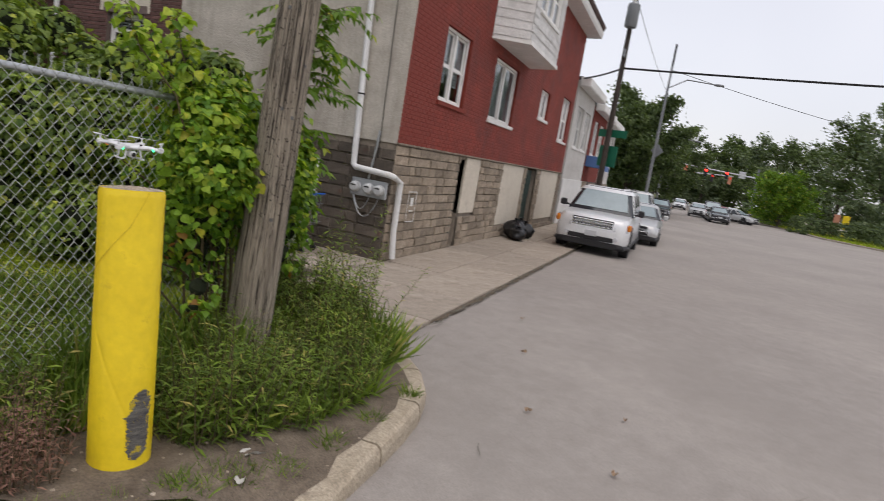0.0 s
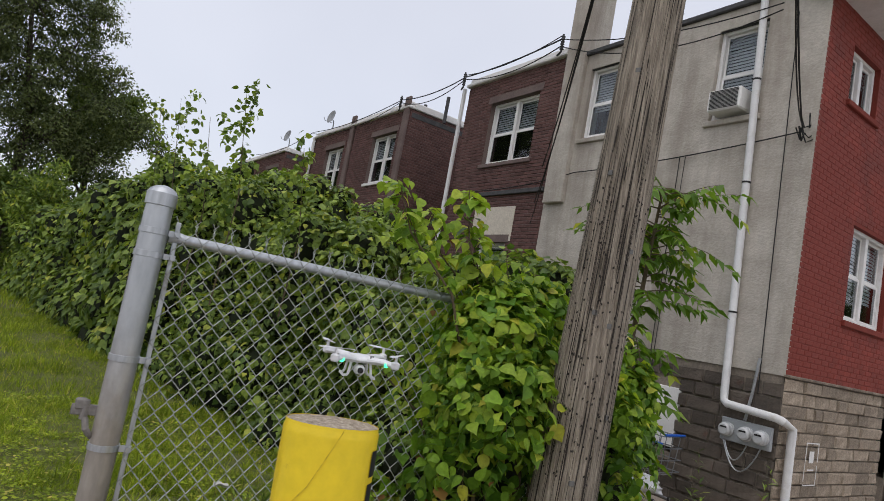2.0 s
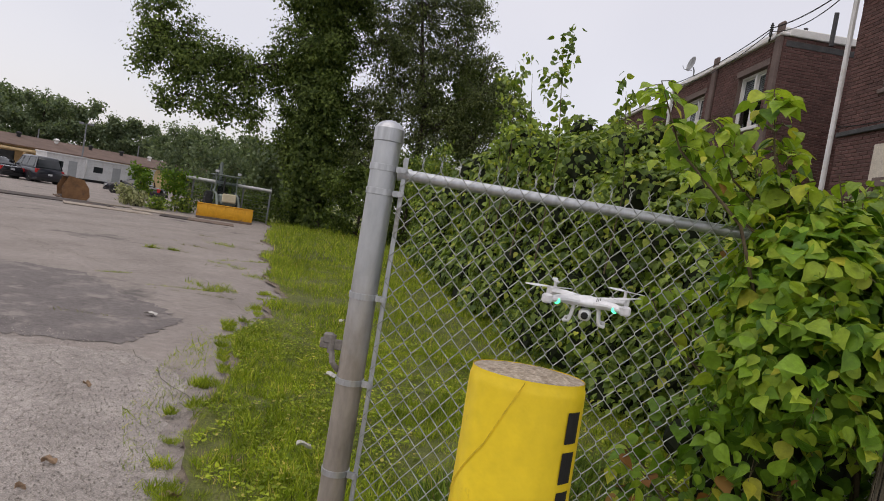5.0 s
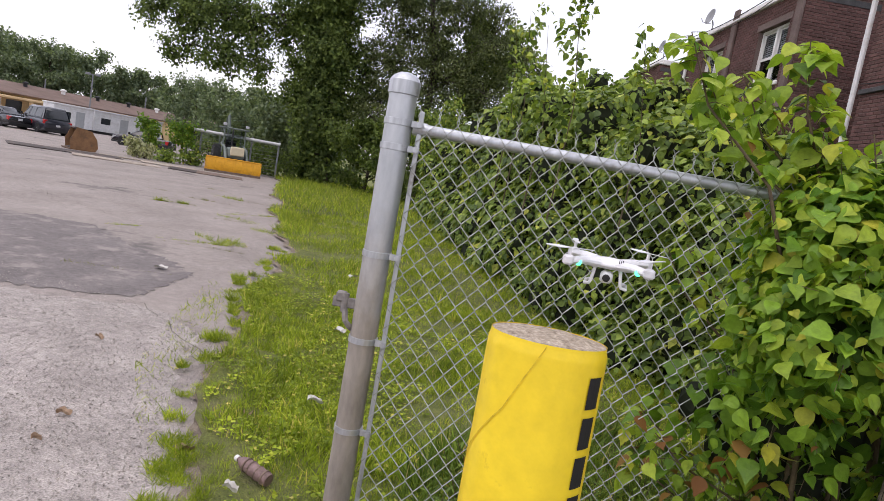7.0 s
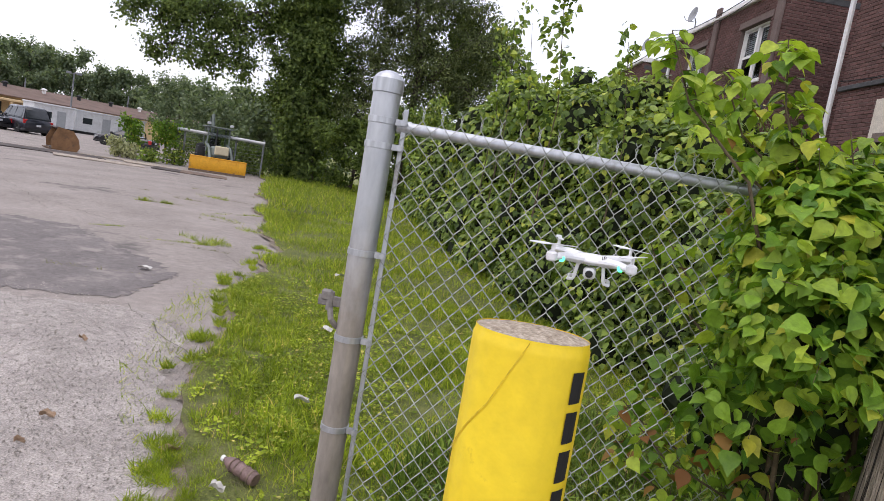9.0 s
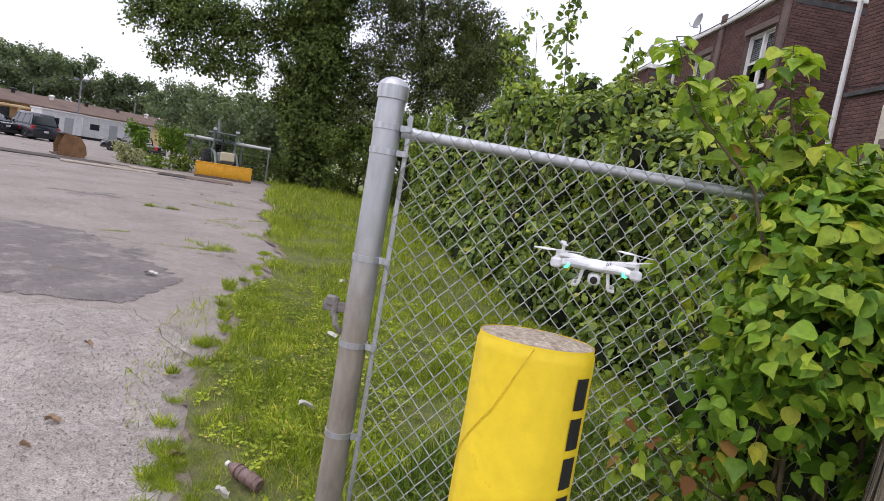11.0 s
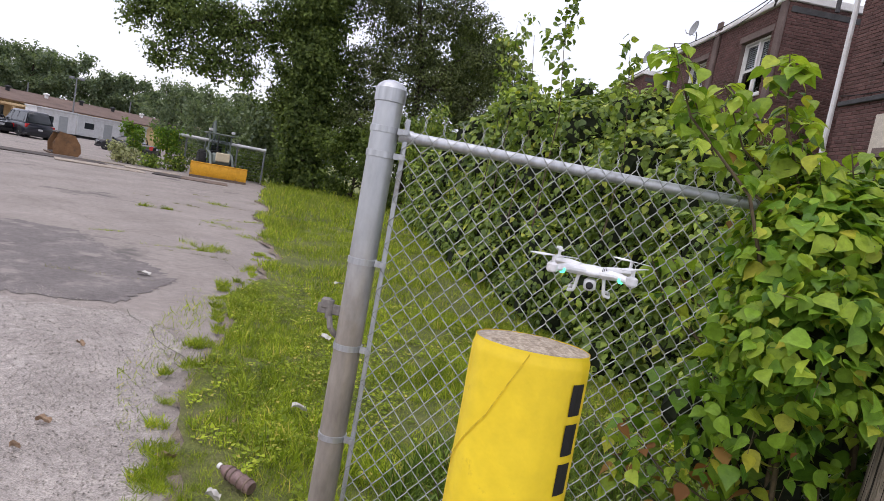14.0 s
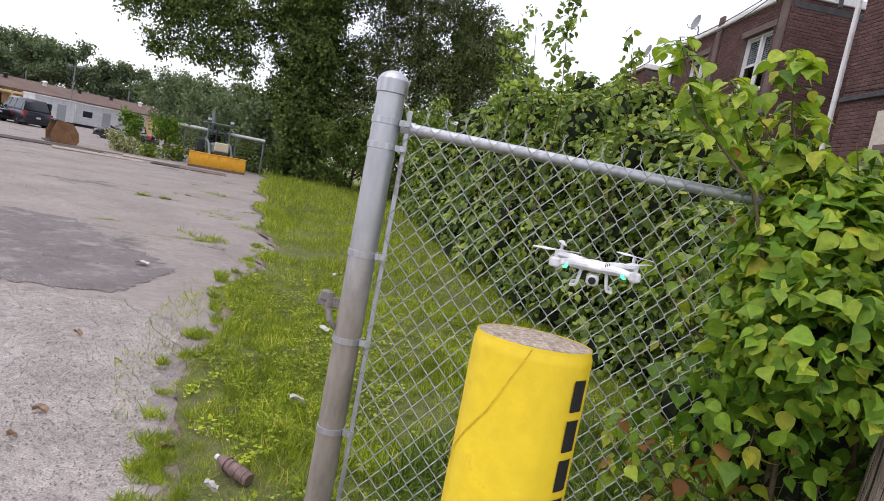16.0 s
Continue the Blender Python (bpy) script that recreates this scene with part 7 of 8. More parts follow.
part("sign_text", Geo().box((-.60, -.188, 3.84), (.45, -.186, 3.94), pose(0, 0, 0, 0, 0, 60)), WHITE, st)
sg = part("green_sign", Geo().cbox((-.45, -.19, 2.55), (.45, -.17, 3.4), .004, pose(0, 0, 0, 0, 0, 60)), GREENSIGN, up, "green notice sign")
tx = Geo()
for k, w in enumerate((.30, .36, .28, .2)):
    tx.box((-w, -.193, 3.21 - k * .17), (w, -.191, 3.28 - k * .17), pose(0, 0, 0, 0, 0, 60))
part("sign_text", tx, WHITE, sg)


def street_lamp(s, d, h, arm, label):
    lp = base("street_lamp", tuple(S(s, d, STREET)), label, "street lamp", group="street lamps", turn=25.5)
    part("pole", Geo().tube([(0, 0, 0), (0.05, 0, h)], [.11, .06], 10), GREYMETAL, lp, smooth=True)
    part("arm", Geo().tube([(0, 0, h * .80), (0, -arm * .4, h * .86), (0, -arm, h * .85)], .035, 8), GREYMETAL, lp, smooth=True)
    part("lamp_head", Geo().lathe([(0, -.12), (.12, -.08), (.14, 0), (.10, .10), (0, .13)], 12, pose(0, -arm - .25, h * .85 - .02, 90, 0, 0) @ Matrix.Diagonal((1, .6, 2.6, 1))), GREYMETAL, lp, smooth=True)
    return lp


l1 = street_lamp(33.0, -2.3, 10.3, 2.6, "grey street lamp on a tall pole with a curved arm")
part("pole_top", Geo().cbox((-.06, -.06, 9.6), (.16, .06, 10.9), .02), TRIMBLACK, l1)
part("warning_sign", Geo().cbox((-.3, -.03, -.3), (.3, -.01, .3), .01, pose(.0, -.12, 4.4, 0, 0, 65) @ pose(0, 0, 0, 0, 45, 0)), GREYMETAL, l1)
street_lamp(52.0, -2.3, 8.0, 2.2, "grey street lamp farther along the road")


def catenary(a, b, sag, r=.012, n=14):
    a, b = Vector(a), Vector(b)
    return Geo().tube([a.lerp(b, t) - Vector((0, 0, sag * 4 * t * (1 - t))) for t in np.linspace(0, 1, n)], r, 5)


def wire(a, b, sag, r=.012, label="thin black overhead wire", name="overhead_wire"):
    thing(name, catenary(a, b, sag, r), CABLE, label, "wire", group="overhead wires")


ptop = S(17.5, -1.2, WALK)
wire(ptop + Vector((.05, 0, 6.5)), (32.0, -22.5, 7.6), 0.35, .04, "thick black cable slung across the road")
wire(S(RED_L, -.2, 5.5), ptop + Vector((.05, 0, 6.5)), 0.05, .035, "thick black cable along the house front")
wire(ptop + Vector((.05, -.8, 9.9)), far(9, 48, 18.2), 0.5, .016)
wire(ptop + Vector((.05, .3, 9.9)), S(60, -2.5, 10.0), 0.8, .014)
wire(ptop + Vector((.05, .4, 9.9)), far(9, 52, 18.8), 0.5, .014)
wire(S(33, -2.3, 9.2), S(60, -34, 8.6), 0.6, .018)
wire(S(33, -2.3, 8.0), S(80, -3, 8.0), 0.8, .018)

# cables from the near pole to the houses
near_top = Vector((*POLE, 0)) + Vector((.27, -.1, 9.0))
anchor = M_ST @ Vector((-0.15, -.05, 5.05))
for a, b, sag, r in ((near_top, anchor, 0.9, .011), (near_top + Vector((.1, 0, -.3)), anchor + Vector((0, 0, .06)), 1.3, .009), (near_top, M_RED @ Vector((2.6, -1.0, 6.9)), .25, .03),
                     (M_ST @ Vector((-4.95, -.25, 7.55)), M_ST @ Vector((-.6, -.12, 6.95)), .2, .010), (M_ST @ Vector((-4.95, -.25, 7.40)), M_ST @ Vector((-.6, -.12, 6.85)), .35, .010), (M_ST @ Vector((-8.2, -.2, 7.5)), M_ST @ Vector((-4.95, -.25, 7.55)), .06, .016), (M_ST @ Vector((-8.2, -.2, 7.45)), M_ST @ Vector((-4.95, -.25, 7.40)), .2, .012), (M_ST @ Vector((-8.2, -.2, 7.55)), M_ST @ Vector((-4.95, -.25, 7.62)), .14, .010), (M_ST @ Vector((-11.2, -.2, 7.5)), M_ST @ Vector((-8.2, -.2, 7.5)), .12, .014), (M_ST @ Vector((-11.2, -.2, 7.42)), M_ST @ Vector((-8.2, -.2, 7.45)), .25, .011), (M_ST @ Vector((-17.6, -.15, 7.5)), M_ST @ Vector((-11.2, -.2, 7.5)), .15, .012), (M_ST @ Vector((-17.6, -.15, 7.45)), M_ST @ Vector((-11.2, -.2, 7.45)), .3, .010), (M_ST @ Vector((-24, -.15, 7.4)), M_ST @ Vector((-17.6, -.15, 7.5)), .2, .012),
                     (near_top + Vector((-.05, .1, -.2)), M_ST @ Vector((-5.0, -.15, 5.0)), .8, .010), (near_top + Vector((-.08, .1, -.5)), M_ST @ Vector((-5.05, -.15, 4.3)), .9, .010), (near_top + Vector((-.05, .1, 0)), M_ST @ Vector((-5.1, -.12, 3.9)), .7, .008),
                     (M_ST @ Vector((-8.2, -.05, 4.75)), M_ST @ Vector((-4.2, -.06, 4.85)), .12, .010), (M_ST @ Vector((-4.2, -.06, 4.85)), anchor, .06, .010), (M_ST @ Vector((-17.5, -.05, 4.65)), M_ST @ Vector((-11.0, -.05, 4.6)), .1, .010), (M_ST @ Vector((-2.0, -.03, 4.9)), M_ST @ Vector((-2.0, -.03, 1.9)), 0, .007), (M_ST @ Vector((-1.9, -.03, 4.9)), M_ST @ Vector((-1.95, -.03, 1.6)), 0, .006), (M_ST @ Vector((-.42, -.03, 6.8)), M_ST @ Vector((-.3, -.03, 1.6)), 0, .007)):
    wire(a, b, sag, r, "thin black service cable at the house back", "service_cable")
for s, z in ((4.95, 7.3), (8.2, 7.25), (11.2, 7.25)):
    p = M_ST @ Vector((-s, -.22, z))
    br = base("cable_bracket", tuple(p), "dark iron cable bracket on a roof edge", "bracket", group="cable brackets")
    part("stay", Geo().tube([(0, .2, 0), (0, 0, 0), (0, 0, .36)], .022, 6), TAR, br)
    for k in range(3):
        part("spool", Geo().lathe([(.02, -.03), (.045, -.03), (.03, 0), (.045, .03), (.02, .03)], 8, pose(0, 0, .08 + .1 * k)), TAR, br)
g = Geo()
for i in range(7):
    a = anchor + Vector((rnd.uniform(-.1, .1), rnd.uniform(-.1, 0), rnd.uniform(-.1, .1)))
    b = anchor + Vector((rnd.uniform(-.2, .2), rnd.uniform(-.12, 0), rnd.uniform(-.2, .25)))
    g.tube([a, (a + b) / 2 - Vector((0, 0, .12)), b], .009, 5)
thing("cable_loop", g, CABLE, "tangled loop of black cables on the stucco wall", "cable")

# neighbouring fronts beyond the red house
PALEWALL = surface("pale_rendered_wall", (0.50, 0.48, 0.45), (0.62, 0.60, 0.57), scale=1, rough=0.9, fine=30, stain=(0.40, 0.38, 0.35))
AWNBLUE = paint("blue_awning", (0.08, 0.16, 0.36), 0.7)
for i, (s0, s1, top, wm, lab) in enumerate(((15.6, 20.5, 5.5, PALEWALL, "pale rendered row house with a porch window"), (20.8, 26.0, 5.2, REDMORTAR, "brick row house with a blue awning"), (26.3, 31.0, 5.1, PALEWALL, "pale row house farther along the street"))):
    m = frame3(S(s0, 0), U)
    h = base("street_house", tuple(S(s0, 0, WALK)), lab, "house", group="houses along the street", turn=25.5)
    ih = h.matrix_world.inverted()
    Lh = s1 - s0
    holes = [(.8, 2.3, 3.0, 4.6), (2.9, Lh - .6, 3.0, 4.6)]
    part("front_wall", wall_sheet(Geo(), 0, Lh, -.1, top, holes, 0, .3), wm, h).matrix_basis = ih @ m
    # near-black walls and screen paint the unlit rooms behind the windows
    part("back_wall", Geo().box((0, .3, -.1), (.3, 8, top)).box((Lh - .3, .3, -.1), (Lh, 8, top)).box((.3, 7.7, -.1), (Lh - .3, 8, top)).box((.3, 1.4, -.1), (Lh - .3, 1.5, top - .3)), DARK, h).matrix_basis = ih @ m
    part("roof", Geo().box((-.02, -.1, top - .02), (Lh + .02, 8, top + .12)), TAR, h).matrix_basis = ih @ m
    part("cornice", Geo().cbox((-.05, -.45, top - .25), (Lh + .05, -.005, top + .10), .04), WHITE, h, "white cornice").matrix_basis = ih @ m
    for a, b, c, d in holes:
        window(h, m, a, b, c, d, 2, blind=.4, sill=True)
    part("basement", Geo().cbox((0, -.06, -.1), (Lh, -.005, 1.7), .02), WHITE if i == 0 else STONE, h).matrix_basis = ih @ m
    if i == 1:
        part("awning", Geo().prism([(0, 2.4), (0, 2.9), (1.5, 2.9), (1.5, 2.4)], -.9, -.01).box((0, -.95, 2.3), (1.5, -.9, 2.5)), AWNBLUE, h).matrix_basis = ih @ m

# rubbish bags at the foot of the wall
BAGS = paint("black_plastic_bag", (0.010, 0.010, 0.011), 0.3, bump=.3, fine=20)
for s, d, r in ((7.6, -.40, .32), (8.15, -.55, .28), (8.5, -.32, .30), (7.2, -.6, .22)):
    def bag(u, v, r=r, s=s):
        a, b = u * 6.2832, v * math.pi
        q = r * (1 + .22 * noise.noise((math.cos(a) * 2 + s, math.sin(a) * 2, b * 2)))
        return (q * math.sin(b) * math.cos(a), q * math.sin(b) * math.sin(a), r * .75 - q * .78 * math.cos(b))
    bg = Geo().grid(bag, 22, 14)
    bg.lathe([(.05, r * 1.35), (.03, r * 1.5), (.07, r * 1.75)], 8)
    ob = thing("rubbish_bag", bg, BAGS, "tied black rubbish bag on the pavement", "bag", group="rubbish bags", smooth=True)
    ob.matrix_world = pose(*S(s, d, WALK))

# folding cart by the stucco wall
BLUEPL = paint("blue_plastic", (0.02, 0.12, 0.55), 0.4)
cart = base("shopping_cart", tuple(M_ST @ Vector((-1.35, -.75, WALK + .012))), "wire shopping cart with blue handle and white bag", "cart", turn=-60)
g = Geo()
for i in range(9):
    x = -.38 + i * .095
    g.tube([(x, -.25, .95), (x * .9, -.22, .45), (x * .9, .22, .45), (x, .25, .95)], .006, 5)
for z in (.5, .65, .8, .95):
    g.tube([(-.4, -.25, z), (.42, -.25, z), (.42, .25, z), (-.4, .25, z), (-.4, -.25, z)], .007, 5)
part("basket", g, GREYMETAL, cart, kind="stuff")
for y in (-.24, .24):
    part("frame_tube", Geo().tube([(-.48, y, 1.02), (-.40, y, .60), (-.36, y, .18), (.38, y * .8, .14)], .014, 8), GREYMETAL, cart)
part("handle", Geo().tube([(-.48, -.28, 1.03), (-.48, .28, 1.03)], .02, 10), BLUEPL, cart, "blue plastic handle")
part("trim_bar", Geo().tube([(.43, -.25, .97), (.43, .25, .97)], .016, 8).tube([(-.4, -.265, .86), (.42, -.265, .86)], .012, 8), BLUEPL, cart, "blue plastic trim")
for x in (-.34, .36):
    for y in (-.22, .2):
        part("castor", Geo().lathe([(0, -.015), (.055, -.018), (.06, 0), (.055, .018), (0, .015)], 14, pose(x, y, .06, 90, 0, 0)).box((x - .012, y - .025, .06), (x + .012, y + .025, .16)), RUBBER, cart)
def sack(u, v):
    a, b = u * 6.2832, v * math.pi
    q = 1 + .3 * noise.noise((math.cos(a) * 2, math.sin(a) * 2, b * 2.5))
    return (.33 * q * math.sin(b) * math.cos(a), .19 * q * math.sin(b) * math.sin(a), .27 - .12 * q * math.cos(b))
thing("plastic_sack", Geo().grid(sack, 22, 12), paint("white_plastic_sack", (.62, .63, .64), .5, bump=.3, fine=20), "crumpled white plastic sack in the cart", "bag", smooth=True).matrix_world = cart.matrix_world.copy()
def crate(at, turn):
    o = base("storage_crate", at, "pale plastic storage box by the wall", "box", turn=turn)
    part("tub", Geo().cbox((-.3, -.2, 0), (.3, .2, .34), .03), WHITE, o)
    part("lid", Geo().cbox((-.32, -.22, .345), (.32, .22, .40), .02), WHITE, o)
crate(tuple(M_ST @ Vector((-2.3, -.5, WALK + .012))), -70)

# traffic lights on their mast arms
for bear, dist, h, arm, t in ((20.3, 96, 6.9, 9.5, 115), (26.9, 100, 6.4, 8.5, -60)):
    tl = base("traffic_signal", tuple(far(bear, dist)), "traffic lights on a long steel mast arm", "traffic light", group="traffic lights", turn=t - 90)
    part("pole", Geo().tube([(0, 0, 0), (0, 0, h)], [.14, .10], 10), GREYMETAL, tl)
    part("mast_arm", Geo().tube([(0, 0, h - 1.2), (0, arm, h - .7)], [.10, .06], 8), PLATE, tl)
    sg2 = -1 if t > 0 else 1
    for k in range(3):
        y = arm * (.40 + .28 * k)
        z0 = h - 1.6
        hd = part("signal_head", Geo().cbox((-.18, y - .22, z0 - .3), (.18, y + .22, z0 + .8), .03), TRIMBLACK if k < 2 else SNOW, tl)
        part("red_lamp", Geo().lathe([(0, 0), (.16, 0), (.13, .05), (0, .07)], 12, pose(sg2 * .18, y, z0 + .5, 0, sg2 * 90, 0)), glow("red_signal_light_%d_%d" % (dist, k), (1, .03, .02), 5.0 if k < 2 and t > 0 else .1), hd)
    part("plate_sign", Geo().cbox((-.05, arm * .2 - .4, h - 1.5), (.05, arm * .2 + .4, h - .6), .01), PLATE, tl)

# far side: kerb, lawn, hedges, trees
kb = [far(8, 62), far(10.9, 66), far(14.9, 70), far(17.3, 82), far(19.4, 86), far(20.2, 100)]
g = Geo()
for p, q in zip(kb, kb[1:]):
    k = max(1, int((q - p).length / 3))
    for i in range(k):
        a, b = p.lerp(q, i / k), p.lerp(q, (i + 1) / k)
        m = frame3(a, (b - a).to_2d())
        g.cbox((.02, -.2, STREET - .1), ((b - a).length - .02, .05, STREET + .16), .03, m)
thing("far_kerb", g, CONCRETE, "concrete kerb along the far side of the road", "kerb", kind="structure")


def lawn_z(x, y):
    return STREET + .13 + .05 * noise.noise((x * .2, y * .2, 0))


lawn = [tuple(p[:2]) for p in kb] + [tuple(far(20.6, 150)[:2]), tuple(far(5, 150)[:2])]
thing("far_lawn", sheet(lawn, lawn_z, 5.0), SOIL, "mown grass beyond the far kerb", "grass", kind="structure")
blades("grass", [tuple(far(9, 65)[:2]), tuple(far(15, 71)[:2]), tuple(far(19, 88)[:2]), tuple(far(10, 84)[:2])], 14000, .15, .35, GRASS, "grass beyond the far kerb", seed=77, zf=lawn_z)
for b0, b1, d in ((14.6, 17.0, 76), (16.8, 19.3, 88), (10.5, 14.0, 74), (17.4, 19.6, 95)):
    pts = []
    for k in range(40):
        p = far(b0 + (b1 - b0) * k / 39, d + rnd.uniform(-.6, .6))
        pts += [(p.x, p.y, .35, .7), (p.x, p.y, 1.0, .65)]
    clad("clipped_hedge", np.array(pts), 6000, .22, LEAF_ROAD, FLAT, None, "clipped round green hedge across the road", "hedge", group="clipped hedges")
tree("tree", tuple(far(18.1, 84)[:2]), 6.6, 3.4, .2, 9000, .30, LEAF_SAP, "bright round young tree across the road", group="street trees", crown_from=.12, limbs=22)
tree("tree", tuple(far(12.3, 78)[:2]), 4.2, 2.6, .2, 5000, .30, LEAF_HAZE, "low round shrub tree across the road", group="street trees", crown_from=.1, limbs=18)
for bear, d, h, r, n in ((30.3, 56, 10.4, 4.6, 22000), (27.8, 66, 9.4, 4.4, 16000), (33.0, 60, 8.4, 4.0, 12000)):
    tree("tree", tuple(far(bear, d)[:2]), h, r, .3, n, .28, LEAF_ROAD, "full dark green street tree", group="street trees", crown_from=.12, limbs=18)
for i, (bear, d, h, r) in enumerate(((12.0, 96, 16.5, 8), (14.6, 104, 15.5, 7.5), (9.0, 90, 15, 8), (17.2, 128, 14, 7.5), (19.6, 132, 15.5, 7), (21.6, 136, 15, 7), (23.4, 138, 13.5, 6.5), (25.0, 150, 15.5, 7), (26.6, 146, 15, 7), (28.6, 150, 13, 7), (16.0, 150, 18, 8), (20.6, 160, 16, 8), (24.2, 118, 8, 4.5), (22.6, 122, 7.5, 4.5), (31, 150, 13, 7), (10.5, 130, 19, 9), (18.4, 112, 8, 5), (26.0, 120, 8.5, 4.5))):
    tree("tree", tuple(far(bear, d)[:2]), h, r, .35, 5200, .50, LEAF_ROAD if i % 4 else LEAF_HAZE, "large green tree beyond the road", group="trees beyond the road", crown_from=.06, limbs=15)
for bear, d, m in ((14.3, 77, SNOW), (13.7, 76, YELLOW)):
    p = far(bear, d)
    thing("small_sign", Geo().tube([(p.x, p.y, p.z), (p.x, p.y, 1.6)], .04, 6).cbox((p.x - .05, p.y - .3, 1.5), (p.x + .05, p.y + .3, 2.4), .02), m, "small sign on a post beyond the far kerb", "sign", group="far signs")

# ---- the far end of the lot ----
def lotp(bearing, dist, eye=(1.07, -2.14)):
    a = radians(bearing)
    x, y = eye[0] + dist * math.cos(a), eye[1] + dist * math.sin(a)
    return (x, y, fall(x, y))


DRYBRUSH = leafy("dry_brush", (0.22, 0.24, 0.12), (0.42, 0.42, 0.26), through_light=0.2)
SNOWYEL = surface("yellow_plough_paint", (0.62, 0.30, 0.012), (0.74, 0.38, 0.02), scale=2, rough=0.55, fine=30, stain=(0.25, 0.14, 0.06), stain_scale=2.0, stain_at=(.6, .7))
TRACTORGREEN = paint("dull_green_machine_paint", (0.16, 0.19, 0.17), 0.6)
x, y, z = lotp(129.6, 35.0)
blade_at = base("snow_plough", (x, y, z), "yellow snow plough blade standing on the asphalt", "plough", turn=129.6 - 90 + 6)
def mouldboard(u, v):
    a = radians(-38 + 78 * v)
    return (-1.38 + 2.76 * u, .25 - .25 * math.cos(a), .08 + .68 * v)
g = Geo().grid(mouldboard, 16, 8)
g.grid(lambda u, v: tuple(Vector(mouldboard(u, v)) + Vector((0, .035, 0))), 16, 8)
part("mouldboard", g, SNOWYEL, blade_at, smooth=True)
for i in range(7):
    xx = -1.32 + i * .44
    part("rib", Geo().cbox((xx - .02, .0, .1), (xx + .02, .16, .76), .005), SNOWYEL, blade_at)
part("cutting_edge", Geo().cbox((-1.39, -.02, 0), (1.39, .02, .12), .005), RUST, blade_at)
part("top_rail", Geo().tube([(-1.39, .05, .77), (1.39, .05, .77)], .03, 8), SNOWYEL, blade_at)
tr = base("loader_tractor", (x - 2.2, y + 2.4, fall(x, y + 3)), "old dark green loader tractor with a cab and lights", "tractor", turn=129.6 - 90 + 180 + 8)
part("hood", Geo().cbox((-.42, .2, .8), (.42, 1.75, 1.35), .1), TRACTORGREEN, tr)
part("grille", Geo().cbox((-.36, 1.751, .95), (.36, 1.85, 1.42), .04), paint("cream_machine_paint", (.62, .55, .38), .6), tr)
g = Geo()
for sx in (-.6, .6):
    for sy in (-1.5, .1):
        g.tube([(sx, sy, 1.0), (sx * .92, sy * .95, 2.35)], .04, 6)
g.cbox((-.72, -1.6, 2.35), (.72, .25, 2.43), .03)
part("cab", g, TRACTORGREEN, tr)
part("windscreen", Geo().box((-.52, .08, 1.45), (.52, .10, 2.3)), GLASS, tr)
part("seat_box", Geo().cbox((-.35, -1.2, .7), (.35, -.3, 1.2), .05).cbox((-.3, -1.25, 1.2), (.3, -1.1, 1.75), .05), TRIMBLACK, tr)
for sx in (-.75, .75):
    part("rear_wheel", Geo().lathe([(.3, -.18), (.66, -.2), (.7, -.1), (.7, .1), (.66, .2), (.3, .18)], 22, pose(sx, -1.0, .7, 0, 90, 0)).lathe([(0, -.05), (.3, -.05), (.3, .05), (0, .05)], 14, pose(sx, -1.0, .7, 0, 90, 0)), RUBBER, tr, smooth=True)
    part("front_wheel", Geo().lathe([(.2, -.12), (.4, -.13), (.43, 0), (.4, .13), (.2, .12)], 18, pose(sx * .85, 1.5, .43, 0, 90, 0)).lathe([(0, -.04), (.2, -.04), (.2, .04), (0, .04)], 12, pose(sx * .85, 1.5, .43, 0, 90, 0)), RUBBER, tr, smooth=True)
    part("loader_arm", Geo().tube([(sx * .75, -.6, 1.5), (sx * .75, 1.0, 1.3), (sx * .75, 2.2, .5)], .07, 6), TRACTORGREEN, tr)
    part("work_light", Geo().cbox((sx * .8 - .1, .2, 2.5), (sx * .8 + .1, .3, 2.64), .02), HEADLAMP, tr)
part("boom", Geo().tube([(0, -1.7, 1.0), (.15, -2.0, 3.1), (.3, -2.6, 2.2)], [.12, .10, .08], 6), TRACTORGREEN, tr)
part("exhaust", Geo().tube([(.25, 1.2, 1.4), (.25, 1.2, 2.3)], .04, 8), TRIMBLACK, tr)

# rusty bucket, steel plates and boards lying about
PLATEST = surface("dark_steel_plate", (0.035, 0.03, 0.028), (0.09, 0.07, 0.06), scale=1.5, rough=0.8, stain=(.14, .09, .06), stain_scale=1.2)
x, y, z = lotp(140.9, 36.5)
bk = base("loader_bucket", (x, y, z), "rusty steel loader bucket tipped on its back", "bucket", turn=60)
prof = [(-.55, .02), (.5, .02), (.62, .2), (.55, .6), (.3, .98), (-.35, 1.1), (-.5, 1.05), (.1, .85), (.35, .5), (.30, .18), (-.55, .10)]
part("shell", Geo().prism(prof, -.75, .75), PLATEST, bk)
side = [(-.55, .02), (.5, .02), (.62, .2), (.55, .6), (.3, .98), (-.35, 1.1), (-.6, .5)]
DULLORANGE = surface("faded_orange_rust", (0.14, 0.075, 0.035), (0.24, 0.13, 0.06), scale=3, rough=.85, stain=(.1, .06, .04), stain_scale=2.5)
for yy in (-.79, .75):
    part("side_plate", Geo().prism(side, yy, yy + .04), DULLORANGE, bk)
for k in range(5):
    part("tooth", Geo().cbox((-.75, -.65 + k * .3, .02), (-.5, -.55 + k * .3, .08), .01), RUST, bk)
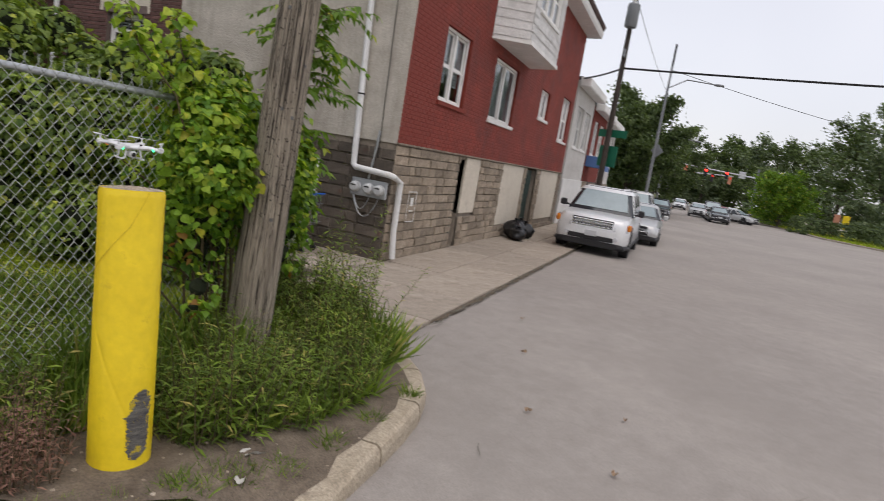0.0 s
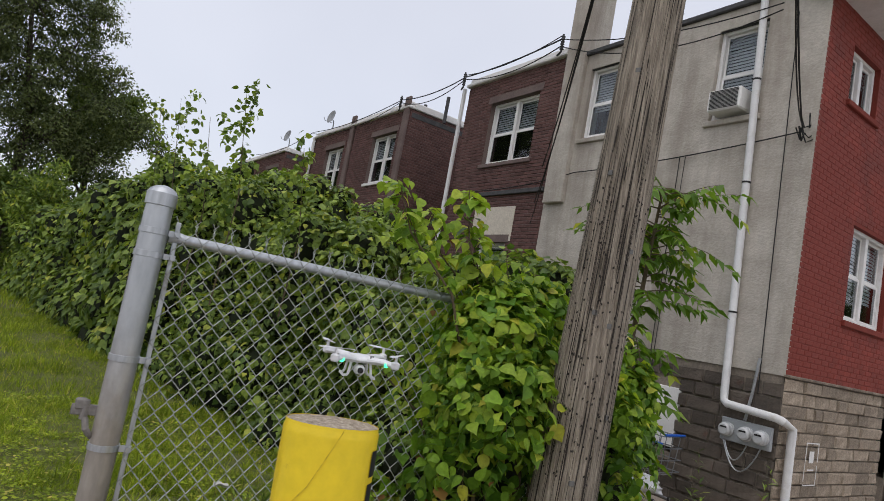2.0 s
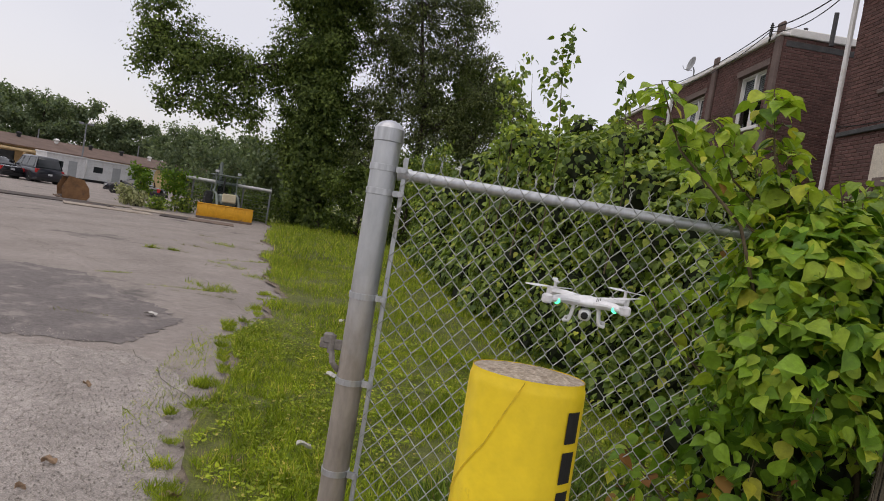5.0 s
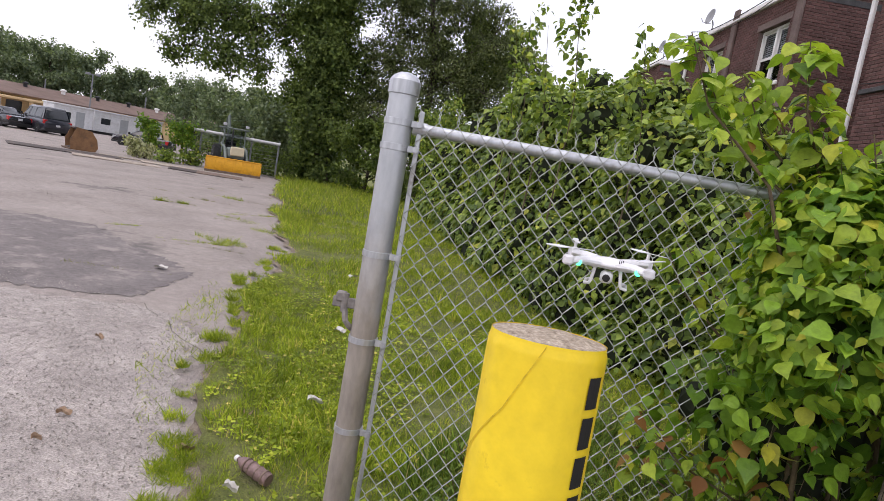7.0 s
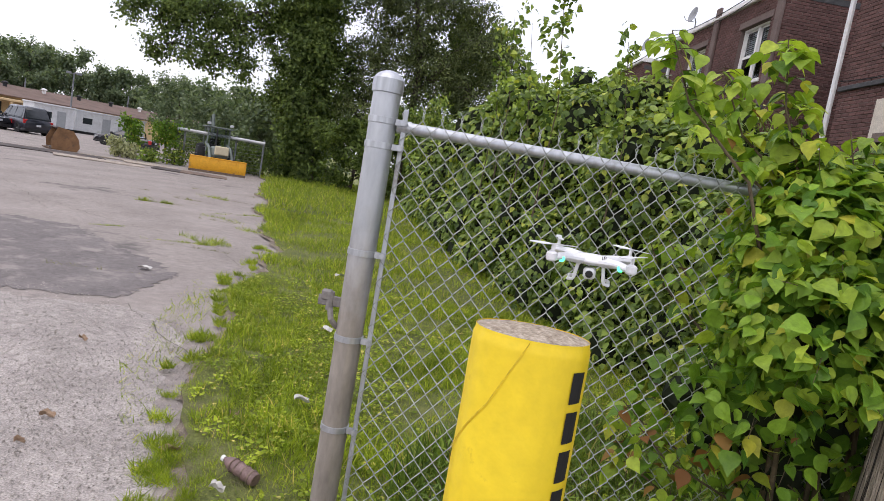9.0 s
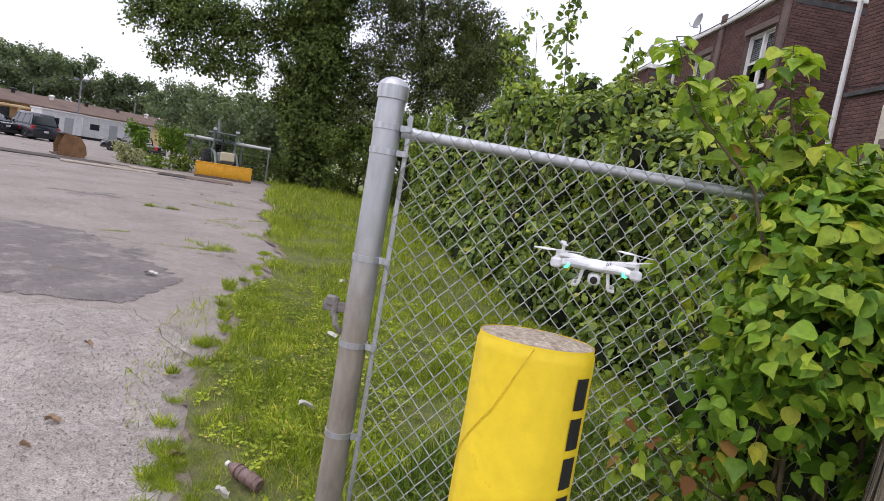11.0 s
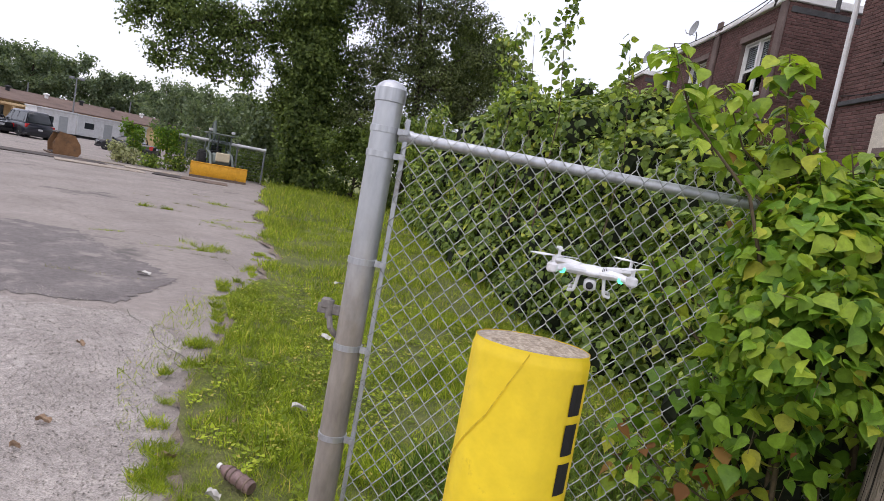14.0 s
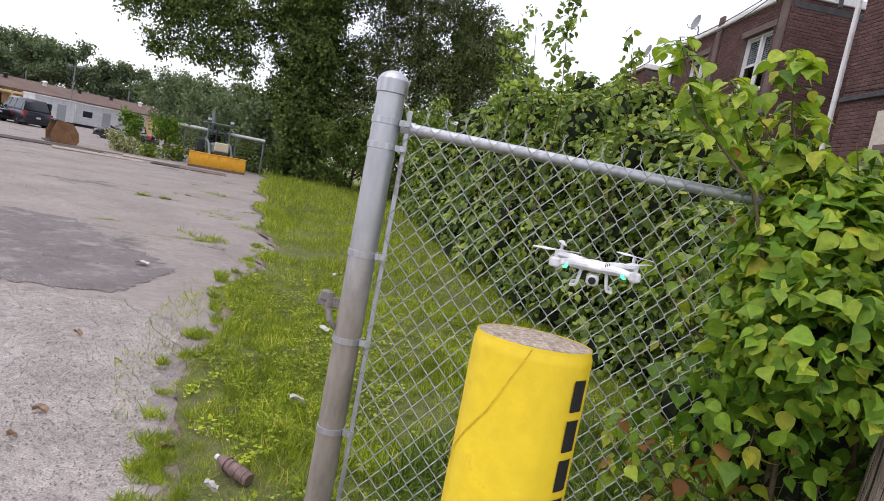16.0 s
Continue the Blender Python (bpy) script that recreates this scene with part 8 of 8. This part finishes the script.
for b, d, L, W2, t, m in ((141.8, 33.0, 4.4, 1.5, 8, PLATEST), (132.3, 31.5, 2.4, 1.3, -6, PLATEST), (138.3, 31.0, 3.4, 1.0, 4, CONCRETE), (137.0, 34.5, 3.2, .3, 6, POLEWOOD), (134.6, 33.5, 2.4, .8, 3, CONCRETE), (130.6, 31.5, 2.0, 1.4, 0, RUST)):
    x, y, z = lotp(b, d)
    g = Geo().cbox((-L / 2, -W2 / 2, .015), (L / 2, W2 / 2, .055), .01, pose(0, 0, 0, 1.0, .5, 0)).cbox((-L / 2 + .2, -W2 / 2, -.05), (-L / 2 + .35, W2 / 2, .05), .01).cbox((L / 2 - .35, -W2 / 2, -.05), (L / 2 - .2, W2 / 2, .05), .01)
    ob = thing("steel_plate" if m in (PLATEST, RUST) else "board" if m is POLEWOOD else "concrete_slab", g, m, "dark steel plate lying on the lot" if m in (PLATEST, RUST) else "long weathered timber lying on the lot" if m is POLEWOOD else "pale concrete slab lying on the lot", "plate" if m in (PLATEST, RUST) else "timber" if m is POLEWOOD else "slab", group="things lying on the lot")
    ob.matrix_world = pose(x, y, z, 0, 0, b - 90 + t)

# shrubs, post-and-chain fence and pale pipe by the plough
for b, d, h, r, n, m, lab in ((136.1, 39, 2.7, .75, 900, LEAF_SAP, "thin young tree on the lot's edge"), (133.8, 39, 2.6, .95, 1300, LEAF_SAP, "bright green young tree on the lot's edge"), (137.2, 38.5, 1.1, .8, 500, DRYBRUSH, "pale dry brush and weeds"), (136.4, 38, .9, .8, 500, DRYBRUSH, "pale dry brush and weeds"), (134.9, 37.5, .7, .8, 500, LEAF_HEDGE, "low weeds and brush"), (133.0, 38.5, .9, .8, 600, LEAF_HEDGE, "low weeds and brush"), (127.6, 42, 1.6, 1.3, 1100, LEAF_TREE, "dark brush behind the fence"), (129.5, 45, 1.5, 1.4, 1200, LEAF_TREE, "dark brush behind the fence"), (126.0, 41, 1.7, 1.4, 1300, LEAF_TREE, "dark brush behind the fence"), (131.6, 46, 1.4, 1.4, 1000, LEAF_TREE, "dark brush behind the fence")):
    tree("shrub", lotp(b, d)[:2], h, r, .05, n, .17, m, lab, "shrub", "shrubs at the end of the lot", crown_from=.08 if h < 2 else .45, limbs=12, clump=.16)
far_f = base("far_fence", lotp(129, 38.5), "pale pipe rail on steel posts behind the plough", "fence", turn=129 - 90)
PIPEWHITE = paint("pale_pipe", (0.55, 0.56, 0.55), 0.5)
part("pipe_rail", Geo().tube([(-2.7, 0, 2.0), (1.95, 0, 1.97)], .085, 10), PIPEWHITE, far_f, smooth=True)
for xx in (-2.3, .4, 1.9):
    part("post", Geo().tube([(xx, .2, 0), (xx, .2, 2.15)], .05, 8), GREYMETAL, far_f)
for k in range(9):
    part("strand", Geo().tube([(-2.3, .2, .25 + k * .2), (1.9, .2, .25 + k * .2)], .008, 4), GREYMETAL, far_f)

# vehicles parked by the building
x, y, z = lotp(144.4, 60)
car((x, y, z), 142.9 + 22, "van", paint("dark_blue_car_paint", (0.022, 0.024, 0.035), .3, .2, coat=.5), "dark van parked in front of the building", "cars on the lot", name="van")
x, y, z = lotp(146.9, 60)
car((x, y, z), 142.9 + 30, "sedan", INK, "black car parked beside the van", "cars on the lot")
x, y, z = lotp(138.6, 58)
car((x, y, z), 142 + 60, "sedan", INK, "black saloon car parked behind the bucket", "cars on the lot")
x, y, z = lotp(147.3, 66)
REDTRUCK = paint("red_lorry_paint", (0.50, 0.03, 0.025), .4, coat=.3)
rt = base("red_truck", (x, y, z), "red box truck parked on the lot", "truck", turn=50)
part("box_body", Geo().cbox((-1.1, -2.6, .7), (1.1, 1.4, 2.2), .05), REDTRUCK, rt)
part("cab", Geo().cbox((-1.0, 1.45, .6), (1.0, 3.0, 2.2), .2), REDTRUCK, rt)
part("cab_glass", Geo().box((-.85, 2.98, 1.4), (.85, 3.01, 2.0)).box((-1.01, 1.8, 1.4), (-.99, 2.7, 2.0)).box((.99, 1.8, 1.4), (1.01, 2.7, 2.0)), CARGLASS, rt)
for sx in (-.9, .9):
    for sy in (-1.6, 2.2):
        part("wheel", Geo().lathe([(0, -.12), (.4, -.13), (.44, 0), (.4, .13), (0, .12)], 18, pose(sx, sy, .44, 0, 90, 0)), RUBBER, rt)

# long low building, white site cabins, light pole
BUFF = surface("buff_painted_wall", (0.60, 0.43, 0.22), (0.70, 0.52, 0.29), scale=.6, rough=.85, fine=20, stain=(.5, .37, .2), stain_scale=.5)
BROWNROOF = surface("brown_sheet_roof", (0.10, 0.065, 0.05), (0.17, 0.115, 0.09), scale=.5, rough=.85, fine=12)
A, Bp = Vector(lotp(151.0, 92)[:2]), Vector(lotp(128.0, 125)[:2])
zb = fall(*A) - .1
Lb = (Bp - A).length
bld = base("long_building", (A.x, A.y, zb), "long low buff building with a brown pitched roof", "building", turn=math.degrees(math.atan2((Bp - A).y, (Bp - A).x)))
ob_h = [(3 + i * 6.5, 5 + i * 6.5, 1.0, 2.3) for i in range(int(Lb / 6.5) - 1)]
part("front_wall", wall_sheet(Geo(), 0, Lb, 0, 3.1, ob_h, 0, .3), BUFF, bld)
part("end_wall", Geo().box((0, .3, 0), (.3, 12, 3.1)).box((Lb - .3, .3, 0), (Lb, 12, 3.1)).box((.3, 11.7, 0), (Lb - .3, 12, 3.1)), BUFF, bld)
# near-black screen, added to paint an unlit inside
part("inner_wall", Geo().box((.3, 2.4, 0), (Lb - .3, 2.5, 3.0)), DARK, bld)
part("roof", Geo().prism([(-.7, 3.0), (-.7, 3.15), (6.2, 4.6), (13, 3.15), (13, 3.0)], -.5, Lb + .5, pose(0, 0, 0, 0, 0, 90) @ Matrix.Diagonal((1, -1, 1, 1))), BROWNROOF, bld)
for i, (a, b, c, d) in enumerate(ob_h):
    part("window", Geo().box((a, .1, c), (b, .12, d)).cbox((a - .05, -.03, c - .08), (b + .05, .1, c - .005), .01), CARGLASS, bld)
for i in range(12):
    part("roof_vent", Geo().lathe([(.25, 0), (.25, .5), (.4, .5), (.4, .65), (0, .8)], 8, pose(4 + i * 5.2, 4.5, 4.15)), TRIMBLACK if i % 3 else WHITE, bld)
px = 11.0
porch = part("porch", Geo().cbox((px - 4, -2.8, 2.45), (px + 4, -.01, 2.75), .05).box((px - 3.9, -2.7, 0), (px - 3.6, -2.4, 2.45)).box((px + 3.6, -2.7, 0), (px + 3.9, -2.4, 2.45)).box((px - .15, -2.7, 0), (px + .15, -2.4, 2.45)), BUFF, bld)
# white site cabins in front of the building
CABIN = surface("white_cabin_panel", (0.55, 0.56, 0.57), (0.68, 0.69, 0.70), scale=1, rough=.6, fine=20, stain=(.45, .44, .42))
for b0, b1, d in ((142.9, 140.3, 84), (140.2, 137.3, 88), (137.2, 135.4, 92)):
    p, q = Vector(lotp(b0, d)[:2]), Vector(lotp(b1, d + 2)[:2])
    Lc = (q - p).length
    zc = fall(*p)
    cb = base("site_cabin", (p.x, p.y, zc), "long white site cabin with small dark windows", "cabin", group="site cabins", turn=math.degrees(math.atan2((q - p).y, (q - p).x)))
    hs = [(.8, 1.9, 1.2, 1.9), (Lc - 1.9, Lc - .9, .3, 2.1)]
    part("wall", wall_sheet(Geo(), 0, Lc, .3, 2.6, hs, 0, .1).box((0, .1, .3), (.1, 2.4, 2.6)).box((Lc - .1, .1, .3), (Lc, 2.4, 2.6)).box((.1, 2.3, .3), (Lc - .1, 2.4, 2.6)), CABIN, cb)
    part("roof", Geo().cbox((-.1, -.15, 2.6), (Lc + .1, 2.5, 2.75), .03), CABIN, cb)
    part("window", Geo().box((.8, .05, 1.2), (1.9, .07, 1.9)), CARGLASS, cb)
    part("door", Geo().cbox((Lc - 1.9, .03, .3), (Lc - .9, .08, 2.1), .01), METERGREY, cb)
    part("skirt", Geo().box((.1, .05, 0), (Lc - .1, 2.3, .3)), DARK, cb)
x, y, z = lotp(140.6, 100)
lp = base("yard_light", (x, y, z), "tall grey yard light pole", "street lamp", turn=50)
part("pole", Geo().tube([(0, 0, 0), (0, 0, 7.4)], [.12, .08], 8), GREYMETAL, lp)
part("floodlight", Geo().cbox((-.9, -.2, 7.3), (-.3, .2, 7.6), .03).cbox((.3, -.2, 7.3), (.9, .2, 7.6), .03).box((-.4, -.04, 7.38), (.4, .04, 7.46)), GREYMETAL, lp)
for b, h in ((136.8, 6.6), (143.6, 6.4)):
    x, y, z = lotp(b, 118)
    thing("thin_pole", Geo().tube([(x, y, z), (x, y, z + h)], [.12, .09], 6), GREYMETAL, "thin grey pole behind the building", "pole", group="poles behind the building")

# wooded skyline beyond the building
for i in range(26):
    b = 124.5 + i * 1.15 + rnd.uniform(-.4, .4)
    d = 132 + rnd.uniform(-8, 26)
    el = max(2.9, 3.3 + .17 * (b - 133)) + .35 * math.sin(i * 1.9) - .7
    h = 1.8 + d * math.tan(radians(el)) + 1.2
    x, y, z = lotp(b, d)
    tree("tree", (x, y), h + .8, h * .42, .3, 7500, .50, LEAF_HAZE, "large tree in the wooded skyline beyond the lot", group="skyline trees", crown_from=.08, limbs=12, clump=.13)
for b, d, h, r in ((127.5, 70, 7.0, 4.2), (130.2, 78, 7.5, 4.5), (125.2, 62, 7, 4), (122.5, 58, 8, 4.5), (133.0, 88, 8.6, 4.6), (128.6, 95, 9, 5)):
    x, y, z = lotp(b, d)
    tree("tree", (x, y), h, r, .2, 7000, .37, LEAF_HAZE, "mid-distance green tree at the end of the lot", group="trees behind the lot", crown_from=.06, limbs=14, clump=.12)

# ---- small things ----
# the toy quadcopter hovering before the fence
DRONE_AT = (0.85, -0.20, 1.595)
DRONEWHITE = paint("glossy_white_plastic", (0.74, 0.75, 0.76), 0.28, bump=0)
DRONEGREEN = glow("green_led", (0.05, 0.9, 0.35), 2.5)
DRONEORANGE = glow("orange_led", (1.0, 0.18, 0.03), 2.0)
CLEARBLADE = paint("white_blade_plastic", (0.70, 0.71, 0.73), 0.3, bump=0)
dr = base("quadcopter_drone", DRONE_AT, "small white quadcopter drone hovering with lit lamps", "drone", turn=6)
dr.matrix_world = pose(*DRONE_AT, 2, -1, 6)


def shell(u, v):
    a, b = u * 2 * math.pi, (v - .5) * math.pi
    c, s = math.cos(b), math.sin(b)
    return (.066 * c * math.cos(a), .050 * c * math.sin(a), (.020 if s > 0 else .014) * s)


part("hull", Geo().grid(shell, 32, 16), DRONEWHITE, dr, smooth=True)
for k, (sx, sy) in enumerate(((-1, -1), (1, -1), (-1, 1), (1, 1))):
    ex, ey = sx * .110, sy * .110
    arm = part("arm", Geo().tube([(sx * .035, sy * .03, .004), (sx * .075, sy * .07, .012), (ex, ey, .006)], [.024, .019, .015], 12, m=Matrix.Diagonal((1, 1, .62, 1))), DRONEWHITE, dr, smooth=True)
    part("motor_pod", Geo().lathe([(0, -.013), (.012, -.013), (.016, -.008), (.016, .009), (.011, .013), (.005, .015), (.005, .036), (0, .036)], 18, pose(ex, ey, .006)), DRONEWHITE, arm, smooth=True)
    part("led", Geo().lathe([(0, -.004), (.010, -.003), (.010, .003), (0, .004)], 10, pose(sx * .082, sy * .078 - (.014 if sy < 0 else -.014), .002, 90, 0, 45 * sx)), DRONEGREEN if sy < 0 else DRONEORANGE, arm)
    g = Geo()
    for d in (0, 180):
        m = pose(ex, ey, .040, 0, 0, d + 20 + k * 40)
        g.add([(.0, -.006, 0), (.03, -.010, .002), (.068, -.008, .001), (.070, .004, 0), (.03, .010, -.002), (0, .006, 0)] + [(.0, -.006, .0018), (.03, -.010, .0038), (.068, -.008, .0028), (.070, .004, .0018), (.03, .010, -.0002), (0, .006, .0018)],
              [(5, 4, 3, 2, 1, 0), (6, 7, 8, 9, 10, 11)] + [(i, (i + 1) % 6, (i + 1) % 6 + 6, i + 6) for i in range(6)], m)
    part("propeller", g, CLEARBLADE, arm)
for sx in (-1, 1):
    part("landing_leg", Geo().tube([(sx * .036, -.035, -.008), (sx * .042, -.042, -.050), (sx * .046, -.040, -.058), (sx * .058, -.038, -.060), (sx * .058, .038, -.060), (sx * .046, .040, -.058), (sx * .042, .042, -.050), (sx * .036, .035, -.008)], .0050, 8), DRONEWHITE, dr, smooth=True)
cm = part("camera_pod", Geo().cbox((-.018, -.045, -.052), (.018, .0, -.018), .008), DRONEWHITE, dr, smooth=True)
part("lens", Geo().lathe([(0, 0), (.010, 0), (.011, .006), (.007, .008), (0, .008)], 14, pose(0, -.045, -.035, 90, 0, 0)), BLACK, cm)
part("vent_slots", Geo().box((.028, -.052, .012), (.030, -.046, .022)).box((.033, -.050, .012), (.035, -.044, .022)).box((.038, -.048, .012), (.040, -.042, .022)), BLACK, dr, kind="stuff")

# litter
PINKBOTTLE = surface("dirty_pink_plastic", (0.15, 0.095, 0.09), (0.26, 0.17, 0.155), scale=12, rough=.5, stain=(.10, .06, .05), stain_scale=8)
b = base("plastic_bottle", (-0.78, 0.58, 0.075), "squashed dull pink plastic bottle lying in the grass", "bottle")
b.matrix_world = pose(-0.78, 0.58, verge_z(-.78, .58) + .055, 0, 82, 172) @ Matrix.Diagonal((.9, .9, .85, 1))
part("bottle_body", Geo().lathe([(.0, -.12), (.036, -.12), (.042, -.10), (.040, -.05), (.044, -.04), (.038, -.01), (.043, .02), (.038, .05), (.042, .08), (.03, .12), (.014, .14), (.014, .155), (0, .155)], 16), PINKBOTTLE, b, smooth=True)
for zz in (-.085, -.03, .03, .07):
    part("rib", Geo().lathe([(.037, zz - .006), (.0455, zz - .004), (.0455, zz + .004), (.037, zz + .006)], 16), RUST, b)
part("bottle_cap", Geo().lathe([(0, .15), (.018, .15), (.018, .172), (0, .174)], 12), WHITE, b)
b = base("drink_can", (1.28, 2.4, 0.08), "pale and yellow crushed drink bottle behind the fence", "bottle")
b.matrix_world = pose(1.28, 2.4, 0.075, 0, 88, 15) @ Matrix.Diagonal((.6, .6, .6, 1))
part("can_body", Geo().lathe([(.03, -.12), (.04, -.10), (.04, .06), (.02, .11), (.015, .14), (0, .14)], 14), paint("pale_label", (.5, .42, .36), .5), b, smooth=True)
part("can_cap", Geo().lathe([(0, -.15), (.03, -.15), (.032, -.115), (.03, -.11)], 12), YELLOW, b)
PAPER = paint("dirty_white_paper", (.56, .54, .50), .8, bump=.3, fine=30)
DEADLEAF = surface("dead_leaf", (.24, .15, .09), (.42, .31, .21), scale=24, rough=.8)


def scrap(name, at, w, d, material, label, category, turn=0, curl=.02):
    f = lambda u, v: ((u - .5) * w, (v - .5) * d, curl * (math.sin(u * 5) * .5 + (2 * v - 1) ** 2) + .01 * noise.noise((u * 4, v * 4, turn)))
    g = Geo().grid(f, 8, 6)
    g.grid(lambda u, v: tuple(Vector(f(1 - u, v)) + Vector((0, 0, -.003))), 8, 6)
    ob = thing(name, g, material, label, category, group="litter")
    ob.matrix_world = pose(*at, rnd.uniform(-8, 8), rnd.uniform(-8, 8), turn)


scrap("litter_paper", (1.42, -0.86, .02), .14, .06, PAPER, "crumpled white paper scrap on the dirt", "litter", 12)
scrap("litter_paper", (1.25, -1.05, 0.0), .06, .05, PAPER, "small white paper scrap on the dirt", "litter", 50)
scrap("litter_paper", (0.18, -0.28, .06), .16, .09, PAPER, "crumpled white wrapper beside the post", "litter", 20, .04)
scrap("litter_paper", (-0.28, -0.05, .07), .20, .12, PAPER, "crumpled white bag scrap in the dry weeds", "litter", 35, .05)
scrap("litter_paper", (0.02, -0.33, .05), .10, .07, PAPER, "torn white paper scrap beside the post", "litter", 80, .03)
scrap("litter_paper", (-1.05, 1.55, .12), .10, .06, PAPER, "white paper scrap in the grass", "litter", 40)
scrap("litter_paper", (-1.9, 3.3, .10), .10, .08, PAPER, "white paper scrap in the grass", "litter", 10)
scrap("litter_paper", (-3.3, 6.0, .10), .12, .10, PAPER, "white paper scrap in the grass", "litter", 70)
scrap("litter_paper", (-4.9, 4.0, .03), .14, .10, PAPER, "white scrap on the dark asphalt patch", "litter", 15)
scrap("litter_paper", (0.25, 2.9, .16), .12, .08, PAPER, "white scrap in the grass behind the fence", "litter", 15)
scrap("litter_paper", (-0.7, 0.28, .14), .07, .05, PAPER, "pale scrap beside the bottle", "litter", 25)
for x, y, w, t in ((-2.08, .50, .075, 30), (-1.28, .62, .09, 70), (-2.3, 2.9, .08, 10), (-1.35, 1.25, .09, 120), (-3.1, 1.6, .06, 0), (-1.9, .2, .05, 60), (3.9, -.9, .06, 0), (4.6, -1.4, .05, 30), (5.2, .2, .06, 80), (3.6, -1.9, .06, 10), (6.4, 1.2, .07, 40)):
    scrap("dead_leaf", (x, y, (lot_z(x, y) if x < 1 else STREET) + .025), w, w * .6, DEADLEAF, "curled brown dead leaf on the ground", "leaf", t, .02)
g = Geo()
for i in range(120):
    x, y = rnd.uniform(.2, 2.6), rnd.uniform(-1.2, -.3)
    if inside(dirt_poly, x, y):
        r = rnd.uniform(.006, .022)
        g.lathe([(0, -r * .5), (r, 0), (r * .6, r * .6), (0, r * .7)], 5, pose(x, y, verge_z(x, y) + .012, rnd.uniform(0, 40), 0, rnd.uniform(0, 90)))
thing("pebbles", g, AGGREGATE, "small loose pebbles on the dirt", "pebbles", kind="stuff")
g = Geo()
for i in range(13000):
    x, y = -1.2 - abs(rnd.gauss(0, 2.2)), rnd.uniform(-1.6, 2.6)
    if x > -8 and inside(lot_poly, x, y):
        r = rnd.uniform(.0035, .009)
        m = pose(x, y, lot_z(x, y) + .010, rnd.uniform(0, 60), 0, rnd.uniform(0, 90))
        g.add([(r, 0, 0), (-r * .6, r * .8, 0), (-r * .6, -r * .8, 0), (0, 0, r)], [(0, 1, 3), (1, 2, 3), (2, 0, 3)], m)
thing("loose_gravel", g, surface("mixed_gravel", (.30, .272, .245), (.50, .455, .41), scale=9, rough=.95, vary=.35, islands=True), "loose grey gravel on the asphalt", "gravel", kind="stuff")

# cracks in the lot, the road and along the pavement
CRACK = surface("crack_dirt", (0.10, 0.095, 0.075), (0.17, 0.155, 0.12), rough=1.0, fine=60)


def crack(name, pts, w, zf, label, seed):
    r, P = random.Random(seed), []
    for (x0, y0), (x1, y1) in zip(pts, pts[1:]):
        k = max(2, int(math.hypot(x1 - x0, y1 - y0) / .14))
        for j in range(k):
            t = j / k
            P.append(Vector((x0 + (x1 - x0) * t + r.gauss(0, .035), y0 + (y1 - y0) * t + r.gauss(0, .035))))
    vs, fs = [], []
    for i, p in enumerate(P):
        d = (P[min(i + 1, len(P) - 1)] - P[max(i - 1, 0)]).normalized()
        o = Vector((-d.y, d.x)) * w * r.uniform(.3, 1.2) * (1 if 0 < i < len(P) - 1 else .1)
        for q in (p - o, p + o):
            vs.append((q.x, q.y, zf(q.x, q.y) + .014))
    fs = [(2 * i, 2 * i + 1, 2 * i + 3, 2 * i + 2) for i in range(len(P) - 1)]
    thing(name, Geo().add(vs, fs), CRACK, label, "crack", group="ground cracks", kind="stuff")


for i, pts in enumerate(([(-2.3, 1.95), (-2.9, 2.2), (-3.6, 2.6), (-4.3, 2.7)], [(-3.7, 4.4), (-4.6, 5.4), (-6.6, 7.0), (-9, 8.0)], [(-6.2, 8.5), (-9.5, 9.5), (-13, 10)], [(-8.5, 12), (-12, 12.5), (-17, 13)], [(-10.5, 14.5), (-15, 16), (-20, 16.5)], [(-5.2, 6.6), (-8, 6.4), (-12, 7.2)], [(-13, 18), (-18, 19.5), (-24, 20)], [(-2.6, 2.6), (-3.4, 3.6), (-4.0, 4.6)], [(-7, 9.8), (-6.6, 11), (-9, 13.6)], [(-9, 6), (-14, 8.5), (-22, 11)], [(-12, 14), (-19, 18), (-27, 21)])):
    crack("asphalt_crack", pts, .005, lot_z, "dark dirt-filled crack in the asphalt", i)
kz = lambda x, y: STREET
gl = [tuple(S(s, -2.08)[:2]) for s in (-4.2, -2, 0, 3, 6, 10, 16)]
crack("gutter_line", gl, .016, lambda x, y: STREET + .025, "dirty gutter line along the pavement", 50)
for i, pts in enumerate(([(2.9, -1.35), (3.2, -1.0)], [(4.0, -2.6), (4.9, -2.9)])):
    crack("road_crack", pts, .004, kz, "fine crack in the road surface", 60 + i)
